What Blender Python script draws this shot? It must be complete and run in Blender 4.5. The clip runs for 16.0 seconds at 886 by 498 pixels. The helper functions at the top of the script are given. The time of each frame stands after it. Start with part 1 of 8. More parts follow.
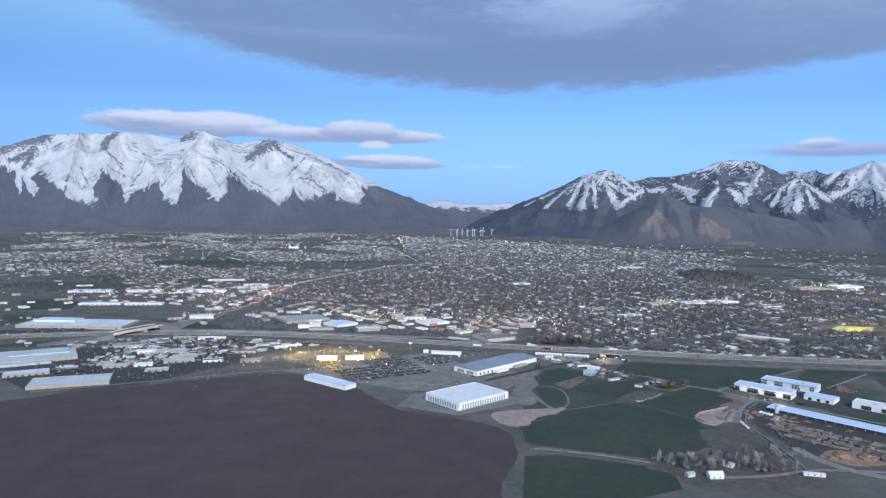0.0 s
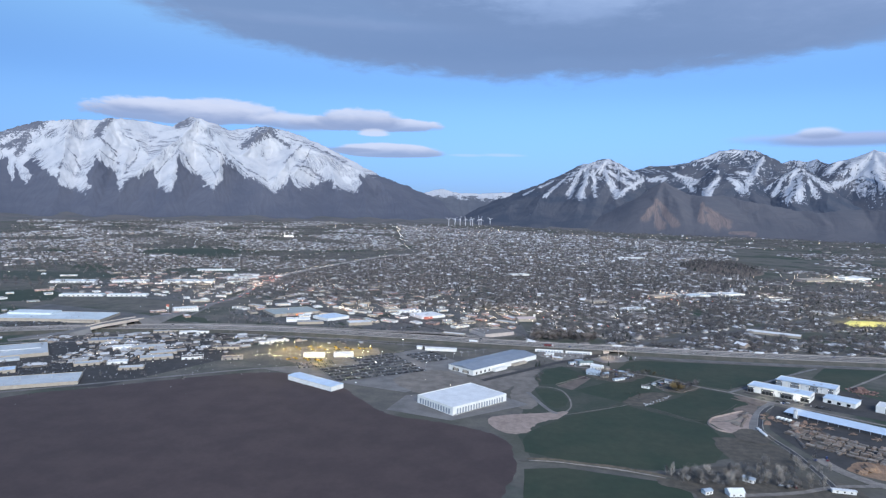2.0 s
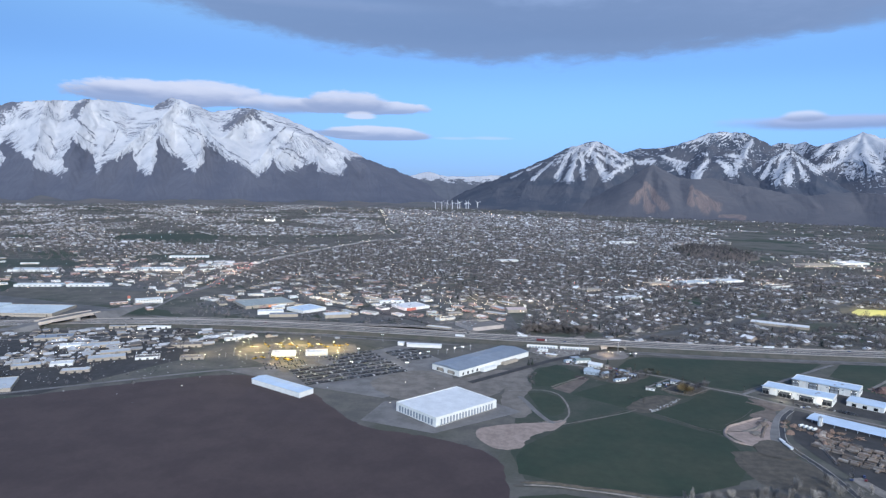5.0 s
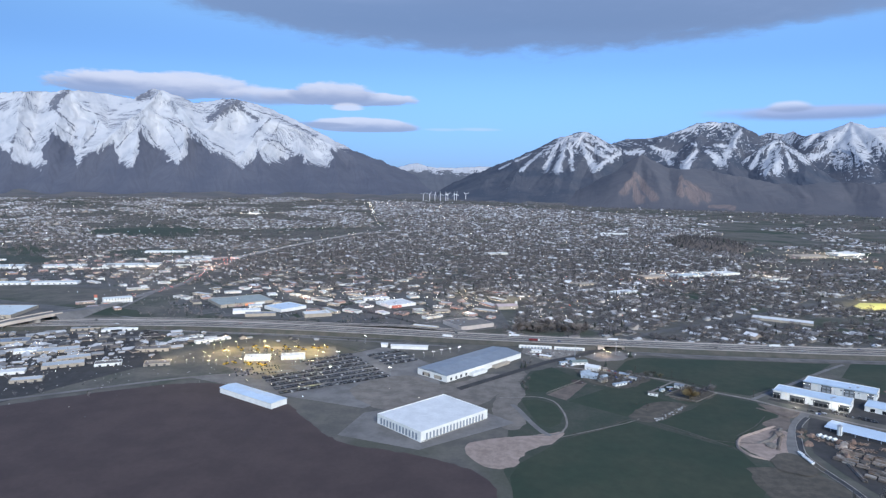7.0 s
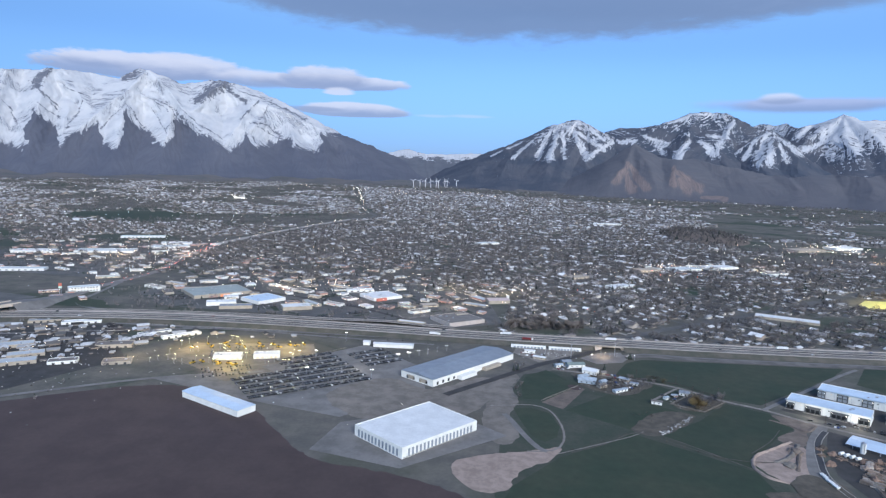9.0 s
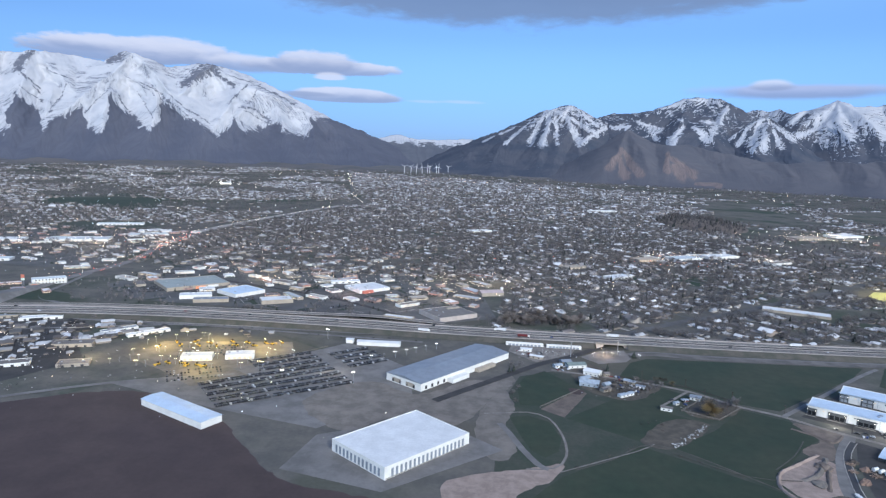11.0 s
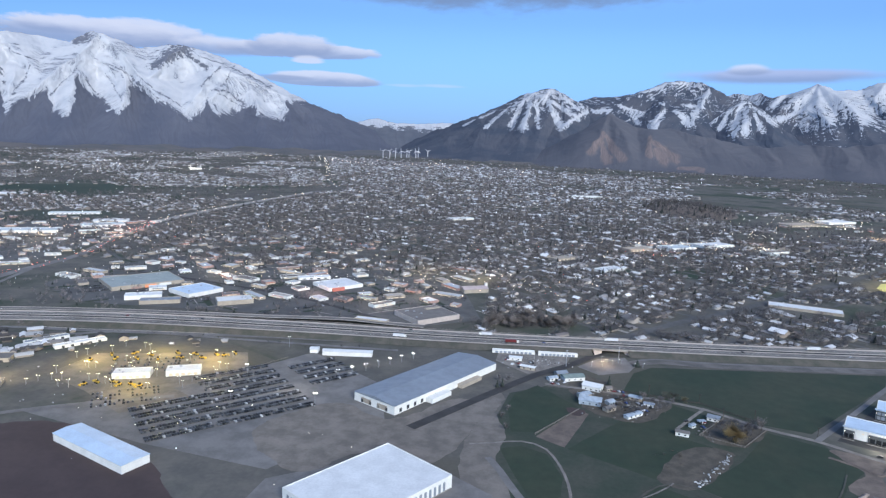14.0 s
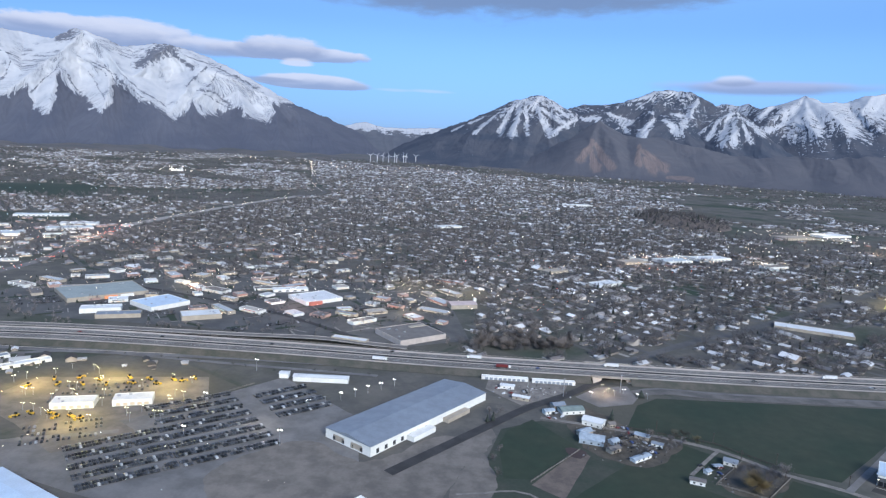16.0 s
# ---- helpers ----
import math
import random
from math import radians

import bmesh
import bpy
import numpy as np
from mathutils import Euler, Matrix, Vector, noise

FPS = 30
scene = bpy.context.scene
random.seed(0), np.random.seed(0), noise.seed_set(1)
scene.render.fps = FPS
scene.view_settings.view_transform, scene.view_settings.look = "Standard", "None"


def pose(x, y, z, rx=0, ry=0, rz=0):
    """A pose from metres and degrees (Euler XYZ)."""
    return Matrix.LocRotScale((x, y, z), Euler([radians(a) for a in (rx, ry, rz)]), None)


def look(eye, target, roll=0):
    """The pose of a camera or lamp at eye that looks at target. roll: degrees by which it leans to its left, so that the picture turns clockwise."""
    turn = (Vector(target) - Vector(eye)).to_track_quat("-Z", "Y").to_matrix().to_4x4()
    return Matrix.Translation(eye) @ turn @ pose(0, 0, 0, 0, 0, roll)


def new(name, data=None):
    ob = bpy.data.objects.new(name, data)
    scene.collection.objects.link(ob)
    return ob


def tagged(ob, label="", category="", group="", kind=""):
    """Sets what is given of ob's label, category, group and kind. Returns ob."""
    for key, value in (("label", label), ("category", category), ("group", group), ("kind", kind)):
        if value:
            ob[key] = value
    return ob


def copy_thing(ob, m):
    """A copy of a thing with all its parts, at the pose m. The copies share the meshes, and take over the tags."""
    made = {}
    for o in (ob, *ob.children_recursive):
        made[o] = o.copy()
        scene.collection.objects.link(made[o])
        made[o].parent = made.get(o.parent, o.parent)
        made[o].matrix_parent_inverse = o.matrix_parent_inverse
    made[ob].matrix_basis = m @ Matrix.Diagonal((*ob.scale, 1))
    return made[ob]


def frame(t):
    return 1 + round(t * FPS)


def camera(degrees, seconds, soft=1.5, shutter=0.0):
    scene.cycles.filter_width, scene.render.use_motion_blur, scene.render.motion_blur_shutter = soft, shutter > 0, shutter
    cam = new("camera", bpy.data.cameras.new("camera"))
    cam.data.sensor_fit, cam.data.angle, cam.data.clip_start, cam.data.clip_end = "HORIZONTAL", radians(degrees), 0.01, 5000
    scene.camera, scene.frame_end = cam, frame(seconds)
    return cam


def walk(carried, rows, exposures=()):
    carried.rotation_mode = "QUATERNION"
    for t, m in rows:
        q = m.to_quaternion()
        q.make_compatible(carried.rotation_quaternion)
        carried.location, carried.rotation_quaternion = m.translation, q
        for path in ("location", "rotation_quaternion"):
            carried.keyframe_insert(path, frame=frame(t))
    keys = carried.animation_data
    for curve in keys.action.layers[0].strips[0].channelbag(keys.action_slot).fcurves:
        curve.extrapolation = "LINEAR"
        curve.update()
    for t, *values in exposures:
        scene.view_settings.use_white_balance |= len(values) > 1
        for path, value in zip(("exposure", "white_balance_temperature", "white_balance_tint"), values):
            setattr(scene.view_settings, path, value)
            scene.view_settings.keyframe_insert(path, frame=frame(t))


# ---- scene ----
cam = camera(68.0, 16.0, soft=1.3)
PATH = [
    (0, (14.075, 4.206, 125.813), (13.719, 6.171, 125.712), 1.2),
    (0.5, (13.425, 12.75, 125.788), (13.069, 14.715, 125.679), 1.1),
    (1, (12.695, 21.21, 125.759), (12.339, 23.174, 125.641), 1.3),
    (1.5, (11.872, 29.564, 125.727), (11.518, 31.528, 125.599), 1.5),
    (2, (11.007, 37.861, 125.708), (10.657, 39.825, 125.573), 1.4),
    (2.5, (10.063, 46.085, 125.687), (9.716, 48.049, 125.544), 1.2),
    (3, (9.052, 54.279, 125.66), (8.707, 56.243, 125.508), 1.1),
    (3.5, (8.03, 62.51, 125.618), (7.689, 64.475, 125.459), 0.9),
    (4, (7.073, 70.874, 125.52), (6.739, 72.839, 125.352), 1.1),
    (6.5, (2.757, 113.301, 124.18), (2.477, 115.271, 123.977), 1.1),
    (7, (1.867, 121.845, 124.068), (1.592, 123.815, 123.859), 1.1),
    (7.5, (0.952, 130.456, 123.972), (0.684, 132.426, 123.754), 1.3),
    (8, (0.033, 139.1, 123.874), (-0.23, 141.069, 123.647), 1.4),
    (8.5, (-0.865, 147.76, 123.77), (-1.12, 149.73, 123.534), 1.6),
    (9, (-1.717, 156.422, 123.649), (-1.96, 158.392, 123.401), 2.0),
    (9.5, (-2.508, 165.081, 123.452), (-2.739, 167.051, 123.192), 2.3),
    (12, (-6.091, 208.483, 120.829), (-6.297, 210.447, 120.518), 2.1),
    (12.5, (-6.835, 217.149, 120.623), (-7.035, 219.112, 120.298), 2.4),
    (13, (-7.587, 225.8, 120.458), (-7.773, 227.763, 120.124), 2.5),
    (13.5, (-8.303, 234.504, 120.303), (-8.472, 236.468, 119.967), 2.4),
    (14, (-8.981, 243.259, 120.152), (-9.135, 245.225, 119.82), 2.1),
    (14.5, (-9.632, 252.032, 120.007), (-9.775, 254.0, 119.682), 2.0),
    (15, (-10.281, 260.728, 119.873), (-10.415, 262.698, 119.555), 2.2),
    (15.5, (-10.914, 269.432, 119.742), (-11.04, 271.402, 119.426), 2.5),
    (16, (-11.513, 278.153, 119.608), (-11.628, 280.125, 119.293), 3.1),
]
walk(cam, [(t, look(eye, target, roll)) for t, eye, target, roll in PATH])


# ---- sky, sun ----
world = bpy.data.worlds.new("dusk_sky")
scene.world = world
world.use_nodes = True


class Nodes:
    """Short hand for building a node tree."""

    def __init__(self, tree):
        self.tree = tree
        tree.nodes.clear()

    def add(self, kind, **values):
        node = self.tree.nodes.new(kind)
        for key, value in values.items():
            setattr(node, key, value)
        return node

    def link(self, out, into):
        self.tree.links.new(out, into)

    def put(self, socket, value):
        if isinstance(value, bpy.types.NodeSocket):
            self.link(value, socket)
        elif value is not None:
            socket.default_value = value

    def math(self, op, a, b=None, c=None, clamp=False):
        node = self.add("ShaderNodeMath", operation=op, use_clamp=clamp)
        for socket, value in zip(node.inputs, (a, b, c)):
            self.put(socket, value)
        return node.outputs[0]

    def mix(self, fac, a, b, blend="MIX"):
        node = self.add("ShaderNodeMix", data_type="RGBA", blend_type=blend)
        self.put(node.inputs[0], fac)
        self.put(node.inputs[6], a if isinstance(a, bpy.types.NodeSocket) else (*a, 1))
        self.put(node.inputs[7], b if isinstance(b, bpy.types.NodeSocket) else (*b, 1))
        return node.outputs[2]

    def noise(self, vector, scale, detail=4, rough=0.55, distortion=0.0):
        node = self.add("ShaderNodeTexNoise")
        self.put(node.inputs["Vector"], vector)
        for key, value in (("Scale", scale), ("Detail", detail), ("Roughness", rough), ("Distortion", distortion)):
            node.inputs[key].default_value = value
        return node.outputs["Fac"]

    def smooth(self, value, low, high):
        node = self.add("ShaderNodeMapRange", interpolation_type="SMOOTHSTEP")
        self.put(node.inputs[0], value)
        self.put(node.inputs[1], low)
        self.put(node.inputs[2], high)
        return node.outputs[0]

    def combine(self, x, y, z=0.0):
        node = self.add("ShaderNodeCombineXYZ")
        for socket, value in zip(node.inputs, (x, y, z)):
            self.put(socket, value)
        return node.outputs[0]


def build_sky():
    n = Nodes(world.node_tree)
    coord = n.add("ShaderNodeTexCoord").outputs["Generated"]
    sky = n.add("ShaderNodeTexSky", sky_type="NISHITA", sun_disc=False, sun_elevation=radians(35), sun_rotation=radians(180),
                air_density=1.0, dust_density=0.4, ozone_density=3.0, altitude=1400)
    sep = n.add("ShaderNodeSeparateXYZ")
    n.link(coord, sep.inputs[0])
    x, y, z = sep.outputs
    az = n.math("MULTIPLY", n.math("ARCTAN2", x, y), 180 / math.pi)
    flat = n.math("SQRT", n.math("ADD", n.math("MULTIPLY", x, x), n.math("MULTIPLY", y, y)))
    rise = n.math("DIVIDE", z, n.math("MAXIMUM", flat, 0.02))
    # dusk: pale band near the horizon, deeper above
    tint = n.mix(n.smooth(rise, -0.03, 0.16), SKY_LOW, SKY_MID)
    tint = n.mix(n.smooth(rise, 0.16, 0.40), tint, SKY_UPPER)
    tint = n.mix(n.smooth(rise, 0.42, 0.8), tint, SKY_HIGH)
    colour = n.mix(1.0, sky.outputs[0], tint, "MULTIPLY")

    soft = n.combine(n.math("MULTIPLY", az, 0.05), n.math("MULTIPLY", rise, 9.0))
    wisp = n.noise(soft, 3.0, 5, 0.55, 0.5)
    fine = n.noise(soft, 10.0, 6, 0.62, 0.3)
    waver = n.math("ADD", n.math("MULTIPLY", n.math("SUBTRACT", wisp, 0.5), 0.9), n.math("MULTIPLY", n.math("SUBTRACT", fine, 0.5), 0.75))

    def bank(a0, e0, w, up, down, edge, rough):
        """Cover of one lens-shaped cloud (1 inside) and the height within it."""
        da = n.math("DIVIDE", n.math("SUBTRACT", az, a0), w)
        de = n.math("SUBTRACT", rise, e0)
        above = n.math("DIVIDE", n.math("MAXIMUM", de, 0.0), up)
        below = n.math("DIVIDE", n.math("MAXIMUM", n.math("MULTIPLY", de, -1.0), 0.0), down)
        reach = n.math("ADD", n.math("MULTIPLY", da, da),
                       n.math("ADD", n.math("MULTIPLY", above, above), n.math("MULTIPLY", below, below)))
        inside = n.math("SUBTRACT", 1.0, n.math("SQRT", reach))
        return n.smooth(n.math("ADD", inside, n.math("MULTIPLY", waver, rough)), -edge, edge), n.smooth(de, -down, up)

    for a0, e0, w, up, down, edge, rough, low, high, most in CLOUDS:
        cover, level = bank(a0, e0, w, up, down, edge, rough)
        level = n.math("ADD", level, n.math("MULTIPLY", waver, 0.6))
        shade = n.mix(n.smooth(level, 0.0, 1.0), low, high)
        colour = n.mix(n.math("MULTIPLY", cover, most), colour, shade)
    back = n.add("ShaderNodeBackground")
    n.link(colour, back.inputs[0])
    back.inputs[1].default_value = 1.0
    n.link(back.outputs[0], n.add("ShaderNodeOutputWorld").inputs[0])


# the sky's tint (low, middle, high) times the sky texture
SKY_LOW, SKY_MID, SKY_UPPER, SKY_HIGH = (0.025, 0.042, 0.098), (0.080, 0.107, 0.144), (0.240, 0.270, 0.243), (0.150, 0.176, 0.215)
GREY_LOW, GREY_HIGH = (0.197, 0.305, 0.545), (0.44, 0.60, 0.95)
LENS_LOW, LENS_HIGH = (0.30, 0.40, 0.66), (0.66, 0.735, 0.95)
# azimuth, rise, half width, height above and below, edge, roughness, base colour, top colour, cover
CLOUDS = [
    (-2, 0.40, 42, 0.60, 0.211, 0.06, 0.17, GREY_LOW, GREY_HIGH, 0.95),
    (14, 0.36, 34, 0.50, 0.146, 0.06, 0.12, GREY_LOW, GREY_HIGH, 0.85),
    (0.5, 0.300, 6.5, 0.035, 0.026, 0.6, 1.3, (0.32, 0.46, 0.77), (0.46, 0.63, 0.97), 0.62),
    (24, 0.33, 14, 0.10, 0.07, 0.9, 1.0, (0.30, 0.42, 0.70), (0.42, 0.56, 0.86), 0.6),
    (-6, 0.235, 16, 0.03, 0.02, 0.7, 1.2, (0.175, 0.285, 0.53), (0.19, 0.30, 0.55), 0.6),
    (-20, 0.262, 9, 0.008, 0.006, 0.9, 1.0, (0.25, 0.36, 0.62), (0.27, 0.39, 0.66), 0.5),
    (-41, 0.288, 4.5, 0.016, 0.012, 0.9, 1.0, (0.24, 0.36, 0.63), (0.27, 0.40, 0.70), 0.7),
    (-32.6, 0.1175, 6.4, 0.0205, 0.014, 0.12, 0.85, LENS_LOW, LENS_HIGH, 0.93),
    (-28.6, 0.1195, 4.8, 0.0225, 0.013, 0.14, 0.85, LENS_LOW, LENS_HIGH, 0.92),
    (-34.8, 0.124, 2.4, 0.010, 0.010, 0.2, 0.5, LENS_LOW, LENS_HIGH, 0.8),
    (-23.0, 0.1165, 3.6, 0.011, 0.013, 0.25, 0.5, LENS_LOW, LENS_HIGH, 0.9),] + [
    (-17.4, 0.1160, 6.3, 0.0130, 0.0100, 0.12, 0.8, LENS_LOW, LENS_HIGH, 0.93),
    (-17.6, 0.1205, 3.6, 0.0205, 0.012, 0.14, 0.8, LENS_LOW, LENS_HIGH, 0.93),
    (-16.3, 0.1025, 1.3, 0.0085, 0.003, 0.25, 0.5, LENS_HIGH, LENS_HIGH, 0.85),
    (-15.0, 0.0762, 4.7, 0.0140, 0.0075, 0.10, 0.4, LENS_LOW, LENS_HIGH, 0.93),
    (-18.6, 0.0780, 2.6, 0.0035, 0.003, 0.4, 0.4, LENS_LOW, LENS_LOW, 0.7),
    (-5.2, 0.0760, 1.6, 0.0025, 0.002, 0.6, 0.6, LENS_HIGH, LENS_HIGH, 0.35),
    (-8.2, 0.0750, 1.3, 0.0020, 0.002, 0.6, 0.6, LENS_HIGH, LENS_HIGH, 0.3),
    (21.5, 0.0975, 6.8, 0.0085, 0.009, 0.4, 0.7, (0.27, 0.36, 0.62), (0.44, 0.52, 0.80), 0.85),
    (19.3, 0.1045, 1.5, 0.0085, 0.006, 0.3, 0.5, LENS_LOW, LENS_HIGH, 0.85),
]
build_sky()

# afterglow in the west, behind the camera
lamp = bpy.data.lights.new("afterglow", "SUN")
lamp.energy, lamp.angle, lamp.color = 3.85, radians(30), (0.935, 0.945, 0.93)
sun = new("afterglow", lamp)
sun.matrix_world = look((0, 0, 565), (-470, 815, 0))


# ---- materials ----
def material(name, base, vary=0.25, scale=0.2, rough=0.85, metal=0.0, second=None, grain=0.35, island=0.0, obj=0.0, bump=0.0, emit=None):
    """A surface with variation at two scales; island / obj: brightness spread per joined piece or per object."""
    mat = bpy.data.materials.new(name)
    mat.use_nodes = True
    n = Nodes(mat.node_tree)
    where = n.add("ShaderNodeNewGeometry").outputs["Position"]
    big = n.noise(where, scale, 5, 0.6)
    small = n.noise(where, scale * 9, 4, 0.6)
    other = second or tuple(c * (1 - vary) for c in base)
    colour = n.mix(n.smooth(big, 0.35, 0.65), base, other)
    level = n.math("ADD", 1.0 - grain / 2, n.math("MULTIPLY", small, grain))
    broad = n.noise(where, scale * 0.17, 4, 0.65)
    level = n.math("MULTIPLY", level, n.math("ADD", 1.0 - 1.1 * vary, n.math("MULTIPLY", broad, 2.2 * vary)))
    if island:
        r = n.add("ShaderNodeNewGeometry").outputs["Random Per Island"]
        level = n.math("MULTIPLY", level, n.math("ADD", 1.0 - island, n.math("MULTIPLY", r, 2 * island)))
    if obj:
        r = n.add("ShaderNodeObjectInfo").outputs["Random"]
        level = n.math("MULTIPLY", level, n.math("ADD", 1.0 - obj, n.math("MULTIPLY", r, 2 * obj)))
    colour = n.mix(1.0, colour, n.combine(level, level, level), "MULTIPLY")
    bsdf = n.add("ShaderNodeBsdfPrincipled")
    n.link(colour, bsdf.inputs["Base Color"])
    bsdf.inputs["Roughness"].default_value = rough
    bsdf.inputs["Metallic"].default_value = metal
    if emit:
        bsdf.inputs["Emission Color"].default_value = (*emit[:3], 1)
        bsdf.inputs["Emission Strength"].default_value = emit[3]
        mat.cycles.emission_sampling = "NONE"
    if bump:
        b = n.add("ShaderNodeBump")
        b.inputs["Strength"].default_value = bump
        n.link(small, b.inputs["Height"])
        n.link(b.outputs[0], bsdf.inputs["Normal"])
    n.link(bsdf.outputs[0], n.add("ShaderNodeOutputMaterial").inputs[0])
    return mat


def glow(name, colour, strength):
    mat = bpy.data.materials.new(name)
    mat.use_nodes = True
    n = Nodes(mat.node_tree)
    e = n.add("ShaderNodeEmission")
    e.inputs[0].default_value, e.inputs[1].default_value = (*colour, 1), strength
    n.link(e.outputs[0], n.add("ShaderNodeOutputMaterial").inputs[0])
    mat.cycles.emission_sampling = "NONE"
    return mat


def mountain_material(name, soil, scrub, streak=1.0, patch=1.0, thin=0.5, flecks=0.0):
    mat = bpy.data.materials.new(name)
    mat.use_nodes = True
    n = Nodes(mat.node_tree)
    where = n.add("ShaderNodeNewGeometry").outputs["Position"]

    def lay(key):
        return n.add("ShaderNodeAttribute", attribute_name=key).outputs["Fac"]

    cover, rock, cliff, along, off = lay("snow"), lay("rock"), lay("cliff"), lay("along"), lay("off")
    falls = n.noise(n.combine(n.math("MULTIPLY", along, 1.1), n.math("MULTIPLY", off, 0.35)), 3.0, 5, 0.6, 0.4)
    ribs = n.noise(n.combine(n.math("MULTIPLY", along, 2.4), n.math("MULTIPLY", off, 0.5)), 3.0, 4, 0.6, 0.3)
    blot = n.noise(where, 0.012, 5, 0.6)
    broad = n.noise(where, 0.004, 3, 0.5)
    crumb = n.noise(where, 0.045, 6, 0.72)
    rag = n.math("ADD", n.math("MULTIPLY", n.math("SUBTRACT", falls, 0.5), 1.9 * streak), n.math("MULTIPLY", n.math("SUBTRACT", blot, 0.5), 1.6 * patch))
    rag = n.math("ADD", rag, n.math("MULTIPLY", n.math("SUBTRACT", crumb, 0.5), flecks))
    snow = n.smooth(n.math("ADD", cover, rag), -0.07, 0.07)
    bare = n.smooth(n.math("ADD", rock, n.math("MULTIPLY", n.math("SUBTRACT", crumb, 0.5), 4.2)), 0.25, 0.6)
    snow = n.math("MULTIPLY", snow, n.math("SUBTRACT", 1.0, n.math("MULTIPLY", bare, 0.9)))
    # soil and scrub colours already hold the blue of distance haze
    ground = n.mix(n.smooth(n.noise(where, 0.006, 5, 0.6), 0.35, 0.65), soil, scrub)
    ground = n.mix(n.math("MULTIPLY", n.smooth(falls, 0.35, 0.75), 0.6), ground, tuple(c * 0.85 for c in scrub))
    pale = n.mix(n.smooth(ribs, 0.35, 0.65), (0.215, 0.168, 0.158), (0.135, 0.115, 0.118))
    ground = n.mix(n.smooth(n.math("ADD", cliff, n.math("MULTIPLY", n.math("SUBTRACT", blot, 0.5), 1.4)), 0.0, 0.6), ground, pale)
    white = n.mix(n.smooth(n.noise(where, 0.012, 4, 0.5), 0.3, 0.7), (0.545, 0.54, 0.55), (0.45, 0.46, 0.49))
    # brush showing through thin snow, in streaks down the fall line
    worn = n.smooth(n.math("ADD", broad, n.math("MULTIPLY", n.math("SUBTRACT", blot, 0.5), 0.8)), 0.51, 0.63)
    low = n.smooth(cover, 1.5, 0.2)
    lines = n.noise(n.combine(n.math("MULTIPLY", along, 5.5), n.math("MULTIPLY", off, 0.45)), 3.0, 3, 0.5, 0.15)
    poke = n.math("MULTIPLY", n.math("MAXIMUM", n.math("MULTIPLY", n.smooth(ribs, 0.5, 0.7), 0.7), n.smooth(lines, 0.53, 0.59)), n.math("MAXIMUM", n.math("MULTIPLY", low, 0.6), worn))
    snow = n.math("MULTIPLY", snow, n.math("SUBTRACT", 1.0, n.math("MULTIPLY", poke, thin)))
    bsdf = n.add("ShaderNodeBsdfPrincipled")
    n.link(n.mix(snow, ground, white), bsdf.inputs["Base Color"])
    bsdf.inputs["Roughness"].default_value = 0.9
    bsdf.inputs["Specular IOR Level"].default_value = 0.2
    n.link(bsdf.outputs[0], n.add("ShaderNodeOutputMaterial").inputs[0])
    return mat


def valley_material():
    """Dry winter ground with a patchwork of fields, laid along the section grid."""
    mat = bpy.data.materials.new("valley_ground")
    mat.use_nodes = True
    n = Nodes(mat.node_tree)
    where = n.add("ShaderNodeNewGeometry").outputs["Position"]
    turn = n.add("ShaderNodeMapping")
    turn.inputs["Rotation"].default_value = (0, 0, radians(33))
    n.link(where, turn.inputs[0])
    brick = n.add("ShaderNodeTexBrick", offset=0.5, squash=1.0)
    n.link(turn.outputs[0], brick.inputs["Vector"])
    for key, value in (("Scale", 0.008), ("Mortar Size", 0.012), ("Brick Width", 1.0), ("Row Height", 0.55), ("Bias", -0.1)):
        brick.inputs[key].default_value = value
    brick.inputs["Color1"].default_value, brick.inputs["Color2"].default_value = (0, 0, 0, 1), (1, 1, 1, 1)
    brick.inputs["Mortar"].default_value = (0.45, 0.45, 0.45, 1)
    big = n.noise(where, 0.01, 5, 0.6)
    mid = n.noise(where, 0.06, 5, 0.6)
    fine = n.noise(where, 0.5, 4, 0.6)
    dry = n.mix(n.smooth(mid, 0.35, 0.65), (0.108, 0.104, 0.096), (0.150, 0.138, 0.122))
    field = n.mix(brick.outputs["Color"], (0.05, 0.072, 0.052), (0.125, 0.112, 0.095))
    colour = n.mix(n.smooth(big, 0.45, 0.6), dry, field)
    level = n.math("ADD", 0.8, n.math("MULTIPLY", fine, 0.4))
    colour = n.mix(1.0, colour, n.combine(level, level, level), "MULTIPLY")
    bsdf = n.add("ShaderNodeBsdfPrincipled")
    n.link(colour, bsdf.inputs["Base Color"])
    bsdf.inputs["Roughness"].default_value = 0.95
    bsdf.inputs["Specular IOR Level"].default_value = 0.1
    n.link(bsdf.outputs[0], n.add("ShaderNodeOutputMaterial").inputs[0])
    return mat


VALLEY = valley_material()
# Mountain soil and scrub colours: winter brush tones, with blue distance haze mixed in
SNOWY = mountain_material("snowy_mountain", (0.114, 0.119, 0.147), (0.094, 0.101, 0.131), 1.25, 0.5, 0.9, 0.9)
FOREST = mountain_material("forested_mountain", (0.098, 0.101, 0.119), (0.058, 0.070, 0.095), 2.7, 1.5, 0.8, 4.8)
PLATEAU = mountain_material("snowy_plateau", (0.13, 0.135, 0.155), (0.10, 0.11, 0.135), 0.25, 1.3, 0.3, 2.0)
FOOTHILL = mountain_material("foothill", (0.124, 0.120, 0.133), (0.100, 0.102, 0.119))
GRASS = material("winter_field", (0.022, 0.038, 0.020), second=(0.038, 0.047, 0.026), scale=0.022, grain=0.8)
WEEDS = material("weedy_ground", (0.066, 0.058, 0.045), second=(0.108, 0.089, 0.068), scale=0.25, grain=0.7)
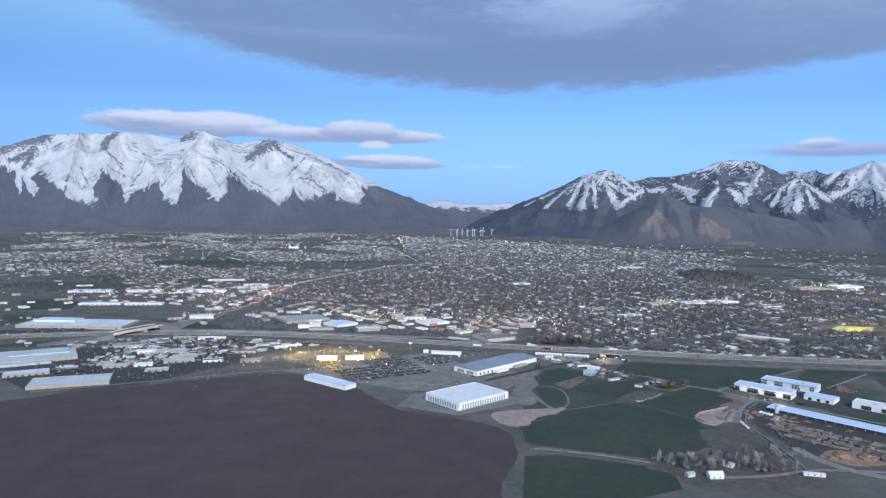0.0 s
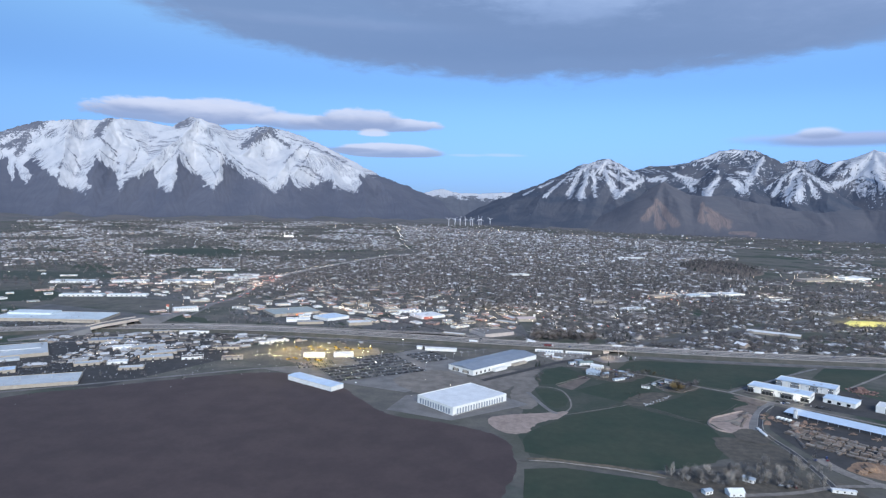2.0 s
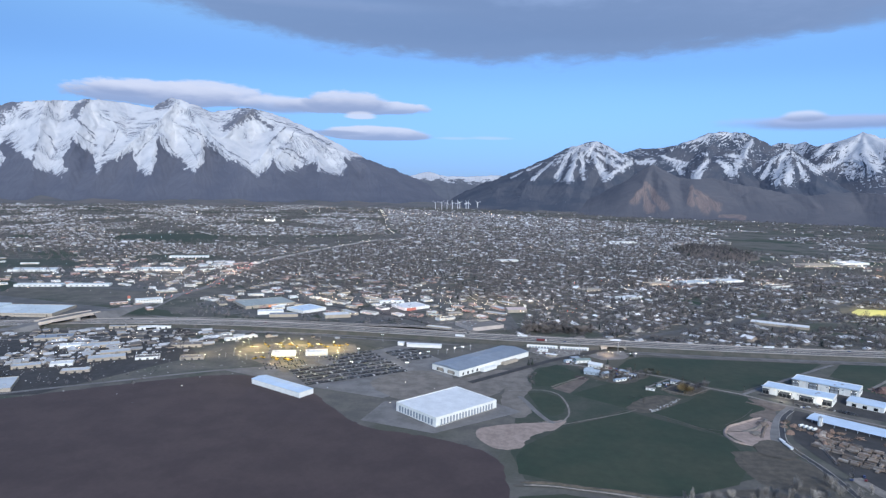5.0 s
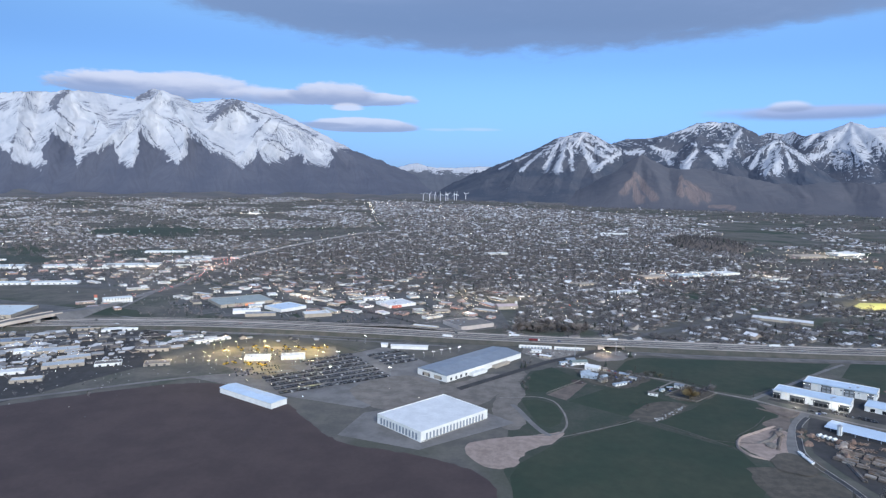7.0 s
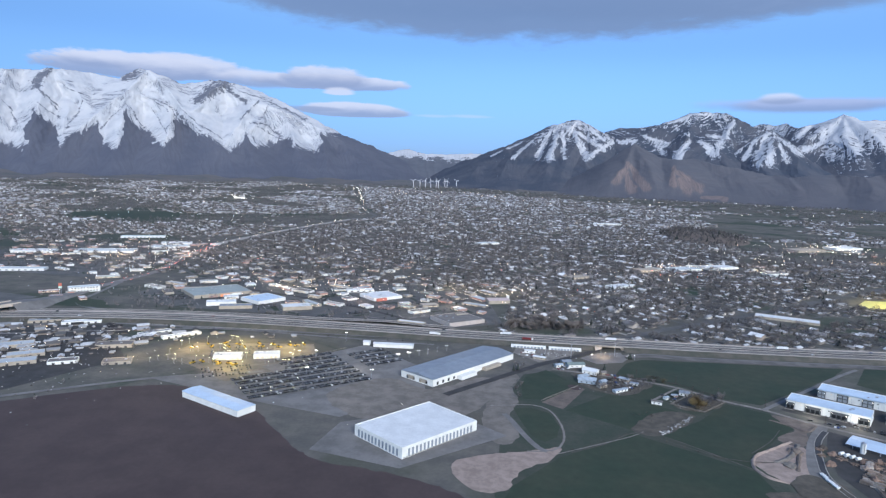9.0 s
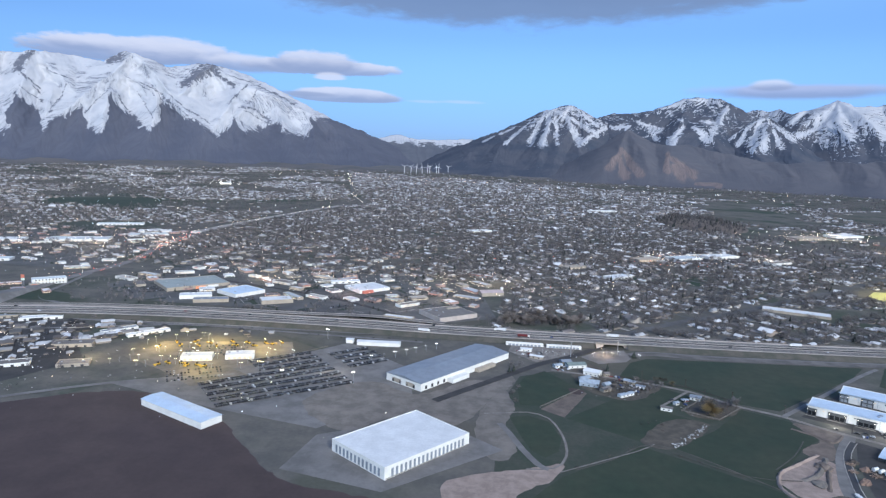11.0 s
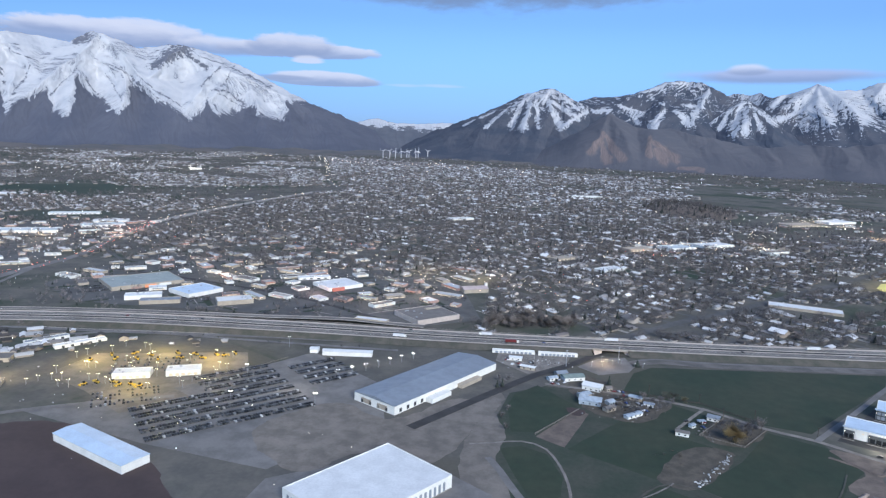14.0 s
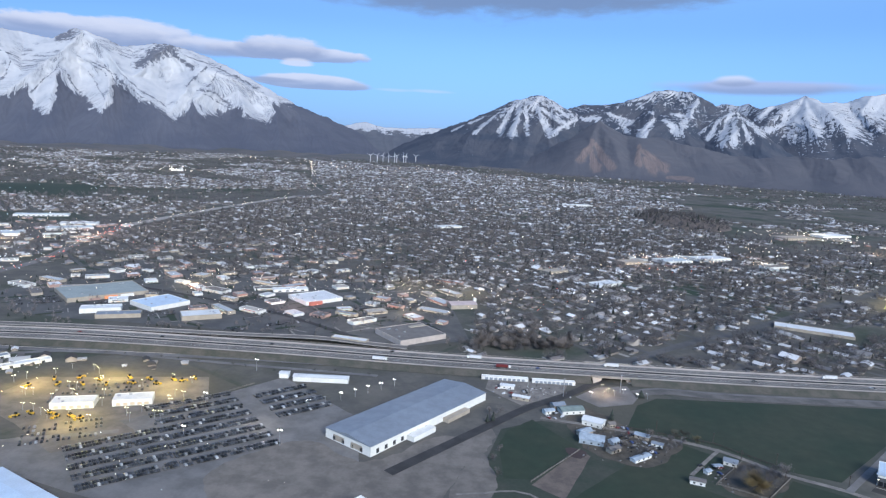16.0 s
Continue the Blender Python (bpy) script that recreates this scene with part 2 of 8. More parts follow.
GRASS_DRY = material("rough_pasture", (0.06, 0.062, 0.048), second=(0.102, 0.09, 0.074), scale=0.15, grain=0.6)
MEADOW = material("rough_meadow", (0.036, 0.049, 0.031), second=(0.058, 0.061, 0.044), scale=0.06, grain=0.7)
SAND = material("pinkish_sand", (0.36, 0.275, 0.23), second=(0.27, 0.205, 0.17), scale=0.25, grain=0.5)
LOT = material("parking_asphalt", (0.078, 0.075, 0.073), second=(0.118, 0.112, 0.106), scale=0.06, grain=0.4)
SCRUB = material("scrub_ground", (0.12, 0.094, 0.078), second=(0.175, 0.136, 0.11), scale=0.2, grain=0.6)
VERGE = material("bare_verge", (0.10, 0.092, 0.085), second=(0.175, 0.158, 0.142), scale=0.09, grain=0.5, vary=0.35)
SOIL = material("bare_soil", (0.135, 0.118, 0.102), second=(0.205, 0.178, 0.152), scale=0.12, grain=0.4)
# dark enough for the filler ground to match the aircraft nose
PLOUGH = material("ploughed_soil", (0.055, 0.036, 0.034), second=(0.07, 0.047, 0.043), scale=0.05, grain=0.4)
DIRT_ROAD = material("gravel_lane", (0.25, 0.222, 0.195), vary=0.3, scale=0.3)
ASPHALT = material("asphalt", (0.052, 0.048, 0.046), vary=0.3, scale=0.15)
ASPHALT_OLD = material("worn_asphalt", (0.20, 0.188, 0.178), vary=0.3, scale=0.1)
CONCRETE = material("concrete_lane", (0.62, 0.525, 0.44), vary=0.2, scale=0.08)
CONCRETE_WALL = material("concrete_wall", (0.38, 0.35, 0.31), vary=0.25, scale=0.4)
LANES = material("worn_lanes", (0.195, 0.175, 0.152), vary=0.25, scale=0.08)
WHITE_ROOF = material("white_roof", (0.75, 0.75, 0.74), vary=0.12, scale=0.15, rough=0.5)
AGED_ROOF = material("weathered_white_roof", (0.52, 0.54, 0.55), second=(0.42, 0.45, 0.47), scale=0.05, rough=0.6)
WHITE_WALL = material("white_panel", (0.80, 0.785, 0.735), vary=0.1, scale=0.3)
GREY_ROOF = material("grey_metal_roof", (0.24, 0.27, 0.31), vary=0.15, scale=0.2, rough=0.45)
BROWN_ROOF = material("gravel_roof", (0.20, 0.18, 0.165), vary=0.2, scale=0.2)
BLUE_ROOF = material("pale_blue_roof", (0.55, 0.66, 0.78), vary=0.1, scale=0.2, rough=0.5)
TAN_WALL = material("tan_block", (0.42, 0.36, 0.29), vary=0.15, scale=0.3)
DARK_GLASS = material("dark_opening", (0.02, 0.022, 0.025), vary=0.2, scale=0.5, rough=0.2)
DARK_PANEL = material("dark_panel", (0.05, 0.05, 0.055), vary=0.2, scale=0.5)
HOUSE_WALL = material("house_wall", (0.44, 0.40, 0.36), second=(0.29, 0.235, 0.195), scale=0.02, island=0.5, obj=0.4)
HOUSE_ROOF = material("house_roof", (0.19, 0.182, 0.178), second=(0.145, 0.125, 0.115), scale=0.03, island=0.75, obj=0.5)
PALE_ROOF = material("pale_roof", (0.68, 0.67, 0.66), vary=0.2, scale=0.03, island=0.4, obj=0.3, rough=0.6)
TWIGS = material("bare_twigs", (0.118, 0.110, 0.112), second=(0.158, 0.137, 0.130), scale=0.02, island=0.45, obj=0.3)
FIR = material("evergreen", (0.032, 0.040, 0.032), vary=0.3, scale=0.1, island=0.3, obj=0.3)
WILLOW = material("yellow_twigs", (0.44, 0.33, 0.17), vary=0.3, scale=0.3, island=0.3)
COTTON = material("grey_twigs", (0.33, 0.30, 0.265), second=(0.25, 0.225, 0.20), scale=0.1, island=0.3, obj=0.2)
BARK = material("bark", (0.08, 0.065, 0.055), vary=0.3, scale=1.0)
STEEL = material("galvanised_steel", (0.45, 0.46, 0.48), vary=0.1, scale=0.5, rough=0.4, metal=0.6)
TURBINE = material("white_turbine", (0.8, 0.8, 0.8), vary=0.05, scale=0.1, rough=0.4)
LAMP_WHITE = glow("lamp_white", (1.0, 0.90, 0.72), 7.0)
LAMP_COLD = glow("lamp_cold", (0.85, 0.95, 1.0), 4.5)
LAMP_WARM = glow("lamp_warm", (1.0, 0.74, 0.48), 6.0)
LIT_WINDOW = glow("lit_window", (1.0, 0.85, 0.66), 0.85)
SIGN_RED = glow("red_sign", (1.0, 0.40, 0.33), 0.6)
SIGN_COLD = glow("cold_sign", (0.75, 0.95, 0.95), 0.9)
LAMP_RED = glow("lamp_red", (1.0, 0.16, 0.10), 5.0)


# ---- tools for building ----
SLOPE = 0.008


def ground_z(y):
    """The valley floor rises gently towards the mountains."""
    return SLOPE * (y - 450)


def mesh_object(name, verts, faces, mats, parent=None, indices=None):
    me = bpy.data.meshes.new(name)
    me.from_pydata(verts, [], faces)
    for m in mats if isinstance(mats, (list, tuple)) else [mats]:
        me.materials.append(m)
    if indices is not None:
        me.polygons.foreach_set("material_index", indices)
    me.update()
    ob = new(name, me)
    ob.parent = parent
    return ob


def bulk(name, v, f, mats, indices=None):
    """One mesh from arrays: v (n, 3), f (m, 3) triangles."""
    me = bpy.data.meshes.new(name)
    v, f = np.asarray(v, np.float32), np.asarray(f, np.int32)
    me.vertices.add(len(v))
    me.vertices.foreach_set("co", v.ravel())
    me.loops.add(f.size)
    me.loops.foreach_set("vertex_index", f.ravel())
    me.polygons.add(len(f))
    me.polygons.foreach_set("loop_start", np.arange(0, f.size, 3, dtype=np.int32))
    for m in mats:
        me.materials.append(m)
    if indices is not None:
        me.polygons.foreach_set("material_index", np.asarray(indices, np.int32))
    me.update(calc_edges=True)
    me.validate()
    return new(name, me)


def part(name, bm, mat, parent=None, label=""):
    me = bpy.data.meshes.new(name)
    bm.to_mesh(me)
    bm.free()
    me.materials.append(mat)
    ob = new(name, me)
    ob.parent = parent
    return tagged(ob, label)


def box(bm, x0, y0, z0, x1, y1, z1):
    vs = [bm.verts.new(p) for p in ((x0, y0, z0), (x1, y0, z0), (x1, y1, z0), (x0, y1, z0), (x0, y0, z1), (x1, y0, z1), (x1, y1, z1), (x0, y1, z1))]
    for q in ((3, 2, 1, 0), (4, 5, 6, 7), (0, 1, 5, 4), (1, 2, 6, 5), (2, 3, 7, 6), (3, 0, 4, 7)):
        bm.faces.new([vs[i] for i in q])
    return bm


def block(*b):
    return box(bmesh.new(), *b)


def thing(name, x, y, turn=0.0, label="", category="", group="", lift=0.0):
    ob = new(name)
    ob.empty_display_size = 1
    ob.matrix_world = pose(x, y, ground_z(y) + lift, 0, 0, turn)
    return tagged(ob, label, category, group)


def patch(name, pts, mat, lift, label):
    """A flat piece of ground with a slightly uneven edge; natural ground gets rounded corners."""
    n = len(pts)
    edge = []
    soft = name.startswith(("sand", "scrub", "soil", "mound", "ploughland"))
    for k in range(n):
        a, b, c, d = (Vector(pts[(k + q) % n]) for q in (-1, 0, 1, 2))
        steps = max(1, min(24, int((c - b).length / (2.5 if soft else 5))))
        for q in range(steps):
            t = q / steps
            p = b.lerp(c, t)
            if soft:
                p = 0.5 * (2 * b + (c - a) * t + (2 * a - 5 * b + 4 * c - d) * t * t + (3 * b - a - 3 * c + d) * t ** 3)
            w = (1.6 if soft else 0.35 if name.startswith("field") else 0.0)
            edge.append((p.x + w * noise.noise((p.x * 0.2, p.y * 0.2, 1.0)), p.y + w * noise.noise((p.x * 0.2, p.y * 0.2, 5.0))))
    bm = bmesh.new()
    face = bm.faces.new([bm.verts.new((x, y, ground_z(y) + lift)) for x, y in edge])
    bmesh.ops.triangulate(bm, faces=[face])
    for f in bm.faces:
        if f.normal.z < 0:
            f.normal_flip()
    return tagged(part(name, bm, mat), label, kind="structure")


def smooth_line(pts, step=8.0):
    """Catmull-Rom through the points."""
    out = []
    p = [pts[0]] + list(pts) + [pts[-1]]
    for a, b, c, d in zip(p, p[1:], p[2:], p[3:]):
        count = max(2, int(math.hypot(c[0] - b[0], c[1] - b[1]) / step))
        for k in range(count):
            t = k / count
            out.append(tuple(0.5 * (2 * b[i] + (c[i] - a[i]) * t + (2 * a[i] - 5 * b[i] + 4 * c[i] - d[i]) * t * t
                                    + (3 * b[i] - a[i] - 3 * c[i] + d[i]) * t ** 3) for i in range(len(b))))
    return out + [tuple(pts[-1])]


def ribbon(name, line, left, right, mat, lift, label="", parent=None, drop_left=0.0, drop_right=0.0):
    """A band along a line, from offset left to offset right (metres, left is positive)."""
    verts, faces = [], []
    for i, p in enumerate(line):
        q0, q1 = line[max(i - 1, 0)], line[min(i + 1, len(line) - 1)]
        dx, dy = q1[0] - q0[0], q1[1] - q0[1]
        size = math.hypot(dx, dy) or 1
        nx, ny = -dy / size, dx / size
        z = ground_z(p[1]) + lift
        verts += [(p[0] + nx * left, p[1] + ny * left, z - drop_left), (p[0] + nx * right, p[1] + ny * right, z - drop_right)]
        if i:
            k = 2 * i
            faces.append((k - 1, k + 1, k, k - 2))
    ob = mesh_object(name, verts, faces, mat, parent)
    return tagged(ob, label, kind="" if parent else "structure")


# ---- the valley floor ----
def valley_floor():
    xs = np.linspace(-4600, 4600, 24)
    ys = np.linspace(-900, 4850, 16)
    verts = [(x, y, ground_z(y)) for y in ys for x in xs]
    w = len(xs)
    faces = [(j * w + i, j * w + i + 1, (j + 1) * w + i + 1, (j + 1) * w + i) for j in range(len(ys) - 1) for i in range(w - 1)]
    tagged(mesh_object("ground", verts, faces, VALLEY), "brown and green winter valley floor with fields", kind="structure")


valley_floor()


# ---- mountains ----
EYE_Y, EYE_Z = 139.0, 124.0


def near_lines(a, e, lines):
    """How close points lie to any of the lines (azimuth, rise, azimuth, rise, half width): 1 on one, below 0 off it."""
    best = np.full(a.shape, -3.0)
    for a0, e0, a1, e1, w in lines:
        px, py, qx, qy = a0, e0 * 57.3, a1, e1 * 57.3
        dx, dy = qx - px, qy - py
        t = np.clip(((a - px) * dx + (e * 57.3 - py) * dy) / (dx * dx + dy * dy), 0, 1)
        d = np.hypot(a - px - t * dx, e * 57.3 - py - t * dy)
        best = np.maximum(best, 1 - d / (w * (0.55 + 0.45 * t)))
    return best


def lie_of_land(a, e, ridges, drop):
    """How far the land stands out along its ridges (height, [(azimuth, rise), ...]), and the way (along, off) from the nearest of them."""
    best = np.full(a.shape, -200.0)
    along, off = a * 0.6, 57.3 * e * 0.0
    run = 0.0
    for height, line in ridges:
        count = len(line) - 1
        for k, ((a0, e0), (a1, e1)) in enumerate(zip(line, line[1:])):
            px, py, dx, dy = a0, e0 * 57.3, a1 - a0, (e1 - e0) * 57.3
            size = math.hypot(dx, dy)
            t = np.clip(((a - px) * dx + (e * 57.3 - py) * dy) / (size * size), 0, 1)
            d = np.hypot(a - px - t * dx, e * 57.3 - py - t * dy)
            stand = 1.7 * height * (1 - 0.35 * (k + t) / count) - d * drop
            side = np.where(dx * (e * 57.3 - py) - dy * (a - px) > 0, 1.0, -1.0)
            nearer = stand > best
            best = np.where(nearer, stand, best)
            along = np.where(nearer, run + t * size - 1.7 * d + side * 31, along)
            off = np.where(nearer, d, off)
            run += size
        run += 7.0
    return best, along, off


def mountain(name, crest, r_crest, r_foot, line, mat, label, ridges=(), gullies_shade=(), rocks=(), drifts=(), cliffs=(), relief=20.0, cells=(420, 90), seed=1, ripple=0.002, sharp=1.25, fade_in=0.016, drop=80.0):
    """A massif: crest as (azimuth, rise) seen from the valley, running down to the foot; line: the snow line in the same terms;
    ridges: crests of the ribs on its face; gullies, rocks, drifts (snow) and cliffs: lines on the face."""
    nu, nv = cells
    az = np.linspace(crest[0][0], crest[-1][0], nu)
    top = np.interp(az, *zip(*crest))
    back = 8
    wob = np.array([noise.fractal((a * 1.3, seed * 7.1, 0), 0.7, 2.1, 6) for a in az]) * ripple
    top = top + wob * np.clip(np.minimum((np.arange(nu) + 0.5) / 12, (nu - np.arange(nu)) / 12), 0, 1)
    rf = r_foot * (1 + 0.03 * np.array([noise.noise((a * 0.35, seed, 3)) for a in az]))
    low = (SLOPE * (EYE_Y + rf * np.cos(np.radians(az)) - 450) - 4 - EYE_Z) / rf
    v = np.linspace(0, 1, nv + 1)
    q = 1 - v
    rise = low[:, None] + np.maximum(top - low, 0.0005)[:, None] * q[None, :]
    wide = np.repeat(az[:, None], nv + 1, 1)
    # the body of the mountain is smooth; only its skyline and its ridges are jagged
    reach = max(3, int(nu * 2.5 / (az[-1] - az[0])))
    bell = np.exp(-0.5 * (np.arange(-2 * reach, 2 * reach + 1) / reach) ** 2)
    mean_top = np.convolve(np.pad(top, 2 * reach, mode="edge"), bell / bell.sum(), "valid")
    part_up = np.clip((rise - low[:, None]) / np.maximum(mean_top - low, 0.006)[:, None], 0, 1.5)
    r = r_crest + (rf[:, None] - r_crest) * (1 - part_up ** (1 / sharp))
    bend = np.array([[noise.fractal((a * 0.45, e * 26, seed + 4.0), 0.6, 2.1, 4) for e in row] for a, row in zip(az, rise)])
    rough = np.array([[noise.fractal((a * 0.55 + 0.5 * w, e * 31, seed), 0.9, 2.2, 4) for e, w in zip(row, ws)] for a, row, ws in zip(az, rise, bend)])
    stand, along, off = lie_of_land(wide + 0.28 * bend, rise + 0.003 * rough, ridges, drop)
    body = (0.12 + 0.88 * np.clip((1 - v) / 0.62, 0, 1) ** 1.3)[None, :]
    calm = np.clip((1 - v) / 0.5, 0, 1)[None, :]
    flow = np.array([[noise.noise((s * 2.3, d * 0.7, seed)) + 0.5 * noise.noise((s * 5.0, d * 1.2, seed + 2.0)) for s, d in zip(ss, ds)] for ss, ds in zip(along, off)])
    stand = np.maximum(stand, -90) if ridges else 0 * stand
    r = r - body * stand - calm * (relief * (0.5 - 1.6 * np.abs(rough)) + 5 * flow * np.clip(off / 0.4, 0, 1))
    # the far side drops away behind the crest
    behind = np.arange(back, 0, -1) / nv
    rise_b = rise[:, :1] - behind[None, :] * 0.35
    r_b = r[:, :1] + behind[None, :] * 1500
    rise, r = np.hstack([rise_b, rise]), np.hstack([r_b, r])
    pad = lambda m: np.hstack([np.repeat(m[:, :1], back, 1), m])
    along, off, wide = pad(along), pad(off), pad(wide)
    face = np.repeat((np.arange(-back, nv + 1) >= 0)[None, :], nu, 0).ravel()
    ang = np.radians(wide)
    co = np.stack([r * np.sin(ang), EYE_Y + r * np.cos(ang), EYE_Z + rise * r], -1).reshape(-1, 3)
    uv = np.stack([along, off], -1).reshape(-1, 2).astype(np.float32)
    wide, rise = wide.ravel(), rise.ravel()
    snow_at = np.interp(wide + 0.5 * pad(bend).ravel(), *zip(*line))
    snow = np.clip((rise - snow_at) / fade_in, -1.6, 1.6)
    if drifts:
        strewn = np.clip((rise - 0.015) / 0.03, 0, 1) * 0.95 - 1.6
        snow = np.maximum(snow, np.maximum(strewn, np.clip(near_lines(wide, rise, [(*d[:4], d[4] * 1.22) for d in drifts]) * 1.5 - 0.42, -1.6, 1.6)))
    shift, jog = 0.25 * pad(bend).ravel(), 0.003 * pad(rough).ravel()
    rock = np.clip(np.maximum(near_lines(wide + shift, rise + jog, [(*g[:4], g[4] * 1.9) for g in gullies_shade]) * 1.0 - 0.3, near_lines(wide + 0.6 * shift, rise + jog, [(*g[:4], g[4] * 1.7) for g in rocks])), -1, 1)
    cliff = np.clip(near_lines(wide + shift, rise + jog, [(*g[:4], g[4] * 1.25) for g in cliffs]), -1, 1)
    w = nv + back + 1
    faces = [(i * w + j, (i + 1) * w + j, (i + 1) * w + j + 1, i * w + j + 1) for i in range(nu - 1) for j in range(w - 1)]
    ob = mesh_object(name, co.tolist(), faces, mat)
    me = ob.data
    me.polygons.foreach_set("use_smooth", [True] * len(me.polygons))
    for key, values in (("snow", np.where(face, snow, 1.0)), ("rock", rock), ("cliff", cliff), ("along", uv[:, 0]), ("off", uv[:, 1])):
        me.attributes.new(key, "FLOAT", "POINT").data.foreach_set("value", np.ascontiguousarray(values, np.float32))
    return tagged(ob, label, "mountain", kind="structure")


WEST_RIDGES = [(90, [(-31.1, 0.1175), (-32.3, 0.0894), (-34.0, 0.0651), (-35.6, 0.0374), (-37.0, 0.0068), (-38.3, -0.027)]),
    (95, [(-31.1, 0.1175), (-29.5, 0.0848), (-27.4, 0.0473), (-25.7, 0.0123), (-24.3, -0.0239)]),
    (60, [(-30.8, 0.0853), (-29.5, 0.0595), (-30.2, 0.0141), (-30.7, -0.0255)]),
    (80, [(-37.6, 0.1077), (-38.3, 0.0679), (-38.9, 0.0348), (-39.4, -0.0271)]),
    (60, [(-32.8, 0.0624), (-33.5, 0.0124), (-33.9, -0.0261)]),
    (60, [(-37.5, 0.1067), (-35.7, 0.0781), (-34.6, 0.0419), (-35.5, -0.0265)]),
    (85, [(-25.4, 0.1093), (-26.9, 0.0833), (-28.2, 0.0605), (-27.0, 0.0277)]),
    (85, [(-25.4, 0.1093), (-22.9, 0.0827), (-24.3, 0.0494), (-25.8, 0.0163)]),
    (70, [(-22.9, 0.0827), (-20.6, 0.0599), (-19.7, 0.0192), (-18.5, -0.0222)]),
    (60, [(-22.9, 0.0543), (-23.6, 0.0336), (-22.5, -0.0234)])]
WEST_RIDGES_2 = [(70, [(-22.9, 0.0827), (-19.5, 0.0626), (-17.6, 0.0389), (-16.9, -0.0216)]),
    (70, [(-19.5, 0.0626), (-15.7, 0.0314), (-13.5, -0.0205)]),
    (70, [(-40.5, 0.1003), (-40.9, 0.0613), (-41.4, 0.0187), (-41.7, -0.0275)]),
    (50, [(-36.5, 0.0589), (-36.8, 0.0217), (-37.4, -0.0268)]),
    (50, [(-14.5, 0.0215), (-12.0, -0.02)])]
SOUTH_RIDGES = [(60, [(3.8, 0.0755), (2.4, 0.0526), (1.8, 0.0191), (1.4, -0.0274)]),
    (55, [(3.8, 0.0755), (4.1, 0.0447), (3.0, 0.0153), (2.6, -0.0268)]),
    (50, [(2.6, 0.0692), (0.1, 0.0353), (-1.6, 0.0137), (-2.9, -0.0293)]),
    (60, [(4.7, 0.0715), (6.4, 0.0472), (5.1, 0.0201), (4.3, -0.026)]),
    (40, [(-1.8, 0.0242), (-4.2, 0.0043), (-5.7, -0.0261)]),
    (50, [(4.7, 0.0715), (5.5, 0.0409), (4.8, 0.0221)])]
EAST_RIDGES = [(60, [(13.5, 0.0862), (11.2, 0.0728), (9.4, 0.0558), (6.8, 0.048)]),
    (60, [(15.4, 0.0849), (16.3, 0.0772), (15.6, 0.0485), (13.9, 0.0446)]),
    (50, [(13.5, 0.083), (12.7, 0.0539), (12.1, 0.0308)]),
    (50, [(17.2, 0.0726), (18.3, 0.065), (17.0, 0.049)]),
    (50, [(14.6, 0.0481), (12.8, 0.0344), (12.1, 0.0243)]),
    (50, [(14.6, 0.0481), (15.7, 0.023), (17.0, -0.0213)])]
PEAK_RIDGES = [(60, [(18.8, 0.0636), (17.7, 0.0492), (16.2, 0.0328)]),
    (60, [(18.8, 0.0636), (19.1, 0.0404), (18.3, 0.018), (19.4, -0.0193)]),
    (60, [(18.8, 0.0636), (20.4, 0.0439), (21.0, 0.0102), (22.9, -0.0131)]),
    (50, [(20.4, 0.0439), (21.8, 0.0261), (23.6, 0.0057)])]
FAR_RIDGES = [(70, [(23.5, 0.0852), (22.4, 0.0688), (21.0, 0.0442)]),
    (70, [(23.5, 0.0852), (23.5, 0.0539), (25.0, 0.0246)]),
    (80, [(23.5, 0.0852), (25.0, 0.066), (26.8, 0.0255), (28.0, -0.0001)]),
    (50, [(21.4, 0.0807), (20.6, 0.0563)]),
    (60, [(27.8, 0.0888), (26.9, 0.0661), (28.3, 0.0434)])]
HILL_RIDGES = [(55, [(8.5, 0.0422), (7.9, 0.0152), (6.9, -0.0159), (6.8, -0.0365)]),
    (55, [(8.5, 0.0422), (9.6, 0.0162), (10.5, -0.0166), (10.7, -0.0332)]),
    (55, [(12.2, 0.0111), (12.0, -0.0122), (11.7, -0.0325)]),
    (55, [(12.2, 0.0111), (13.4, -0.0013), (14.9, -0.0198)]),
    (60, [(14.6, 0.0433), (15.8, 0.0197), (17.6, -0.0047), (19.1, -0.0196)]),
    (40, [(19.2, 0.0185), (20.9, -0.0118)]),
    (40, [(21.0, 0.0102), (22.9, -0.0131)]),
    (45, [(24.9, 0.0126), (25.9, -0.0166)]),
    (45, [(27.1, 0.014), (28.5, -0.0142)])]

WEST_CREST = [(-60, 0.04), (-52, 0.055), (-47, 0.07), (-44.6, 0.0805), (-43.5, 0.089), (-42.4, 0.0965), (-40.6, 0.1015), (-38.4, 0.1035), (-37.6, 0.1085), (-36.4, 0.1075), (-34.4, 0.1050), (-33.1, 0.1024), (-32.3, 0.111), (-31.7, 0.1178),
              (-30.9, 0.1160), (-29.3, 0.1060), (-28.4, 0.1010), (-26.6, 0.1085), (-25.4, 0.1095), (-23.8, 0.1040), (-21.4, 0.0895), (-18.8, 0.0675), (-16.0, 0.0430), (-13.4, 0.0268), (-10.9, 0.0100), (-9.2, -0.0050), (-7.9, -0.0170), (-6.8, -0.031)]
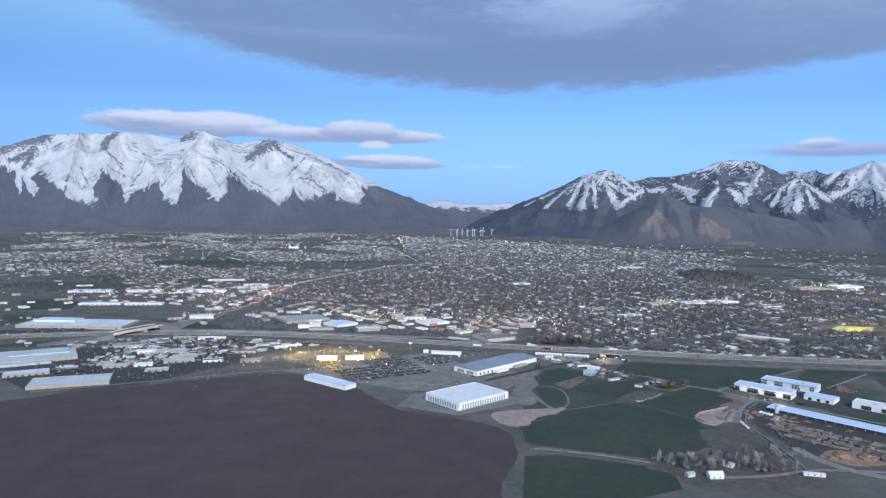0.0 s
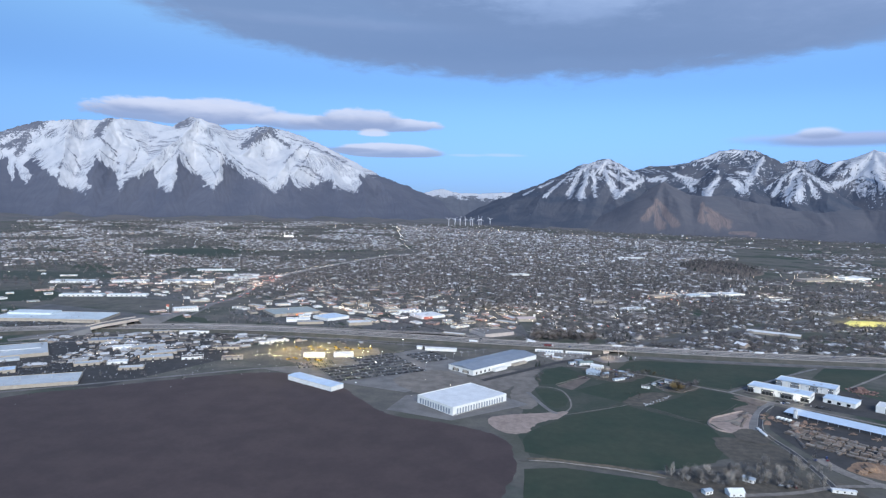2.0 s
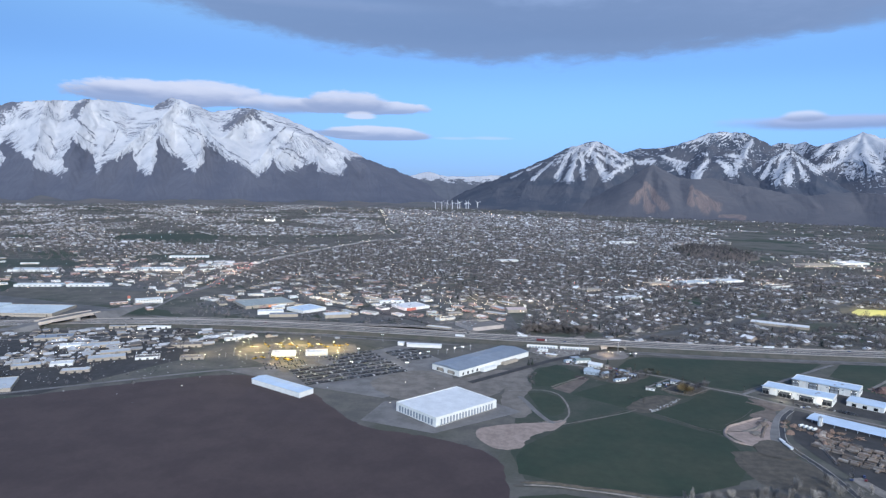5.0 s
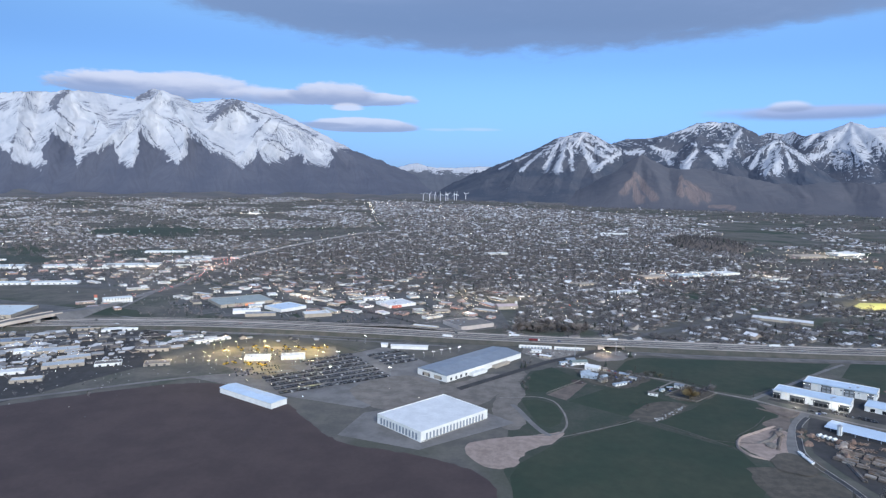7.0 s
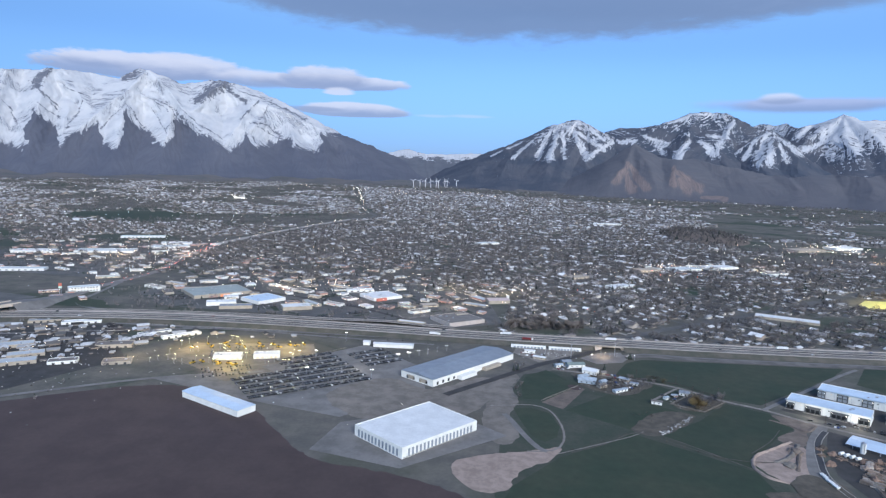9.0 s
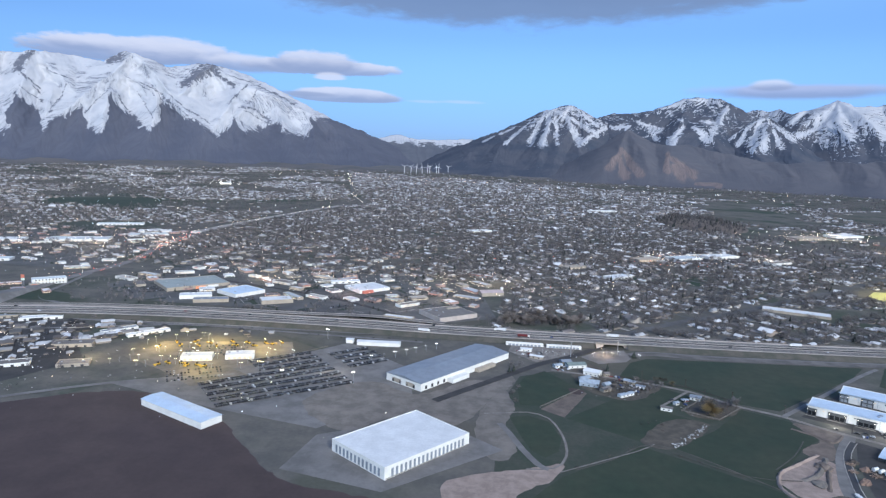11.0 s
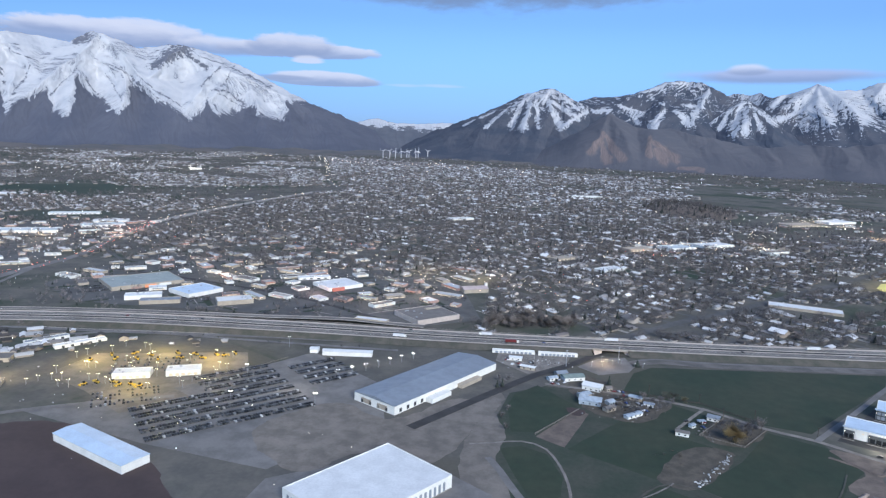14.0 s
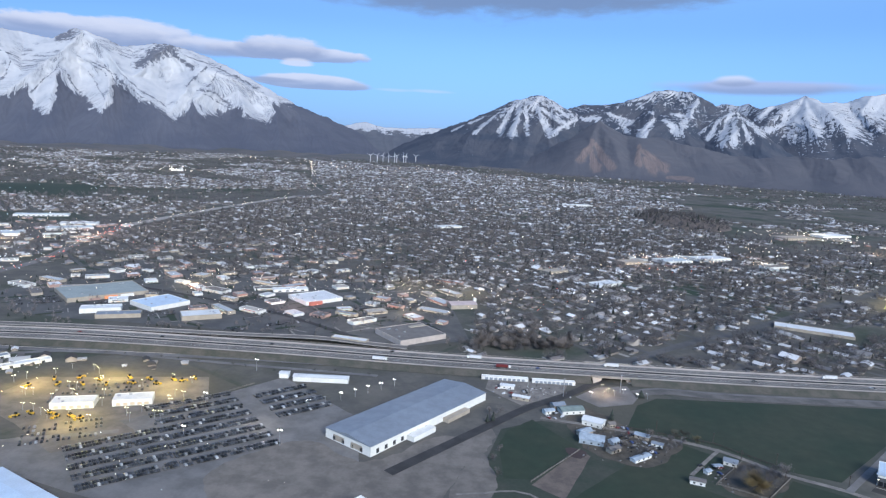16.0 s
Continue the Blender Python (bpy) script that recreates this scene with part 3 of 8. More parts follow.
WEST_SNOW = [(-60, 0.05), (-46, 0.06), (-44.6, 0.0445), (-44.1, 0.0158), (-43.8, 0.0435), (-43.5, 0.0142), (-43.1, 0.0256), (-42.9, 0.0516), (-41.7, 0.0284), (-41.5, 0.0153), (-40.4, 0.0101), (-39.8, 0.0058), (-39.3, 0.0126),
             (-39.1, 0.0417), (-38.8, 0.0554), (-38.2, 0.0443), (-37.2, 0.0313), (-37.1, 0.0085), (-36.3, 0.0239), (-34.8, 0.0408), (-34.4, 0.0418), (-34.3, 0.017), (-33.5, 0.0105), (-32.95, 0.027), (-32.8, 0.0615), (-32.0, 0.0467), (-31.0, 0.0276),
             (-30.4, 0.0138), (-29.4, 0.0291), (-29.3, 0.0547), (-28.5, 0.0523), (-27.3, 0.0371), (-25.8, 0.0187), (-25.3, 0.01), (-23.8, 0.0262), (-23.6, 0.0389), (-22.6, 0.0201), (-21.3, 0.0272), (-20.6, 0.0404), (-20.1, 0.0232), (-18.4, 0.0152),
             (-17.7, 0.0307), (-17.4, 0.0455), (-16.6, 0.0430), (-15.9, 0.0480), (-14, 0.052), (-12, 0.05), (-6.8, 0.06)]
MORE_GULLIES = [(-21.33, 0.0941, -22.86, 0.0582, 0.07), (-23.04, 0.0481, -21.06, 0.0318, 0.07), (-28.8, 0.0676, -25.75, 0.0291, 0.07), (-30.06, 0.0769, -28.62, 0.0476, 0.07), (-30.96, 0.0689, -30.06, 0.0329, 0.07), (-35.51, 0.0714, -36.2, 0.0386, 0.07), (-40.62, 0.0657, -39.73, 0.0357, 0.07), (-38.76, 0.0864, -37.17, 0.0538, 0.07), (-24.86, 0.101, -21.13, 0.0793, 0.07), (-32.74, 0.0696, -34.31, 0.0347, 0.07)]
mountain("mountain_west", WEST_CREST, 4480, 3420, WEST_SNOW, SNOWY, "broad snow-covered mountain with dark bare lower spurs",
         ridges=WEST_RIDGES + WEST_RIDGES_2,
         # the pair from -30.7 to -25.8 draws a ridge's shadow as bare rock
         gullies_shade=[(-40.9, 0.0554, -41.4, 0.021, 0.10), (-38.5, 0.0634, -36.9, 0.0433, 0.09), (-35.8, 0.058, -36.5, 0.0317, 0.10), (-32.4, 0.0648, -31.0, 0.0309, 0.10), (-30.7, 0.0784, -27.8, 0.0494, 0.12), (-27.8, 0.0494, -25.8, 0.0187, 0.10),
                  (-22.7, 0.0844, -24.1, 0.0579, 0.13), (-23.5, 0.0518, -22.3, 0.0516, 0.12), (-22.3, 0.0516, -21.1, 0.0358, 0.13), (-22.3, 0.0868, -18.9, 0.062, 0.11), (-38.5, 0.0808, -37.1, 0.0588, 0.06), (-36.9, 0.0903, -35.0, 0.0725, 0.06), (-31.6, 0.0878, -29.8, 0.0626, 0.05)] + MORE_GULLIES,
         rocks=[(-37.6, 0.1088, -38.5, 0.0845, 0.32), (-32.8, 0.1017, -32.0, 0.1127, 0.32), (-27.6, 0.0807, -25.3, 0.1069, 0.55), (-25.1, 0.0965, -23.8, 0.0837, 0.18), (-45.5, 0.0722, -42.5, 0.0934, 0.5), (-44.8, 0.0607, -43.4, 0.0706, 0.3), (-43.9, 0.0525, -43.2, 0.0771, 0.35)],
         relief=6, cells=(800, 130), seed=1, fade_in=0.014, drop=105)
mountain("mountain_canyon", [(-15, 0.007), (-12.4, 0.0160), (-11.1, 0.0225), (-10.3, 0.0250), (-9.5, 0.0205), (-8.7, 0.0182), (-7.0, 0.0188), (-4.6, 0.0215), (-3.1, 0.0215), (0, 0.01)], 4780, 4050,
         [(-15, 0.002), (-11, 0.014), (-10.2, 0.011), (-9.6, 0.016), (-8.5, 0.011), (-7.6, 0.013), (-7, 0.0095), (-5, 0.013), (0, 0.008)], PLATEAU, "distant snowy plateau at the head of the canyon", relief=10, cells=(200, 60), seed=2, fade_in=0.012, ripple=0.0008)
mountain("mountain_far_east", [(14, 0.05), (17.0, 0.066), (18.2, 0.0725), (19.0, 0.069), (19.7, 0.0734), (20.6, 0.067), (21.4, 0.072), (22.4, 0.0756), (22.9, 0.079), (23.4, 0.0852), (24.5, 0.0771), (25.8, 0.0756),
          (27, 0.083), (28.5, 0.088), (30, 0.082), (33, 0.072), (38, 0.06), (50, 0.03)], 4640, 3200,
         [(14, 0.07), (18, 0.068), (20, 0.068), (22, 0.055), (23.0, 0.034), (23.8, 0.036), (26, 0.045), (30, 0.045), (50, 0.05)], FOREST, "jagged snowy peak behind the forested mountain",
         ridges=FAR_RIDGES,
         drifts=[(23.4, 0.085, 23.1, 0.060, 0.45), (23.8, 0.0812, 24.6, 0.0481, 0.5), (23.0, 0.0557, 24.6, 0.0371, 0.3), (20.6, 0.0562, 21.7, 0.0748, 0.4), (22.7, 0.0521, 21.0, 0.0371, 0.3), (24.6, 0.070, 26.5, 0.045, 0.5), (27.5, 0.08, 26.5, 0.04, 0.6), (28.8, 0.08, 30, 0.04, 0.6)],
         relief=11, cells=(380, 90), seed=3, fade_in=0.03)
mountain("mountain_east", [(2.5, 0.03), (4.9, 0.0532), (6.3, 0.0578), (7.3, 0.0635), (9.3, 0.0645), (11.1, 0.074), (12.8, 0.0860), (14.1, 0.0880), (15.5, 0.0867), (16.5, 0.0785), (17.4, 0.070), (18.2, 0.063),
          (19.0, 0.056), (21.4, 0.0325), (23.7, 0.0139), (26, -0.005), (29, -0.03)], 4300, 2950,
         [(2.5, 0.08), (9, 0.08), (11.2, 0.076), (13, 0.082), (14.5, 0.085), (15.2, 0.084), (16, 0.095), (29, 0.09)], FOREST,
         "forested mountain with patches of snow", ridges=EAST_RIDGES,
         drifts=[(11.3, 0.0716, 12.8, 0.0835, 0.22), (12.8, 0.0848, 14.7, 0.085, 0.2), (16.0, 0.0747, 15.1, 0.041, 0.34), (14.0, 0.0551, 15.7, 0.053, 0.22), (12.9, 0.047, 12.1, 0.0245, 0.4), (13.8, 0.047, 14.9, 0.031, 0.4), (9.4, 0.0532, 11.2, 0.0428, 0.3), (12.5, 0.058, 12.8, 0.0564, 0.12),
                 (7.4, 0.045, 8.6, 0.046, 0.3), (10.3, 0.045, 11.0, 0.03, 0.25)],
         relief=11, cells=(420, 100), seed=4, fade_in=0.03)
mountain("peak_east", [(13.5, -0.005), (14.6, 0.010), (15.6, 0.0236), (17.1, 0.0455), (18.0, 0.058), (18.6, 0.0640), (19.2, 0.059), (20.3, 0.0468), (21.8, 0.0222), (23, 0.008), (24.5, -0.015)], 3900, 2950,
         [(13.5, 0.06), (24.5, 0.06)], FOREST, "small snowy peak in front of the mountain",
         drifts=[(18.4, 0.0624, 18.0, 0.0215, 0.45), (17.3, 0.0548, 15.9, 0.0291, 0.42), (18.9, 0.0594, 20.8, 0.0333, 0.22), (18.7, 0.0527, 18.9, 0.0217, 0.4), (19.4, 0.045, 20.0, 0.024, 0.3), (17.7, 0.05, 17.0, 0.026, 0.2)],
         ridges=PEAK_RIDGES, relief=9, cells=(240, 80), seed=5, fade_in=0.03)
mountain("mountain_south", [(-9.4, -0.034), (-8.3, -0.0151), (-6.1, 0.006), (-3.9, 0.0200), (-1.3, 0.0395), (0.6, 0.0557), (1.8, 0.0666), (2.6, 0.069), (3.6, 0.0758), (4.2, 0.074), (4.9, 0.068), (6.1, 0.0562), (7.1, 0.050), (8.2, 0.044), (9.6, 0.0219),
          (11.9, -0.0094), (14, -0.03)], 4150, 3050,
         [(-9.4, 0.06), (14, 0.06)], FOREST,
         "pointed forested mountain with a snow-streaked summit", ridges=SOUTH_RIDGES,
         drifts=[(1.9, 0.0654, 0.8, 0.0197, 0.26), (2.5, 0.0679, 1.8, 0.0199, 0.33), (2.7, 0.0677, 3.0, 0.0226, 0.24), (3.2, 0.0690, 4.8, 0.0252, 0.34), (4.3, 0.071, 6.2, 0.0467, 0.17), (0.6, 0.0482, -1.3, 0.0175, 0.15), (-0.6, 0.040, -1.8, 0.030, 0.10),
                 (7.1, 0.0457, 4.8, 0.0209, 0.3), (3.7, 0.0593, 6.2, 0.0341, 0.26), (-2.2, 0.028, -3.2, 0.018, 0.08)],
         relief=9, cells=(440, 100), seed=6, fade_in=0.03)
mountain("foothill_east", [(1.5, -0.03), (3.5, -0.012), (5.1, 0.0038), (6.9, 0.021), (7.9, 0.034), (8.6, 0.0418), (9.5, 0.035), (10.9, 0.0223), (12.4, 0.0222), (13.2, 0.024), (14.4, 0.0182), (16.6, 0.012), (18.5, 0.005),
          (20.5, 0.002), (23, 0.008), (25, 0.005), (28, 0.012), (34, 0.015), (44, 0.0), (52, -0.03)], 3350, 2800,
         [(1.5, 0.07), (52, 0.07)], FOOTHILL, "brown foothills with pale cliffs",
         ridges=HILL_RIDGES,
         cliffs=[(8.1, 0.0132, 7.3, -0.0123, 0.4), (8.4, 0.009, 9.8, -0.0197, 0.4), (8.1, -0.0016, 8.6, -0.0203, 0.5), (12.0, 0.0101, 12.0, -0.0126, 0.35), (12.4, 0.0041, 14.0, -0.0197, 0.35), (12.6, -0.008, 13.2, -0.019, 0.5), (14.1, -0.0297, 15.9, -0.0311, 0.2)],
         relief=5, cells=(420, 70), seed=7, drop=42)


def foot_slope():
    """The gently rising apron between the plain and the mountains, with an uneven lower edge."""
    az = np.linspace(-50, 46, 200)
    verts, faces = [], []
    rows = 9
    for a in az:
        near = 3120 + 190 * noise.noise((a * 0.16, 3.0, 0)) + 70 * noise.noise((a * 0.7, 9.0, 0)) - (330 if a > 5 else 330 * max(0.0, (a + 5) / 10))
        for k in range(rows):
            q = k / (rows - 1)
            r = near + (430 + 60 * noise.noise((a * 0.3, 1.0, 5.0))) * q
            x, y = r * math.sin(radians(a)), EYE_Y + r * math.cos(radians(a))
            lift = -1.0 + 26 * q ** 1.5 * (0.75 + 0.6 * noise.noise((a * 0.5, q * 2, 2.0))) * (0.35 if -9 < a < -4 else 1.0)
            verts.append((x, y, ground_z(y) + lift))
    for i in range(len(az) - 1):
        faces += [(i * rows + k, (i + 1) * rows + k, (i + 1) * rows + k + 1, i * rows + k + 1) for k in range(rows - 1)]
    ob = mesh_object("foot_slope", verts, faces, APRON)
    ob.data.polygons.foreach_set("use_smooth", [True] * len(ob.data.polygons))
    tagged(ob, "brown and green slope at the foot of the mountains", kind="structure")


APRON = material("mountain_apron", (0.095, 0.093, 0.092), second=(0.135, 0.118, 0.108), scale=0.008, grain=0.5, vary=0.3)
foot_slope()


# ---- highway ----
HIGHWAY = smooth_line([(-1150, 150), (-760, 385), (-505, 535), (-383, 592), (-260, 617), (-133, 622), (-33, 621), (70, 624), (170, 629), (300, 641), (700, 690), (1500, 800)], 10)
GAP = (56, 69)
BANK = 2.4


def highway():
    ribbon("embankment", HIGHWAY, 17, -16, GRASS_DRY, 0.03, "grassy strip under the highway")
    for x0, x1 in ((-9999, GAP[0]), (GAP[1], 9999)):
        line = [p for p in HIGHWAY if x0 <= p[0] <= x1]
        ribbon("embankment", line, 17, 11.5, GRASS_DRY, BANK, "grass slope of the highway embankment", drop_left=BANK - 0.05)
        ribbon("embankment", line, -11.5, -16, GRASS_DRY, BANK, "grass slope of the highway embankment", drop_right=BANK - 0.05)
        ribbon("embankment", line, 11.5, -11.5, SCRUB, BANK - 0.02, "gravel crown of the highway embankment")
    for left, right in ((11, 1.4), (-1.4, -11)):
        ribbon("highway", HIGHWAY, left, right, LANES, BANK + 0.03, "dark grey carriageway of the highway")
    ribbon("shoulder", HIGHWAY, 11, 8.0, CONCRETE, BANK + 0.07, "wide pale concrete shoulder")
    ribbon("shoulder", HIGHWAY, 2.8, 1.4, CONCRETE, BANK + 0.07, "narrow pale inner shoulder")
    ribbon("shoulder", HIGHWAY, -1.4, -2.8, CONCRETE, BANK + 0.07, "narrow pale inner shoulder")
    ribbon("shoulder", HIGHWAY, -9.3, -11, CONCRETE, BANK + 0.07, "pale concrete outer shoulder")
    ribbon("median", HIGHWAY, 1.4, -1.4, ASPHALT, BANK + 0.02, "dark asphalt median of the highway")
    ribbon("median_barrier", HIGHWAY, 0.45, -0.45, CONCRETE, BANK + 0.6, "low concrete median barrier")
    for left, right in ((11.35, 11.0), (-11.0, -11.35)):
        ribbon("guard_wall", HIGHWAY, left, right, CONCRETE, BANK + 0.7, "low pale concrete wall along the highway")
    for at in (6.4, 4.6, -4.6, -6.9):
        ribbon("lane_line", HIGHWAY, at + 0.07, at - 0.07, PAINT, BANK + 0.10, "white painted lane line")


PAINT = material("lane_paint", (0.72, 0.70, 0.66), vary=0.15, scale=0.5)
highway()


# ---- fields, lanes and yards south of the highway ----
ORANGE_SOIL = material("orange_soil", (0.30, 0.19, 0.12), vary=0.3, scale=0.4)


def fields():
    patch("meadow_1", [(-8, 395), (-8, 500), (2, 545), (20, 557), (92, 545), (131, 512), (136, 489), (112, 440), (104, 390), (60, 362), (0, 366)], MEADOW, 0.035, "rough green-grey meadow between the fields")
    patch("field_1", [(57, 555), (68, 583), (80, 594), (210, 604), (195, 584), (131, 521), (112, 527), (92, 545)], GRASS, 0.05, "large dark green winter wheat field beside the highway")
    patch("field_2", [(2.2, 503), (0.5, 530), (4.5, 544), (16, 557), (33.5, 533), (12, 504)], GRASS, 0.05, "small dark green field by the farmyard")
    patch("field_3", [(24, 491), (50, 521), (77, 544), (92, 532), (70, 510), (86, 500), (57, 470), (40, 481)], GRASS, 0.05, "green pasture behind the cottage")
    patch("field_4", [(68, 468), (91, 490), (112, 519), (131, 508), (136, 489), (124, 477), (109, 455), (102, 437)], GRASS, 0.05, "green field with a mown track")
    patch("field_5", [(-1.4, 404), (18, 433), (48, 460), (54, 467), (85, 447), (101, 436), (104, 414), (99, 395), (92, 380), (66, 363.5), (17, 366), (-3, 372), (-5, 390)], GRASS, 0.05,
          "broad dark green field with curved edges")
    patch("field_6", [(17, 356), (62, 350), (73, 341), (74, 325), (40, 300), (0, 296), (-2, 350)], GRASS, 0.05, "dark green field beyond the ditch")
    patch("field_7", [(203, 571), (224, 607), (300, 618), (290, 590), (262, 594), (219, 552)], GRASS, 0.05, "green field behind the white works")
    patch("field_8", [(-2.8, 487.4), (5.9, 490.7), (15.6, 485.3), (20.0, 467.9), (18.1, 455.3), (12.3, 448.8), (6.7, 454.1), (1.6, 470.4)], GRASS, 0.05, "green field inside the looping track")
    patch("field_9", [(12, 500), (33, 531), (37, 526), (23, 492)], SCRUB, 0.06, "small brown ploughed plot")
    patch("field_10", [(266, 590), (296, 588), (330, 560), (300, 540), (262, 556)], PLOUGH, 0.06, "brown ploughed field by the lane")
    patch("scrub_1", [(55, 473), (73, 499), (90, 496), (68, 467)], WEEDS, 0.06, "rough grey scrubby ground behind the cottage")
    patch("scrub_6", [(31, 560), (34, 540), (37, 531), (47, 523), (60, 521), (69, 530), (78, 545), (62, 552), (48, 570), (40, 575)], WEEDS, 0.072, "dark trodden ground of the farmyard")
    patch("scrub_2", [(98, 414), (104, 419), (124, 419), (134, 402), (128, 378), (114, 378), (101, 386)], WEEDS, 0.06, "rough scrubby corner of the field")
    patch("scrub_3", [(60, 348), (74, 341), (80, 330), (140, 340), (150, 364), (118, 372), (95, 376), (66, 362)], WEEDS, 0.055, "brown scrub round the farmhouse")
    patch("scrub_4", [(82, 511), (96.5, 503.5), (112.5, 522), (98, 532)], WEEDS, 0.066, "dark weedy plot under the cottage trees")
    patch("scrub_5", [(113, 430), (121, 437), (130, 433), (133, 422), (124, 414), (112, 418)], WEEDS, 0.24, "weedy ground where the paved road ends")
    patch("sand_1", [(102, 443.5), (106, 452), (112, 459), (126, 469), (133, 461), (127, 440), (121, 431), (112, 427)], SAND, 0.07, "pale bare sand lobe")
    patch("sand_2", [(-25.5, 422.0), (-13.4, 430.4), (4.6, 437.3), (19.3, 444.1), (15.6, 432.3), (1.0, 415.6), (-3.3, 400.2), (-15.5, 397.9), (-25.9, 410.3)], SAND, 0.07, "bare sandy ground by the white warehouse")
    patch("sand_3", [(-60, 480), (-18, 505), (-2, 530), (-4, 545), (-25, 520), (-60, 500)], SOIL, 0.06, "trampled bare ground by the grey warehouse")
    patch("sand_5", [(-102.7, 488.0), (-76.9, 519.9), (-50.0, 506.5), (-24.1, 532.8), (-11.3, 524.9), (-20.3, 483.3), (-37.2, 466.7), (-56.9, 474.6), (-76.1, 457.5)], SOIL, 0.075, "dusty pale ground between the vehicle yard and the warehouses")
    patch("sand_6", [(-17.2, 487.5), (-7.8, 522.7), (-0.6, 501.4), (-4.2, 478.6), (0.6, 455.6), (-6.0, 441.1), (-16.6, 453.8)], SOIL, 0.062, "trampled dusty ground beside the loop")
    patch("sand_4", [(134, 470), (141, 486), (150, 498), (131, 507), (136, 489), (124, 477), (126, 469)], SCRUB, 0.06, "dusty verge by the works lane")
    patch("yard_1", [(152, 490), (142, 467), (135, 440), (139, 418), (146, 395), (155, 386), (170, 378), (205, 398), (240, 440), (178, 462), (158, 486)], ASPHALT, 0.06, "dark asphalt of the timber yard")
    patch("yard_2", [(139, 516), (180, 490), (215, 470), (245, 500), (208, 545), (180, 560)], ASPHALT, 0.06, "asphalt apron round the white works")
    patch("yard_3", [(-205, 490), (-140, 470), (-87, 458), (-52, 506), (-60, 545), (-105, 585), (-140, 540), (-165, 515)], ASPHALT_OLD, 0.06, "large worn asphalt vehicle yard")
    patch("yard_4", [(-222, 530), (-216, 562), (-140, 578), (-128, 548), (-155, 524), (-140, 514), (-164, 494), (-192, 514)], SOIL, 0.09, "floodlit equipment yard")
    patch("yard_5", [(39, 588), (52, 603), (68, 608), (70, 592), (66, 584), (49, 577)], ASPHALT_OLD, 0.08, "worn grey lot by the underpass")
    patch("yard_6", [(-90, 420), (-48, 410), (-5, 452), (-40, 480), (-85, 452)], ASPHALT_OLD, 0.065, "paved apron of the white warehouse")
    patch("yard_7", [(-430, 440), (-350, 395), (-285, 420), (-240, 520), (-300, 590), (-400, 560)], ASPHALT, 0.055, "paved industrial ground")
    patch("yard_8", [(-5, 590), (-3, 606), (38, 607), (34, 592), (12, 572)], DIRT_ROAD, 0.055, "gravel storage yard beside the railway")
    patch("mound_1", [(28, 524), (27, 531), (33, 533), (36, 528), (33, 524)], PLOUGH, 0.09, "dark round heap of soil")
    patch("soil_1", [(155, 384), (162, 396), (173, 399), (187, 397), (194, 387), (180, 378), (166, 376)], ORANGE_SOIL, 0.10, "orange-brown soil dump")
    # filler for ground never seen, coloured like the aircraft nose that hides it
    patch("ploughland_1", [(-330, 380), (-290, 415), (-200, 480), (-140, 465), (-90, 415), (-50, 405), (-16, 388), (-6, 350), (-6, 290), (60, 240), (40, 120), (-260, 120), (-420, 260)], PLOUGH, 0.03,
          "dark red-brown filler over unseen ground, in place of the aircraft nose")

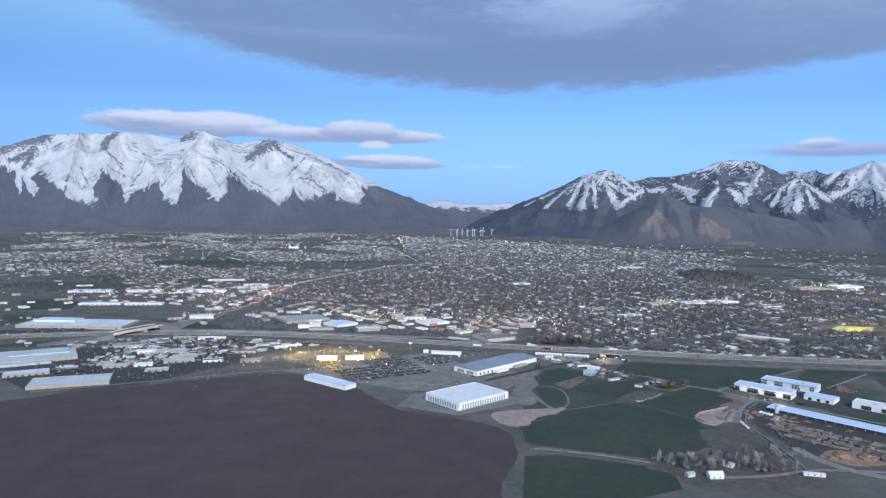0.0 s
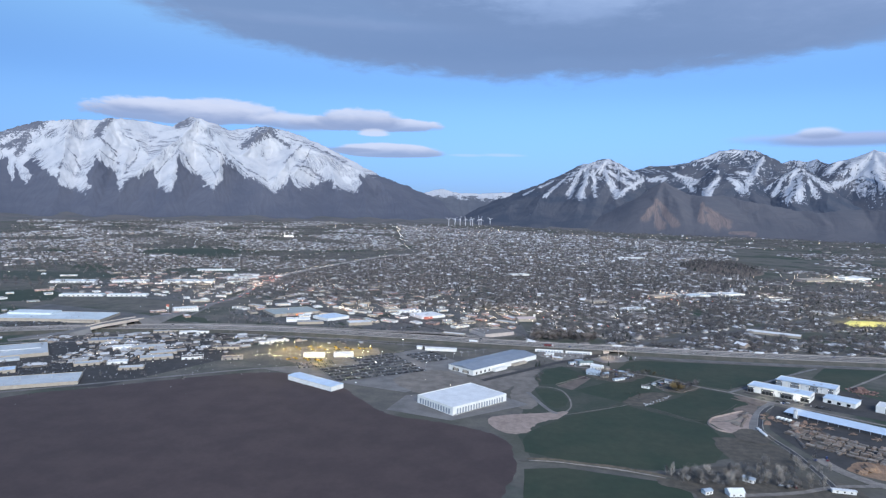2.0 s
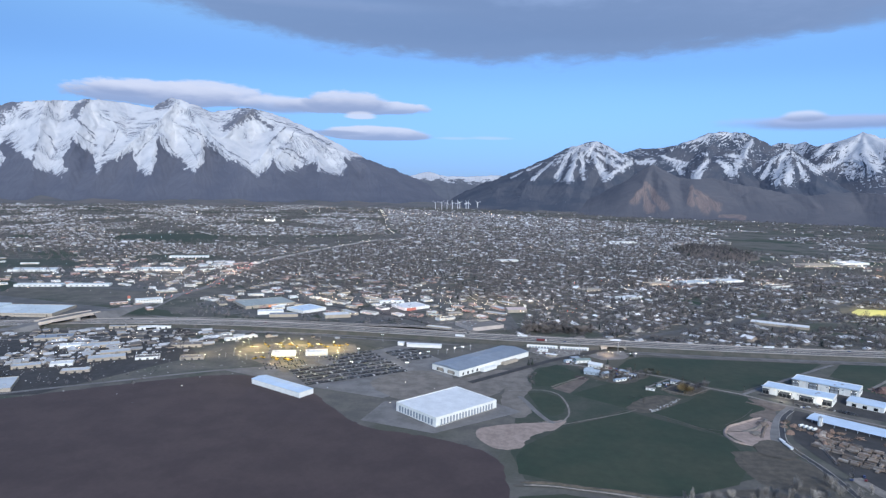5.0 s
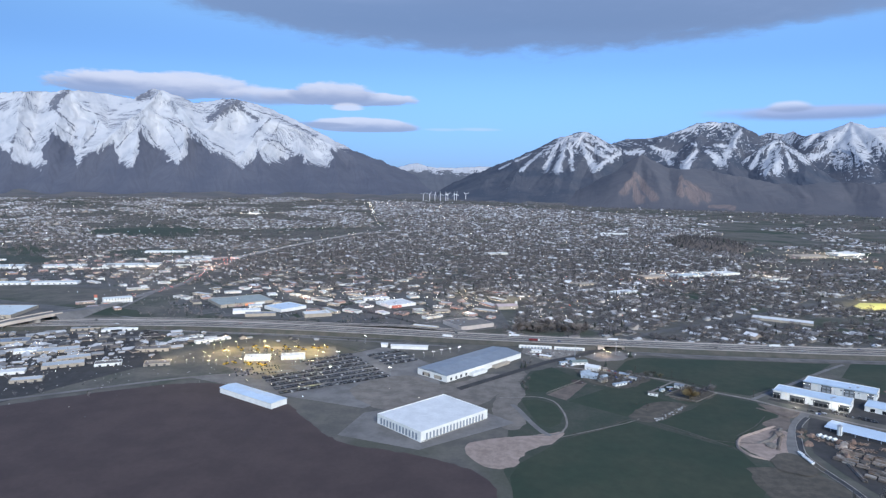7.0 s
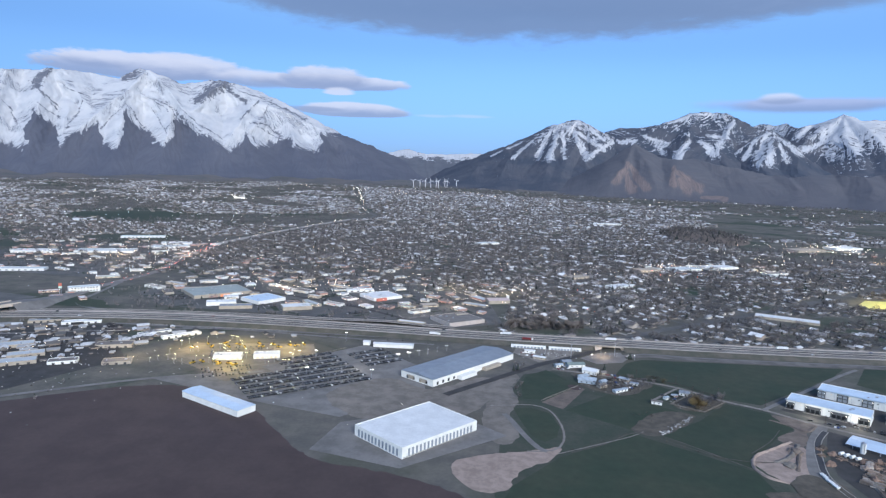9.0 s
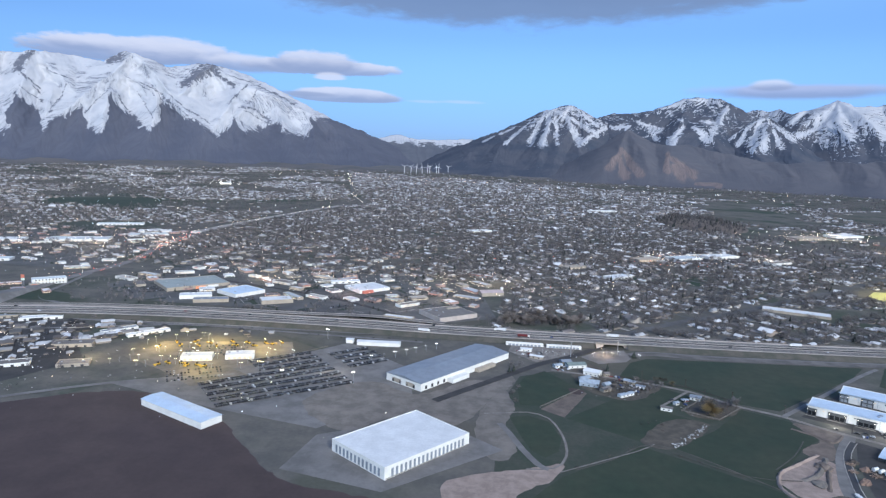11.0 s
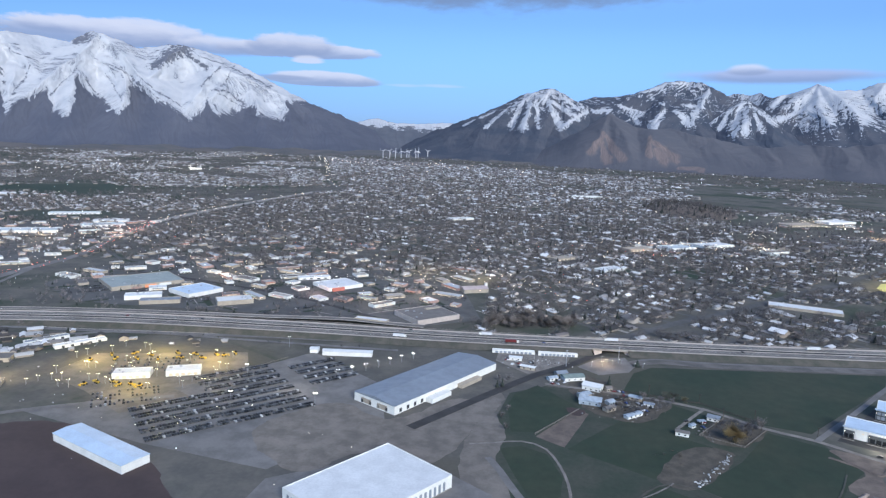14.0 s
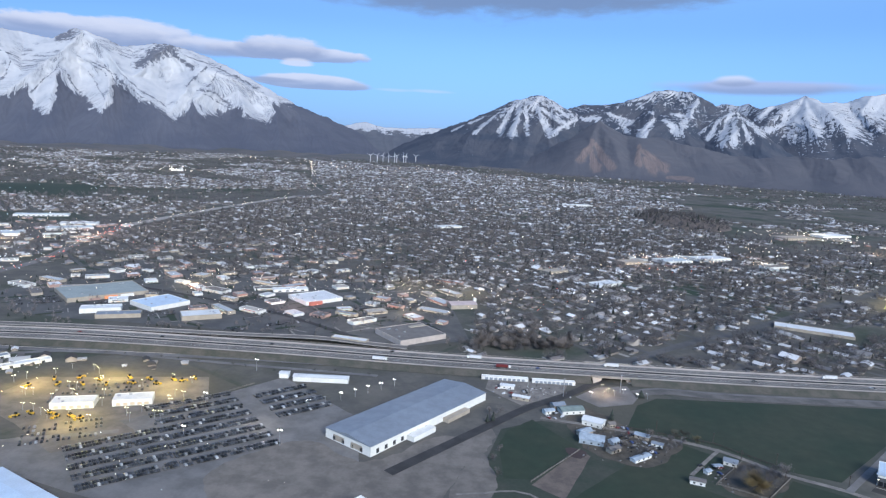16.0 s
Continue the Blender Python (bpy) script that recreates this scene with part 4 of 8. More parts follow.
    lanes = [
        ([(20, 560), (54, 553), (70, 549), (92, 540), (111, 524), (130, 514), (149, 499), (190, 474), (260, 430), (330, 385)], 2.6, DIRT_ROAD, "grey farm lane"),
        ([(130, 514), (160, 545), (196, 583), (218, 604)], 2.6, ASPHALT_OLD, "access road past the white works"),
        ([(151.9, 495.6), (139.2, 474), (131.1, 455), (126.5, 441.4), (124.6, 430.5)], 5.4, ASPHALT_OLD, "curving road beside the timber yard"),
        ([(-14.8, 489.3), (-4.6, 491.9), (5.9, 494.7), (15.6, 489.2), (21.0, 470.0), (21.1, 451.1), (15.6, 440.0), (4.6, 437.3)], 1.1, DIRT_ROAD, "pale looping gravel track"),
        ([(-7.3, 479.4), (-2.6, 469.3), (2.9, 454.8), (9.4, 441.6), (13.4, 438.7)], 3.0, ASPHALT_OLD, "narrow track inside the loop"),
        ([(24, 440), (40, 452), (54, 467), (68, 467), (102, 437)], 0.8, GRASS_DRY, "field boundary track"),] + [
        ([(64, 640), (63, 624), (50, 607), (33, 587), (15, 570), (-5, 545), (-40, 500)], 5.0, ASPHALT, "road through the highway underpass"),
        ([(73.6, 517), (88, 536), (92.5, 541)], 1.6, DIRT_ROAD, "cottage driveway"),
        ([(-5, 360), (17, 361.5), (33, 359), (52, 356.5), (70, 354)], 2.0, GRASS_DRY, "weedy ditch between the fields"),
        ([(88, 341), (110, 347.5), (126, 354), (141, 362.5), (165, 368), (220, 372)], 3.0, DIRT_ROAD, "farmhouse track"),
        ([(146, 398), (151, 383), (158, 374), (166, 367), (200, 352)], 6.5, DIRT_ROAD, "gravel road out of the timber yard"),
        ([(216, 543), (240, 570), (268, 602)], 2.2, DIRT_ROAD, "lane between the fields"),
        ([(70, 598), (85, 604), (122, 603), (200, 609), (330, 622), (600, 655)], 8.0, VERGE, "bare verge along the highway"),] + [
        ([(72, 602), (85, 608), (122, 607), (200, 613), (330, 626)], 2.2, ASPHALT_OLD, "frontage road along the highway"),
        ([(-560, 460), (-420, 520), (-330, 560), (-250, 590), (-215, 600), (-140, 598), (-60, 596)], 3.2, ASPHALT_OLD, "frontage road by the vehicle yards"),
        ([(-340, 390), (-260, 450), (-205, 490), (-150, 515)], 3.4, ASPHALT_OLD, "road along the industrial yards"),
        ([(-300, 430), (-265, 520), (-235, 590)], 3.2, ASPHALT, "side road between the yards"),
        ([(18, 437), (52, 462), (60, 470)], 0.7, DIRT_ROAD, "pale field edge"),
        ([(105, 455), (118, 470), (128, 486)], 0.6, GRASS_DRY, "wheel track across the field"),
        ([(66, 463), (92, 447), (112, 447)], 0.6, GRASS_DRY, "wheel track across the field"),
    ]
    for i, (pts, width, mat, label) in enumerate(lanes):
        ribbon("road_%d" % (i + 1), smooth_line(pts, 6), width / 2, -width / 2, mat, 0.11 + 0.006 * i, label)
    ditch = smooth_line([(150.5, 489), (143, 478), (137.5, 466), (133, 452), (129.5, 438), (130.5, 425), (135.5, 405), (138.5, 382), (140, 362)], 5)
    ribbon("kerb_1", ditch, 1.2, -1.2, DARK_PANEL, 0.18, "dark drain beside the timber yard")
    ribbon("kerb_2", ditch, 1.6, 1.2, CONCRETE_WALL, 0.26, "pale concrete kerb of the drain")
    ribbon("kerb_3", ditch, -1.2, -1.5, CONCRETE_WALL, 0.26, "pale concrete kerb of the drain")


fields()


def berm(pts, width, height, mat, label):
    """A low uneven bank of heaped soil along a line."""
    line = smooth_line(pts, 1.5)
    verts, faces = [], []
    for k, (x, y) in enumerate(line):
        a, b = line[max(0, k - 1)], line[min(len(line) - 1, k + 1)]
        dx, dy = b[0] - a[0], b[1] - a[1]
        d = math.hypot(dx, dy) or 1.0
        end = min(1.0, k / 4, (len(line) - 1 - k) / 4)
        for q in range(5):
            off = (q - 2) / 2 * width * (0.8 + 0.3 * noise.noise((x * 0.3, y * 0.3, q)))
            lift = (0.0, 0.7, 1.0, 0.7, 0.0)[q] * height * end * (0.8 + 0.5 * noise.noise((x * 0.5, y * 0.5, 3.0 + q)))
            verts.append((x - dy / d * off, y + dx / d * off, ground_z(y) + 0.04 + lift))
    for k in range(len(line) - 1):
        faces += [(k * 5 + q, (k + 1) * 5 + q, (k + 1) * 5 + q + 1, k * 5 + q + 1) for q in range(4)]
    tagged(mesh_object("bank", verts, faces, mat), label, kind="structure")


berm([(129, 473), (122, 467), (114, 460), (107, 454), (103, 447), (101.5, 439), (105, 431), (112, 428)], 1.1, 0.9, SAND, "heaped bank round the sand lobe")
berm([(131, 471), (126, 462), (119, 452), (112, 448)], 1.6, 1.2, SOIL, "heaped brown soil beside the road")
berm([(128, 462), (123, 450), (119, 440)], 1.3, 0.9, SCRUB, "heaped brush and soil on the sand")
berm([(-2, 360.5), (12, 362), (24, 361), (40, 360), (54, 357), (66, 354)], 0.7, 0.5, DIRT_ROAD, "pale rubble bank along the ditch")
berm([(-2, 363.2), (12, 364.6), (24, 363.6), (40, 362.6), (54, 359.6), (66, 356.6)], 1.1, 0.9, WEEDS, "dark weedy bank along the ditch")
berm([(150, 497), (141, 487), (135, 494), (128, 500)], 1.2, 0.6, SCRUB, "brushy bank beside the works lane")


def underpass():
    x0, x1 = GAP
    y = 624.3
    gz = ground_z(y)
    for name, xa, xb in (("abutment", x0 - 5, x0), ("abutment", x1, x1 + 5)):
        bm = bmesh.new()
        inner, outer = (xb, xa) if xa < x0 else (xa, xb)
        for s in (-1, 1):
            ys = y + s * 10.8
            pts = [(outer, ys, gz + BANK), (inner, ys, gz + BANK), (inner, ys, gz), (outer, ys + s * 5.2, gz + 0.1), (outer, ys + s * 0.2, gz + BANK)]
            vs = [bm.verts.new(p) for p in pts]
            bm.faces.new((vs[0], vs[1], vs[2], vs[3]))
        box(bm, min(inner, outer), y - 10.7, gz - 0.2, max(inner, outer), y + 10.7, gz + BANK - 0.1)
        tagged(part(name, bm, CONCRETE), "pale concrete abutment of the highway bridge", kind="structure")
    tagged(part("bridge_deck", block(x0 - 1, y - 11.2, gz + BANK - 0.7, x1 + 1, y + 11.2, gz + BANK - 0.03), CONCRETE_WALL), "concrete bridge deck over the road", kind="structure")
    for s in (-1, 1):
        tagged(part("parapet", block(x0 - 6, y + s * 11.3 - 0.15, gz + BANK - 0.7, x1 + 6, y + s * 11.3 + 0.15, gz + BANK + 0.45), CONCRETE_WALL), "concrete parapet of the bridge", kind="structure")


underpass()


# ---- large buildings ----
def wall_row(parent, name, side, L, W, count, width, z0, z1, mat, start=0.06, stop=0.94, label=""):
    """Panels along one side of a building: side 0 front (-y), 1 right (+x), 2 back, 3 left."""
    span = L if side in (0, 2) else W
    made = []
    for k in range(count):
        a = (start + (stop - start) * (k + 0.5) / count - 0.5) * span
        h = width / 2
        if side == 0:
            b = (a - h, -W / 2 - 0.07, z0, a + h, -W / 2 + 0.02, z1)
        elif side == 2:
            b = (a - h, W / 2 - 0.02, z0, a + h, W / 2 + 0.07, z1)
        elif side == 1:
            b = (L / 2 - 0.02, a - h, z0, L / 2 + 0.07, a + h, z1)
        else:
            b = (-L / 2 - 0.07, a - h, z0, -L / 2 + 0.02, a + h, z1)
        made.append(part(name, block(*b), mat, parent, label))
    return made


def building(name, label, category, x, y, L, W, H, turn, wall, roof, gable=0.0, units=0, seed=0, group="", sink=0.6):
    """A large building: walls, roof with coping or gable, rooftop units."""
    rng = random.Random(seed + int(x * 10))
    ob = thing(name, x, y, turn, label, category, group)
    part("wall", block(-L / 2, -W / 2, -sink, L / 2, W / 2, H), wall, ob)
    if gable:
        bm = bmesh.new()
        o = 0.3
        p = [bm.verts.new(q) for q in ((-L / 2 - o, -W / 2 - o, H), (L / 2 + o, -W / 2 - o, H), (L / 2 + o, W / 2 + o, H), (-L / 2 - o, W / 2 + o, H), (-L / 2 - o, 0, H + gable), (L / 2 + o, 0, H + gable))]
        for f in ((0, 1, 5, 4), (2, 3, 4, 5), (1, 2, 5), (3, 0, 4), (3, 2, 1, 0)):
            bm.faces.new([p[i] for i in f])
        part("roof", bm, roof, ob)
    else:
        part("roof", block(-L / 2 + 0.25, -W / 2 + 0.25, H, L / 2 - 0.25, W / 2 - 0.25, H + 0.06), roof, ob)
        bm = bmesh.new()
        for b in ((-L / 2, -W / 2, L / 2, -W / 2 + 0.25), (-L / 2, W / 2 - 0.25, L / 2, W / 2), (-L / 2, -W / 2 + 0.25, -L / 2 + 0.25, W / 2 - 0.25), (L / 2 - 0.25, -W / 2 + 0.25, L / 2, W / 2 - 0.25)):
            box(bm, b[0], b[1], H, b[2], b[3], H + 0.3)
        part("parapet", bm, wall, ob)
    for _ in range(units):
        ux, uy, s = rng.uniform(-0.42, 0.42) * L, rng.uniform(-0.36, 0.36) * W, rng.uniform(0.35, 0.8)
        part("rooftop_unit", block(ux - s, uy - s * 0.7, H, ux + s, uy + s * 0.7, H + 0.6 + (gable * 0.6)), STEEL, ob)
    return ob


PALE_SHEET = material("pale_sheet_roof", (0.60, 0.65, 0.66), second=(0.50, 0.55, 0.57), scale=0.06, rough=0.6)
GREY_PANEL = material("grey_panel", (0.085, 0.09, 0.095), vary=0.2, scale=0.5)
PALE_GLASS = material("pale_glass", (0.34, 0.36, 0.38), vary=0.2, scale=0.5, rough=0.2)


def big_buildings():
    b = building("warehouse", "white warehouse with tall loading bays and a white flat roof", "warehouse", -47, 447, 47, 33, 4.8, 52, WHITE_WALL, WHITE_ROOF, units=0)
    wall_row(b, "bay_window", 0, 47, 33, 18, 1.1, 0.4, 3.6, GREY_ROOF)
    wall_row(b, "bay_window", 3, 47, 33, 12, 1.2, 0.4, 3.6, GREY_ROOF)
    wall_row(b, "base_course", 0, 47, 33, 1, 46, 0, 0.4, CONCRETE_WALL, 0, 1)
    b = building("warehouse", "long warehouse with a grey metal roof and white walls", "warehouse", -37, 550, 78, 25, 3.9, 56, WHITE_WALL, GREY_ROOF, gable=1.4)
    wall_row(b, "dock_door", 0, 78, 25, 7, 1.6, 0.2, 2.0, DARK_PANEL, 0.02, 0.45)
    wall_row(b, "wall_panel", 3, 78, 25, 2, 6, 0.3, 2.6, TAN_WALL, 0.1, 0.9)
    wall_row(b, "dock_door", 3, 78, 25, 4, 1.4, 0.2, 1.9, DARK_PANEL, 0.1, 0.9)
    part("lean_to", block(-18, -16.5, -0.4, -4, -12.5, 2.0), WHITE_WALL, b)
    part("lean_to", block(6, -15.5, -0.4, 22, -12.5, 1.8), TAN_WALL, b)
    # white works: two blocks with dark framed bays and glazed corners
    for x, y, L, W, tall in ((164, 517, 39, 13.5, False), (188.5, 539, 38, 14, True)):
        b = building("works_building", "white modern works building with dark framed bays and small lamps" if not tall else "white modern works building with pale windows in dark frames", "building",
                     x, y, L, W, 4.6, -31, WHITE_WALL, BLUE_ROOF, units=2, group="white works")
        f = -W / 2
        for cx, w in ((-L / 2 + 2.1, 4.0), (-6.6, 7.8 if not tall else 5.6), (5.4, 7.8 if not tall else 5.6), (L / 2 - 3.0, 5.2 if not tall else 3.0)):
            top = 3.5 if not tall else 4.1
            p = part("bay_frame", block(cx - w / 2, f - 0.12, 0.1, cx + w / 2, f + 0.02, top), GREY_PANEL, b, "dark grey bay frame")
            n = 3 if w > 7 else 2
            for q in range(n):
                c = cx + (q - (n - 1) / 2) * w * 0.86 / n
                h = w * 0.34 / n
                if tall:
                    part("window", block(c - h, f - 0.18, 2.2, c + h, f - 0.11, 3.6), PALE_GLASS, p, "pale window")
                    part("door", block(c - h, f - 0.18, 0.15, c + h, f - 0.11, 1.7), PALE_GLASS, p)
                else:
                    part("door", block(c - h, f - 0.18, 0.15, c + h, f - 0.11, 2.0), DARK_GLASS, p)
            for q in (-0.42, 0.42):
                part("wall_lamp", block(cx + q * w - 0.10, f - 0.22, top - 1.05, cx + q * w + 0.10, f - 0.11, top - 0.87), LAMP_WHITE, b, "lit wall lamp")
            part("kerb", block(cx - w / 2 - 0.3, f - 2.4, -0.3, cx + w / 2 + 0.3, f - 2.1, 0.22), CONCRETE_WALL, b)
        for k in range(7):
            part("window", block(-L / 2 + 6.6 + k * 4.4, f - 0.06, 2.9, -L / 2 + 7.4 + k * 4.4, f + 0.02, 3.3), DARK_GLASS if k % 2 else LIT_WINDOW, b)
        part("corner_panel", block(-L / 2 - 0.1, f + 0.3, 0.3, -L / 2 + 0.02, f + 4.5, 3.5), GREY_PANEL, b)
        part("eaves", block(-L / 2 - 0.5, f - 0.5, 4.62, L / 2 + 0.5, f + 0.4, 4.9), BLUE_ROOF, b)
        wall_row(b, "window", 1, L, W, 3, 1.2, 2.4, 3.4, DARK_GLASS)
        wall_row(b, "downpipe", 0, L, W, 8, 0.12, 0.1, 4.5, STEEL)
    b = building("works_building", "smaller white works hall with a pale roof", "building", 199, 507, 19, 14, 3.0, -35, WHITE_WALL, BLUE_ROOF, gable=0.7, group="white works")
    wall_row(b, "bay_door", 0, 19, 14, 3, 2.2, 0.2, 2.0, DARK_GLASS)
    b = building("works_building", "white works building with dark bays by the yard", "building", 233, 486, 40, 13, 4.2, -33, WHITE_WALL, WHITE_ROOF, units=2, group="white works")
    wall_row(b, "bay_panel", 0, 40, 13, 3, 6, 0.3, 3.0, DARK_PANEL)
    # solid dark walls stand in for the shade inside the open shed
    b = building("timber_shed", "long open timber shed with a pale blue roof", "shed", 192, 451.5, 88, 14, 1.8, -36.5, DARK_PANEL, BLUE_ROOF, gable=0.6)
    wall_row(b, "post", 0, 88, 14, 16, 0.35, -0.2, 1.8, STEEL, 0, 1)
    # west side
    b = building("warehouse", "large pale-roofed warehouse in the industrial area", "warehouse", -416, 480, 58, 44, 2.4, 42, TAN_WALL, AGED_ROOF, units=8)
    part("raised_roof", block(-20, -2, 2.4, 24, 17, 3.3), AGED_ROOF, b)
    part("lower_roof", block(-26, -30, -0.5, 10, -22.1, 1.7), AGED_ROOF, b)
    b = building("warehouse", "low pale-roofed warehouse at the edge of the yards", "warehouse", -332, 418, 52, 26, 2.0, 32, TAN_WALL, AGED_ROOF, units=10)
    b = building("sales_hall", "blue-roofed hall beside the vehicle yard", "building", -152, 462, 44, 11, 3.2, -27, WHITE_WALL, BLUE_ROOF, gable=0.6)
    b = building("big_store", "very large store with a pale weathered flat roof", "store", -490, 620, 108, 44, 2.6, 12, TAN_WALL, PALE_SHEET, units=14)
    part("canopy", block(20, -25, 0, 50, -22, 2.0), TAN_WALL, b)
    part("raised_roof", block(-50, 2, 2.6, -6, 21, 4.4), PALE_SHEET, b)
    for x, y, L, W, t, lab in ((-181, 535, 17, 8, 17, "lit showroom with a white fascia in the equipment yard"), (-159, 543, 16, 8, 20, "white-walled workshop in the equipment yard")):
        b = building("showroom", lab, "building", x, y, L, W, 2.6, t, WHITE_WALL, WHITE_ROOF, units=2)
        wall_row(b, "window", 0, L, W, 5, 1.8, 0.3, 1.5, LIT_WINDOW, label="lit shop window")
    b = building("storage_shed", "long white storage shed beside the highway", "shed", -86, 584, 27, 4.5, 2.4, 4, WHITE_WALL, WHITE_ROOF, gable=0.5)
    b = building("storage_shed", "small white shed beside the highway", "shed", -105, 586, 4.5, 4.5, 2.2, 4, WHITE_WALL, WHITE_ROOF, gable=0.5)
    for x, L in ((5, 24), (30, 22)):
        b = building("storage_shed", "row of white storage units along the embankment", "shed", x, 604.5, L, 2.6, 1.5, 1.5, WHITE_WALL, WHITE_ROOF)
        wall_row(b, "roller_door", 0, L, 2.6, 9, 1.6, 0, 1.2, GREY_ROOF)
    for x, y, L, W, H, t, w, r, lab in (
            (-343, 590, 30, 7, 2.4, 30, TAN_WALL, GREY_ROOF, "grey-roofed store beside the frontage road"), (-320, 591, 26, 7, 2.4, 30, WHITE_WALL, WHITE_ROOF, "white-roofed store beside the frontage road"),
            (-262, 543, 22, 10, 2.8, 20, TAN_WALL, BROWN_ROOF, "tan block workshop with a flat roof"), (-323, 527, 26, 10, 2.6, 35, TAN_WALL, AGED_ROOF, "workshop with a pale roof"),
            (-296, 497, 24, 10, 2.8, 35, TAN_WALL, AGED_ROOF, "pale workshop in the industrial area"), (-333, 467, 17, 8, 2.6, 35, TAN_WALL, AGED_ROOF, "pale workshop with parked trucks"),
            (-295, 465, 17, 7, 2.4, 28, TAN_WALL, AGED_ROOF, "low workshop at the yard's edge"), (-315, 477, 14, 8, 2.4, 30, WHITE_WALL, WHITE_ROOF, "white-roofed garage in the industrial area"),
            (-349, 480, 12, 6, 2.2, 40, TAN_WALL, GREY_ROOF, "grey garage in the industrial area"), (-342, 521, 16, 9, 2.6, 35, WHITE_WALL, WHITE_ROOF, "white-roofed workshop beside the yards"),
            (-300, 512, 20, 9, 2.6, 38, TAN_WALL, AGED_ROOF, "pale workshop in the industrial area"), (-255, 577, 22, 5, 2.0, 52, WHITE_WALL, GREY_ROOF, "long low shed by the ramp"),
            (-234, 575, 26, 5, 2.0, 48, WHITE_WALL, WHITE_ROOF, "long white shed by the ramp"),) + ((-372, 540, 26, 14, 3.0, 30, TAN_WALL, GREY_ROOF, "grey-roofed workshop beside the yards"),
            (-380, 430, 30, 12, 3.0, 40, TAN_WALL, BLUE_ROOF, "blue-roofed hall in the industrial area"), (-270, 505, 16, 8, 2.4, 30, WHITE_WALL, BROWN_ROOF, "small brown-roofed workshop by the road"),
            (-240, 512, 16, 9, 2.2, 25, TAN_WALL, BROWN_ROOF, "tan service building in a lit lot")):
        b = building("workshop", lab, "building", x, y, L, W, H * 0.68, t, w, r, units=2, group="industrial workshops")
        wall_row(b, "roller_door", 0, L, W, max(2, int(L / 5)), 1.5, 0, 1.15, DARK_PANEL)
    # north of the highway: shops
    b = building("big_store", "big box store with a brown gravel roof and pale walls", "store", -51.5, 668, 33, 29, 3.0, 40, material("pale_block", (0.55, 0.47, 0.42), vary=0.15, scale=0.3), BROWN_ROOF, units=5)
    part("roof_monitor", block(4, 6, 3.0, 15, 9, 3.7), TAN_WALL, b)
    b = building("strip_mall", "low strip of shops with a dark arcade", "store", -85, 648, 22, 5.5, 2.4, -12, TAN_WALL, WHITE_ROOF)
    wall_row(b, "archway", 0, 22, 5.5, 9, 1.5, 0.1, 1.5, DARK_GLASS)
    b = building("big_store", "store with a bright white roof and a reddish front", "store", -130, 741, 30, 26, 2.4, 45, WHITE_WALL, WHITE_ROOF, units=5)
    part("shop_front", block(-13, -15.0, 0, -3, -12.9, 2.3), material("red_front", (0.5, 0.16, 0.12), vary=0.2, scale=0.3, emit=(1.0, 0.3, 0.2, 0.12)), b, "reddish lit shop front")
    b = building("hangar", "very large hall with a grey-green flat roof", "store", -279, 719, 52, 38, 2.5, 45, TAN_WALL, material("grey_green_roof", (0.33, 0.365, 0.35), vary=0.12, scale=0.1), units=7)
    part("entrance", block(-3, -20.5, 0, 5, -18.9, 1.9), material("orange_front", (0.5, 0.2, 0.1), emit=(1.0, 0.4, 0.2, 0.5)), b, "lit orange entrance")
    b = building("big_store", "pale-roofed store with white walls", "store", -226, 699, 28, 26, 2.7, 58, WHITE_WALL, BLUE_ROOF, units=4)
    b = building("big_store", "low white store with stepped roof", "store", -253, 675, 24, 10, 2.8, 25, WHITE_WALL, WHITE_ROOF, units=3)
    b = building("big_store", "low grey-roofed store behind the ramp", "store", -236, 666, 26, 9, 2.4, 22, TAN_WALL, GREY_ROOF, units=3)
    b = building("big_store", "white-roofed store beside the ramp", "store", -188, 677, 24, 14, 2.8, 30, TAN_WALL, WHITE_ROOF, units=3)
    b = building("church", "pale church with a pinkish roof", "church", -23, 748, 20, 12, 3.0, 22, TAN_WALL, material("pink_roof", (0.52, 0.42, 0.40), vary=0.15, scale=0.2), gable=1.6)
    part("steeple", block(9, -1, 0, 11, 1, 6.5), WHITE_WALL, b)
    b = building("school", "long low school with a bright white roof", "school", 227, 746, 50, 14, 1.7, -22, TAN_WALL, WHITE_ROOF)
    b = building("motel", "pale four-storey motel with an illuminated front", "motel", -391, 692, 25, 10, 4.4, 42, WHITE_WALL, PALE_SHEET)
    for k in range(3):
        wall_row(b, "window", 0, 25, 10, 9, 0.9, 0.6 + 1.4 * k, 1.5 + 1.4 * k, DARK_GLASS if k != 1 else LIT_WINDOW)
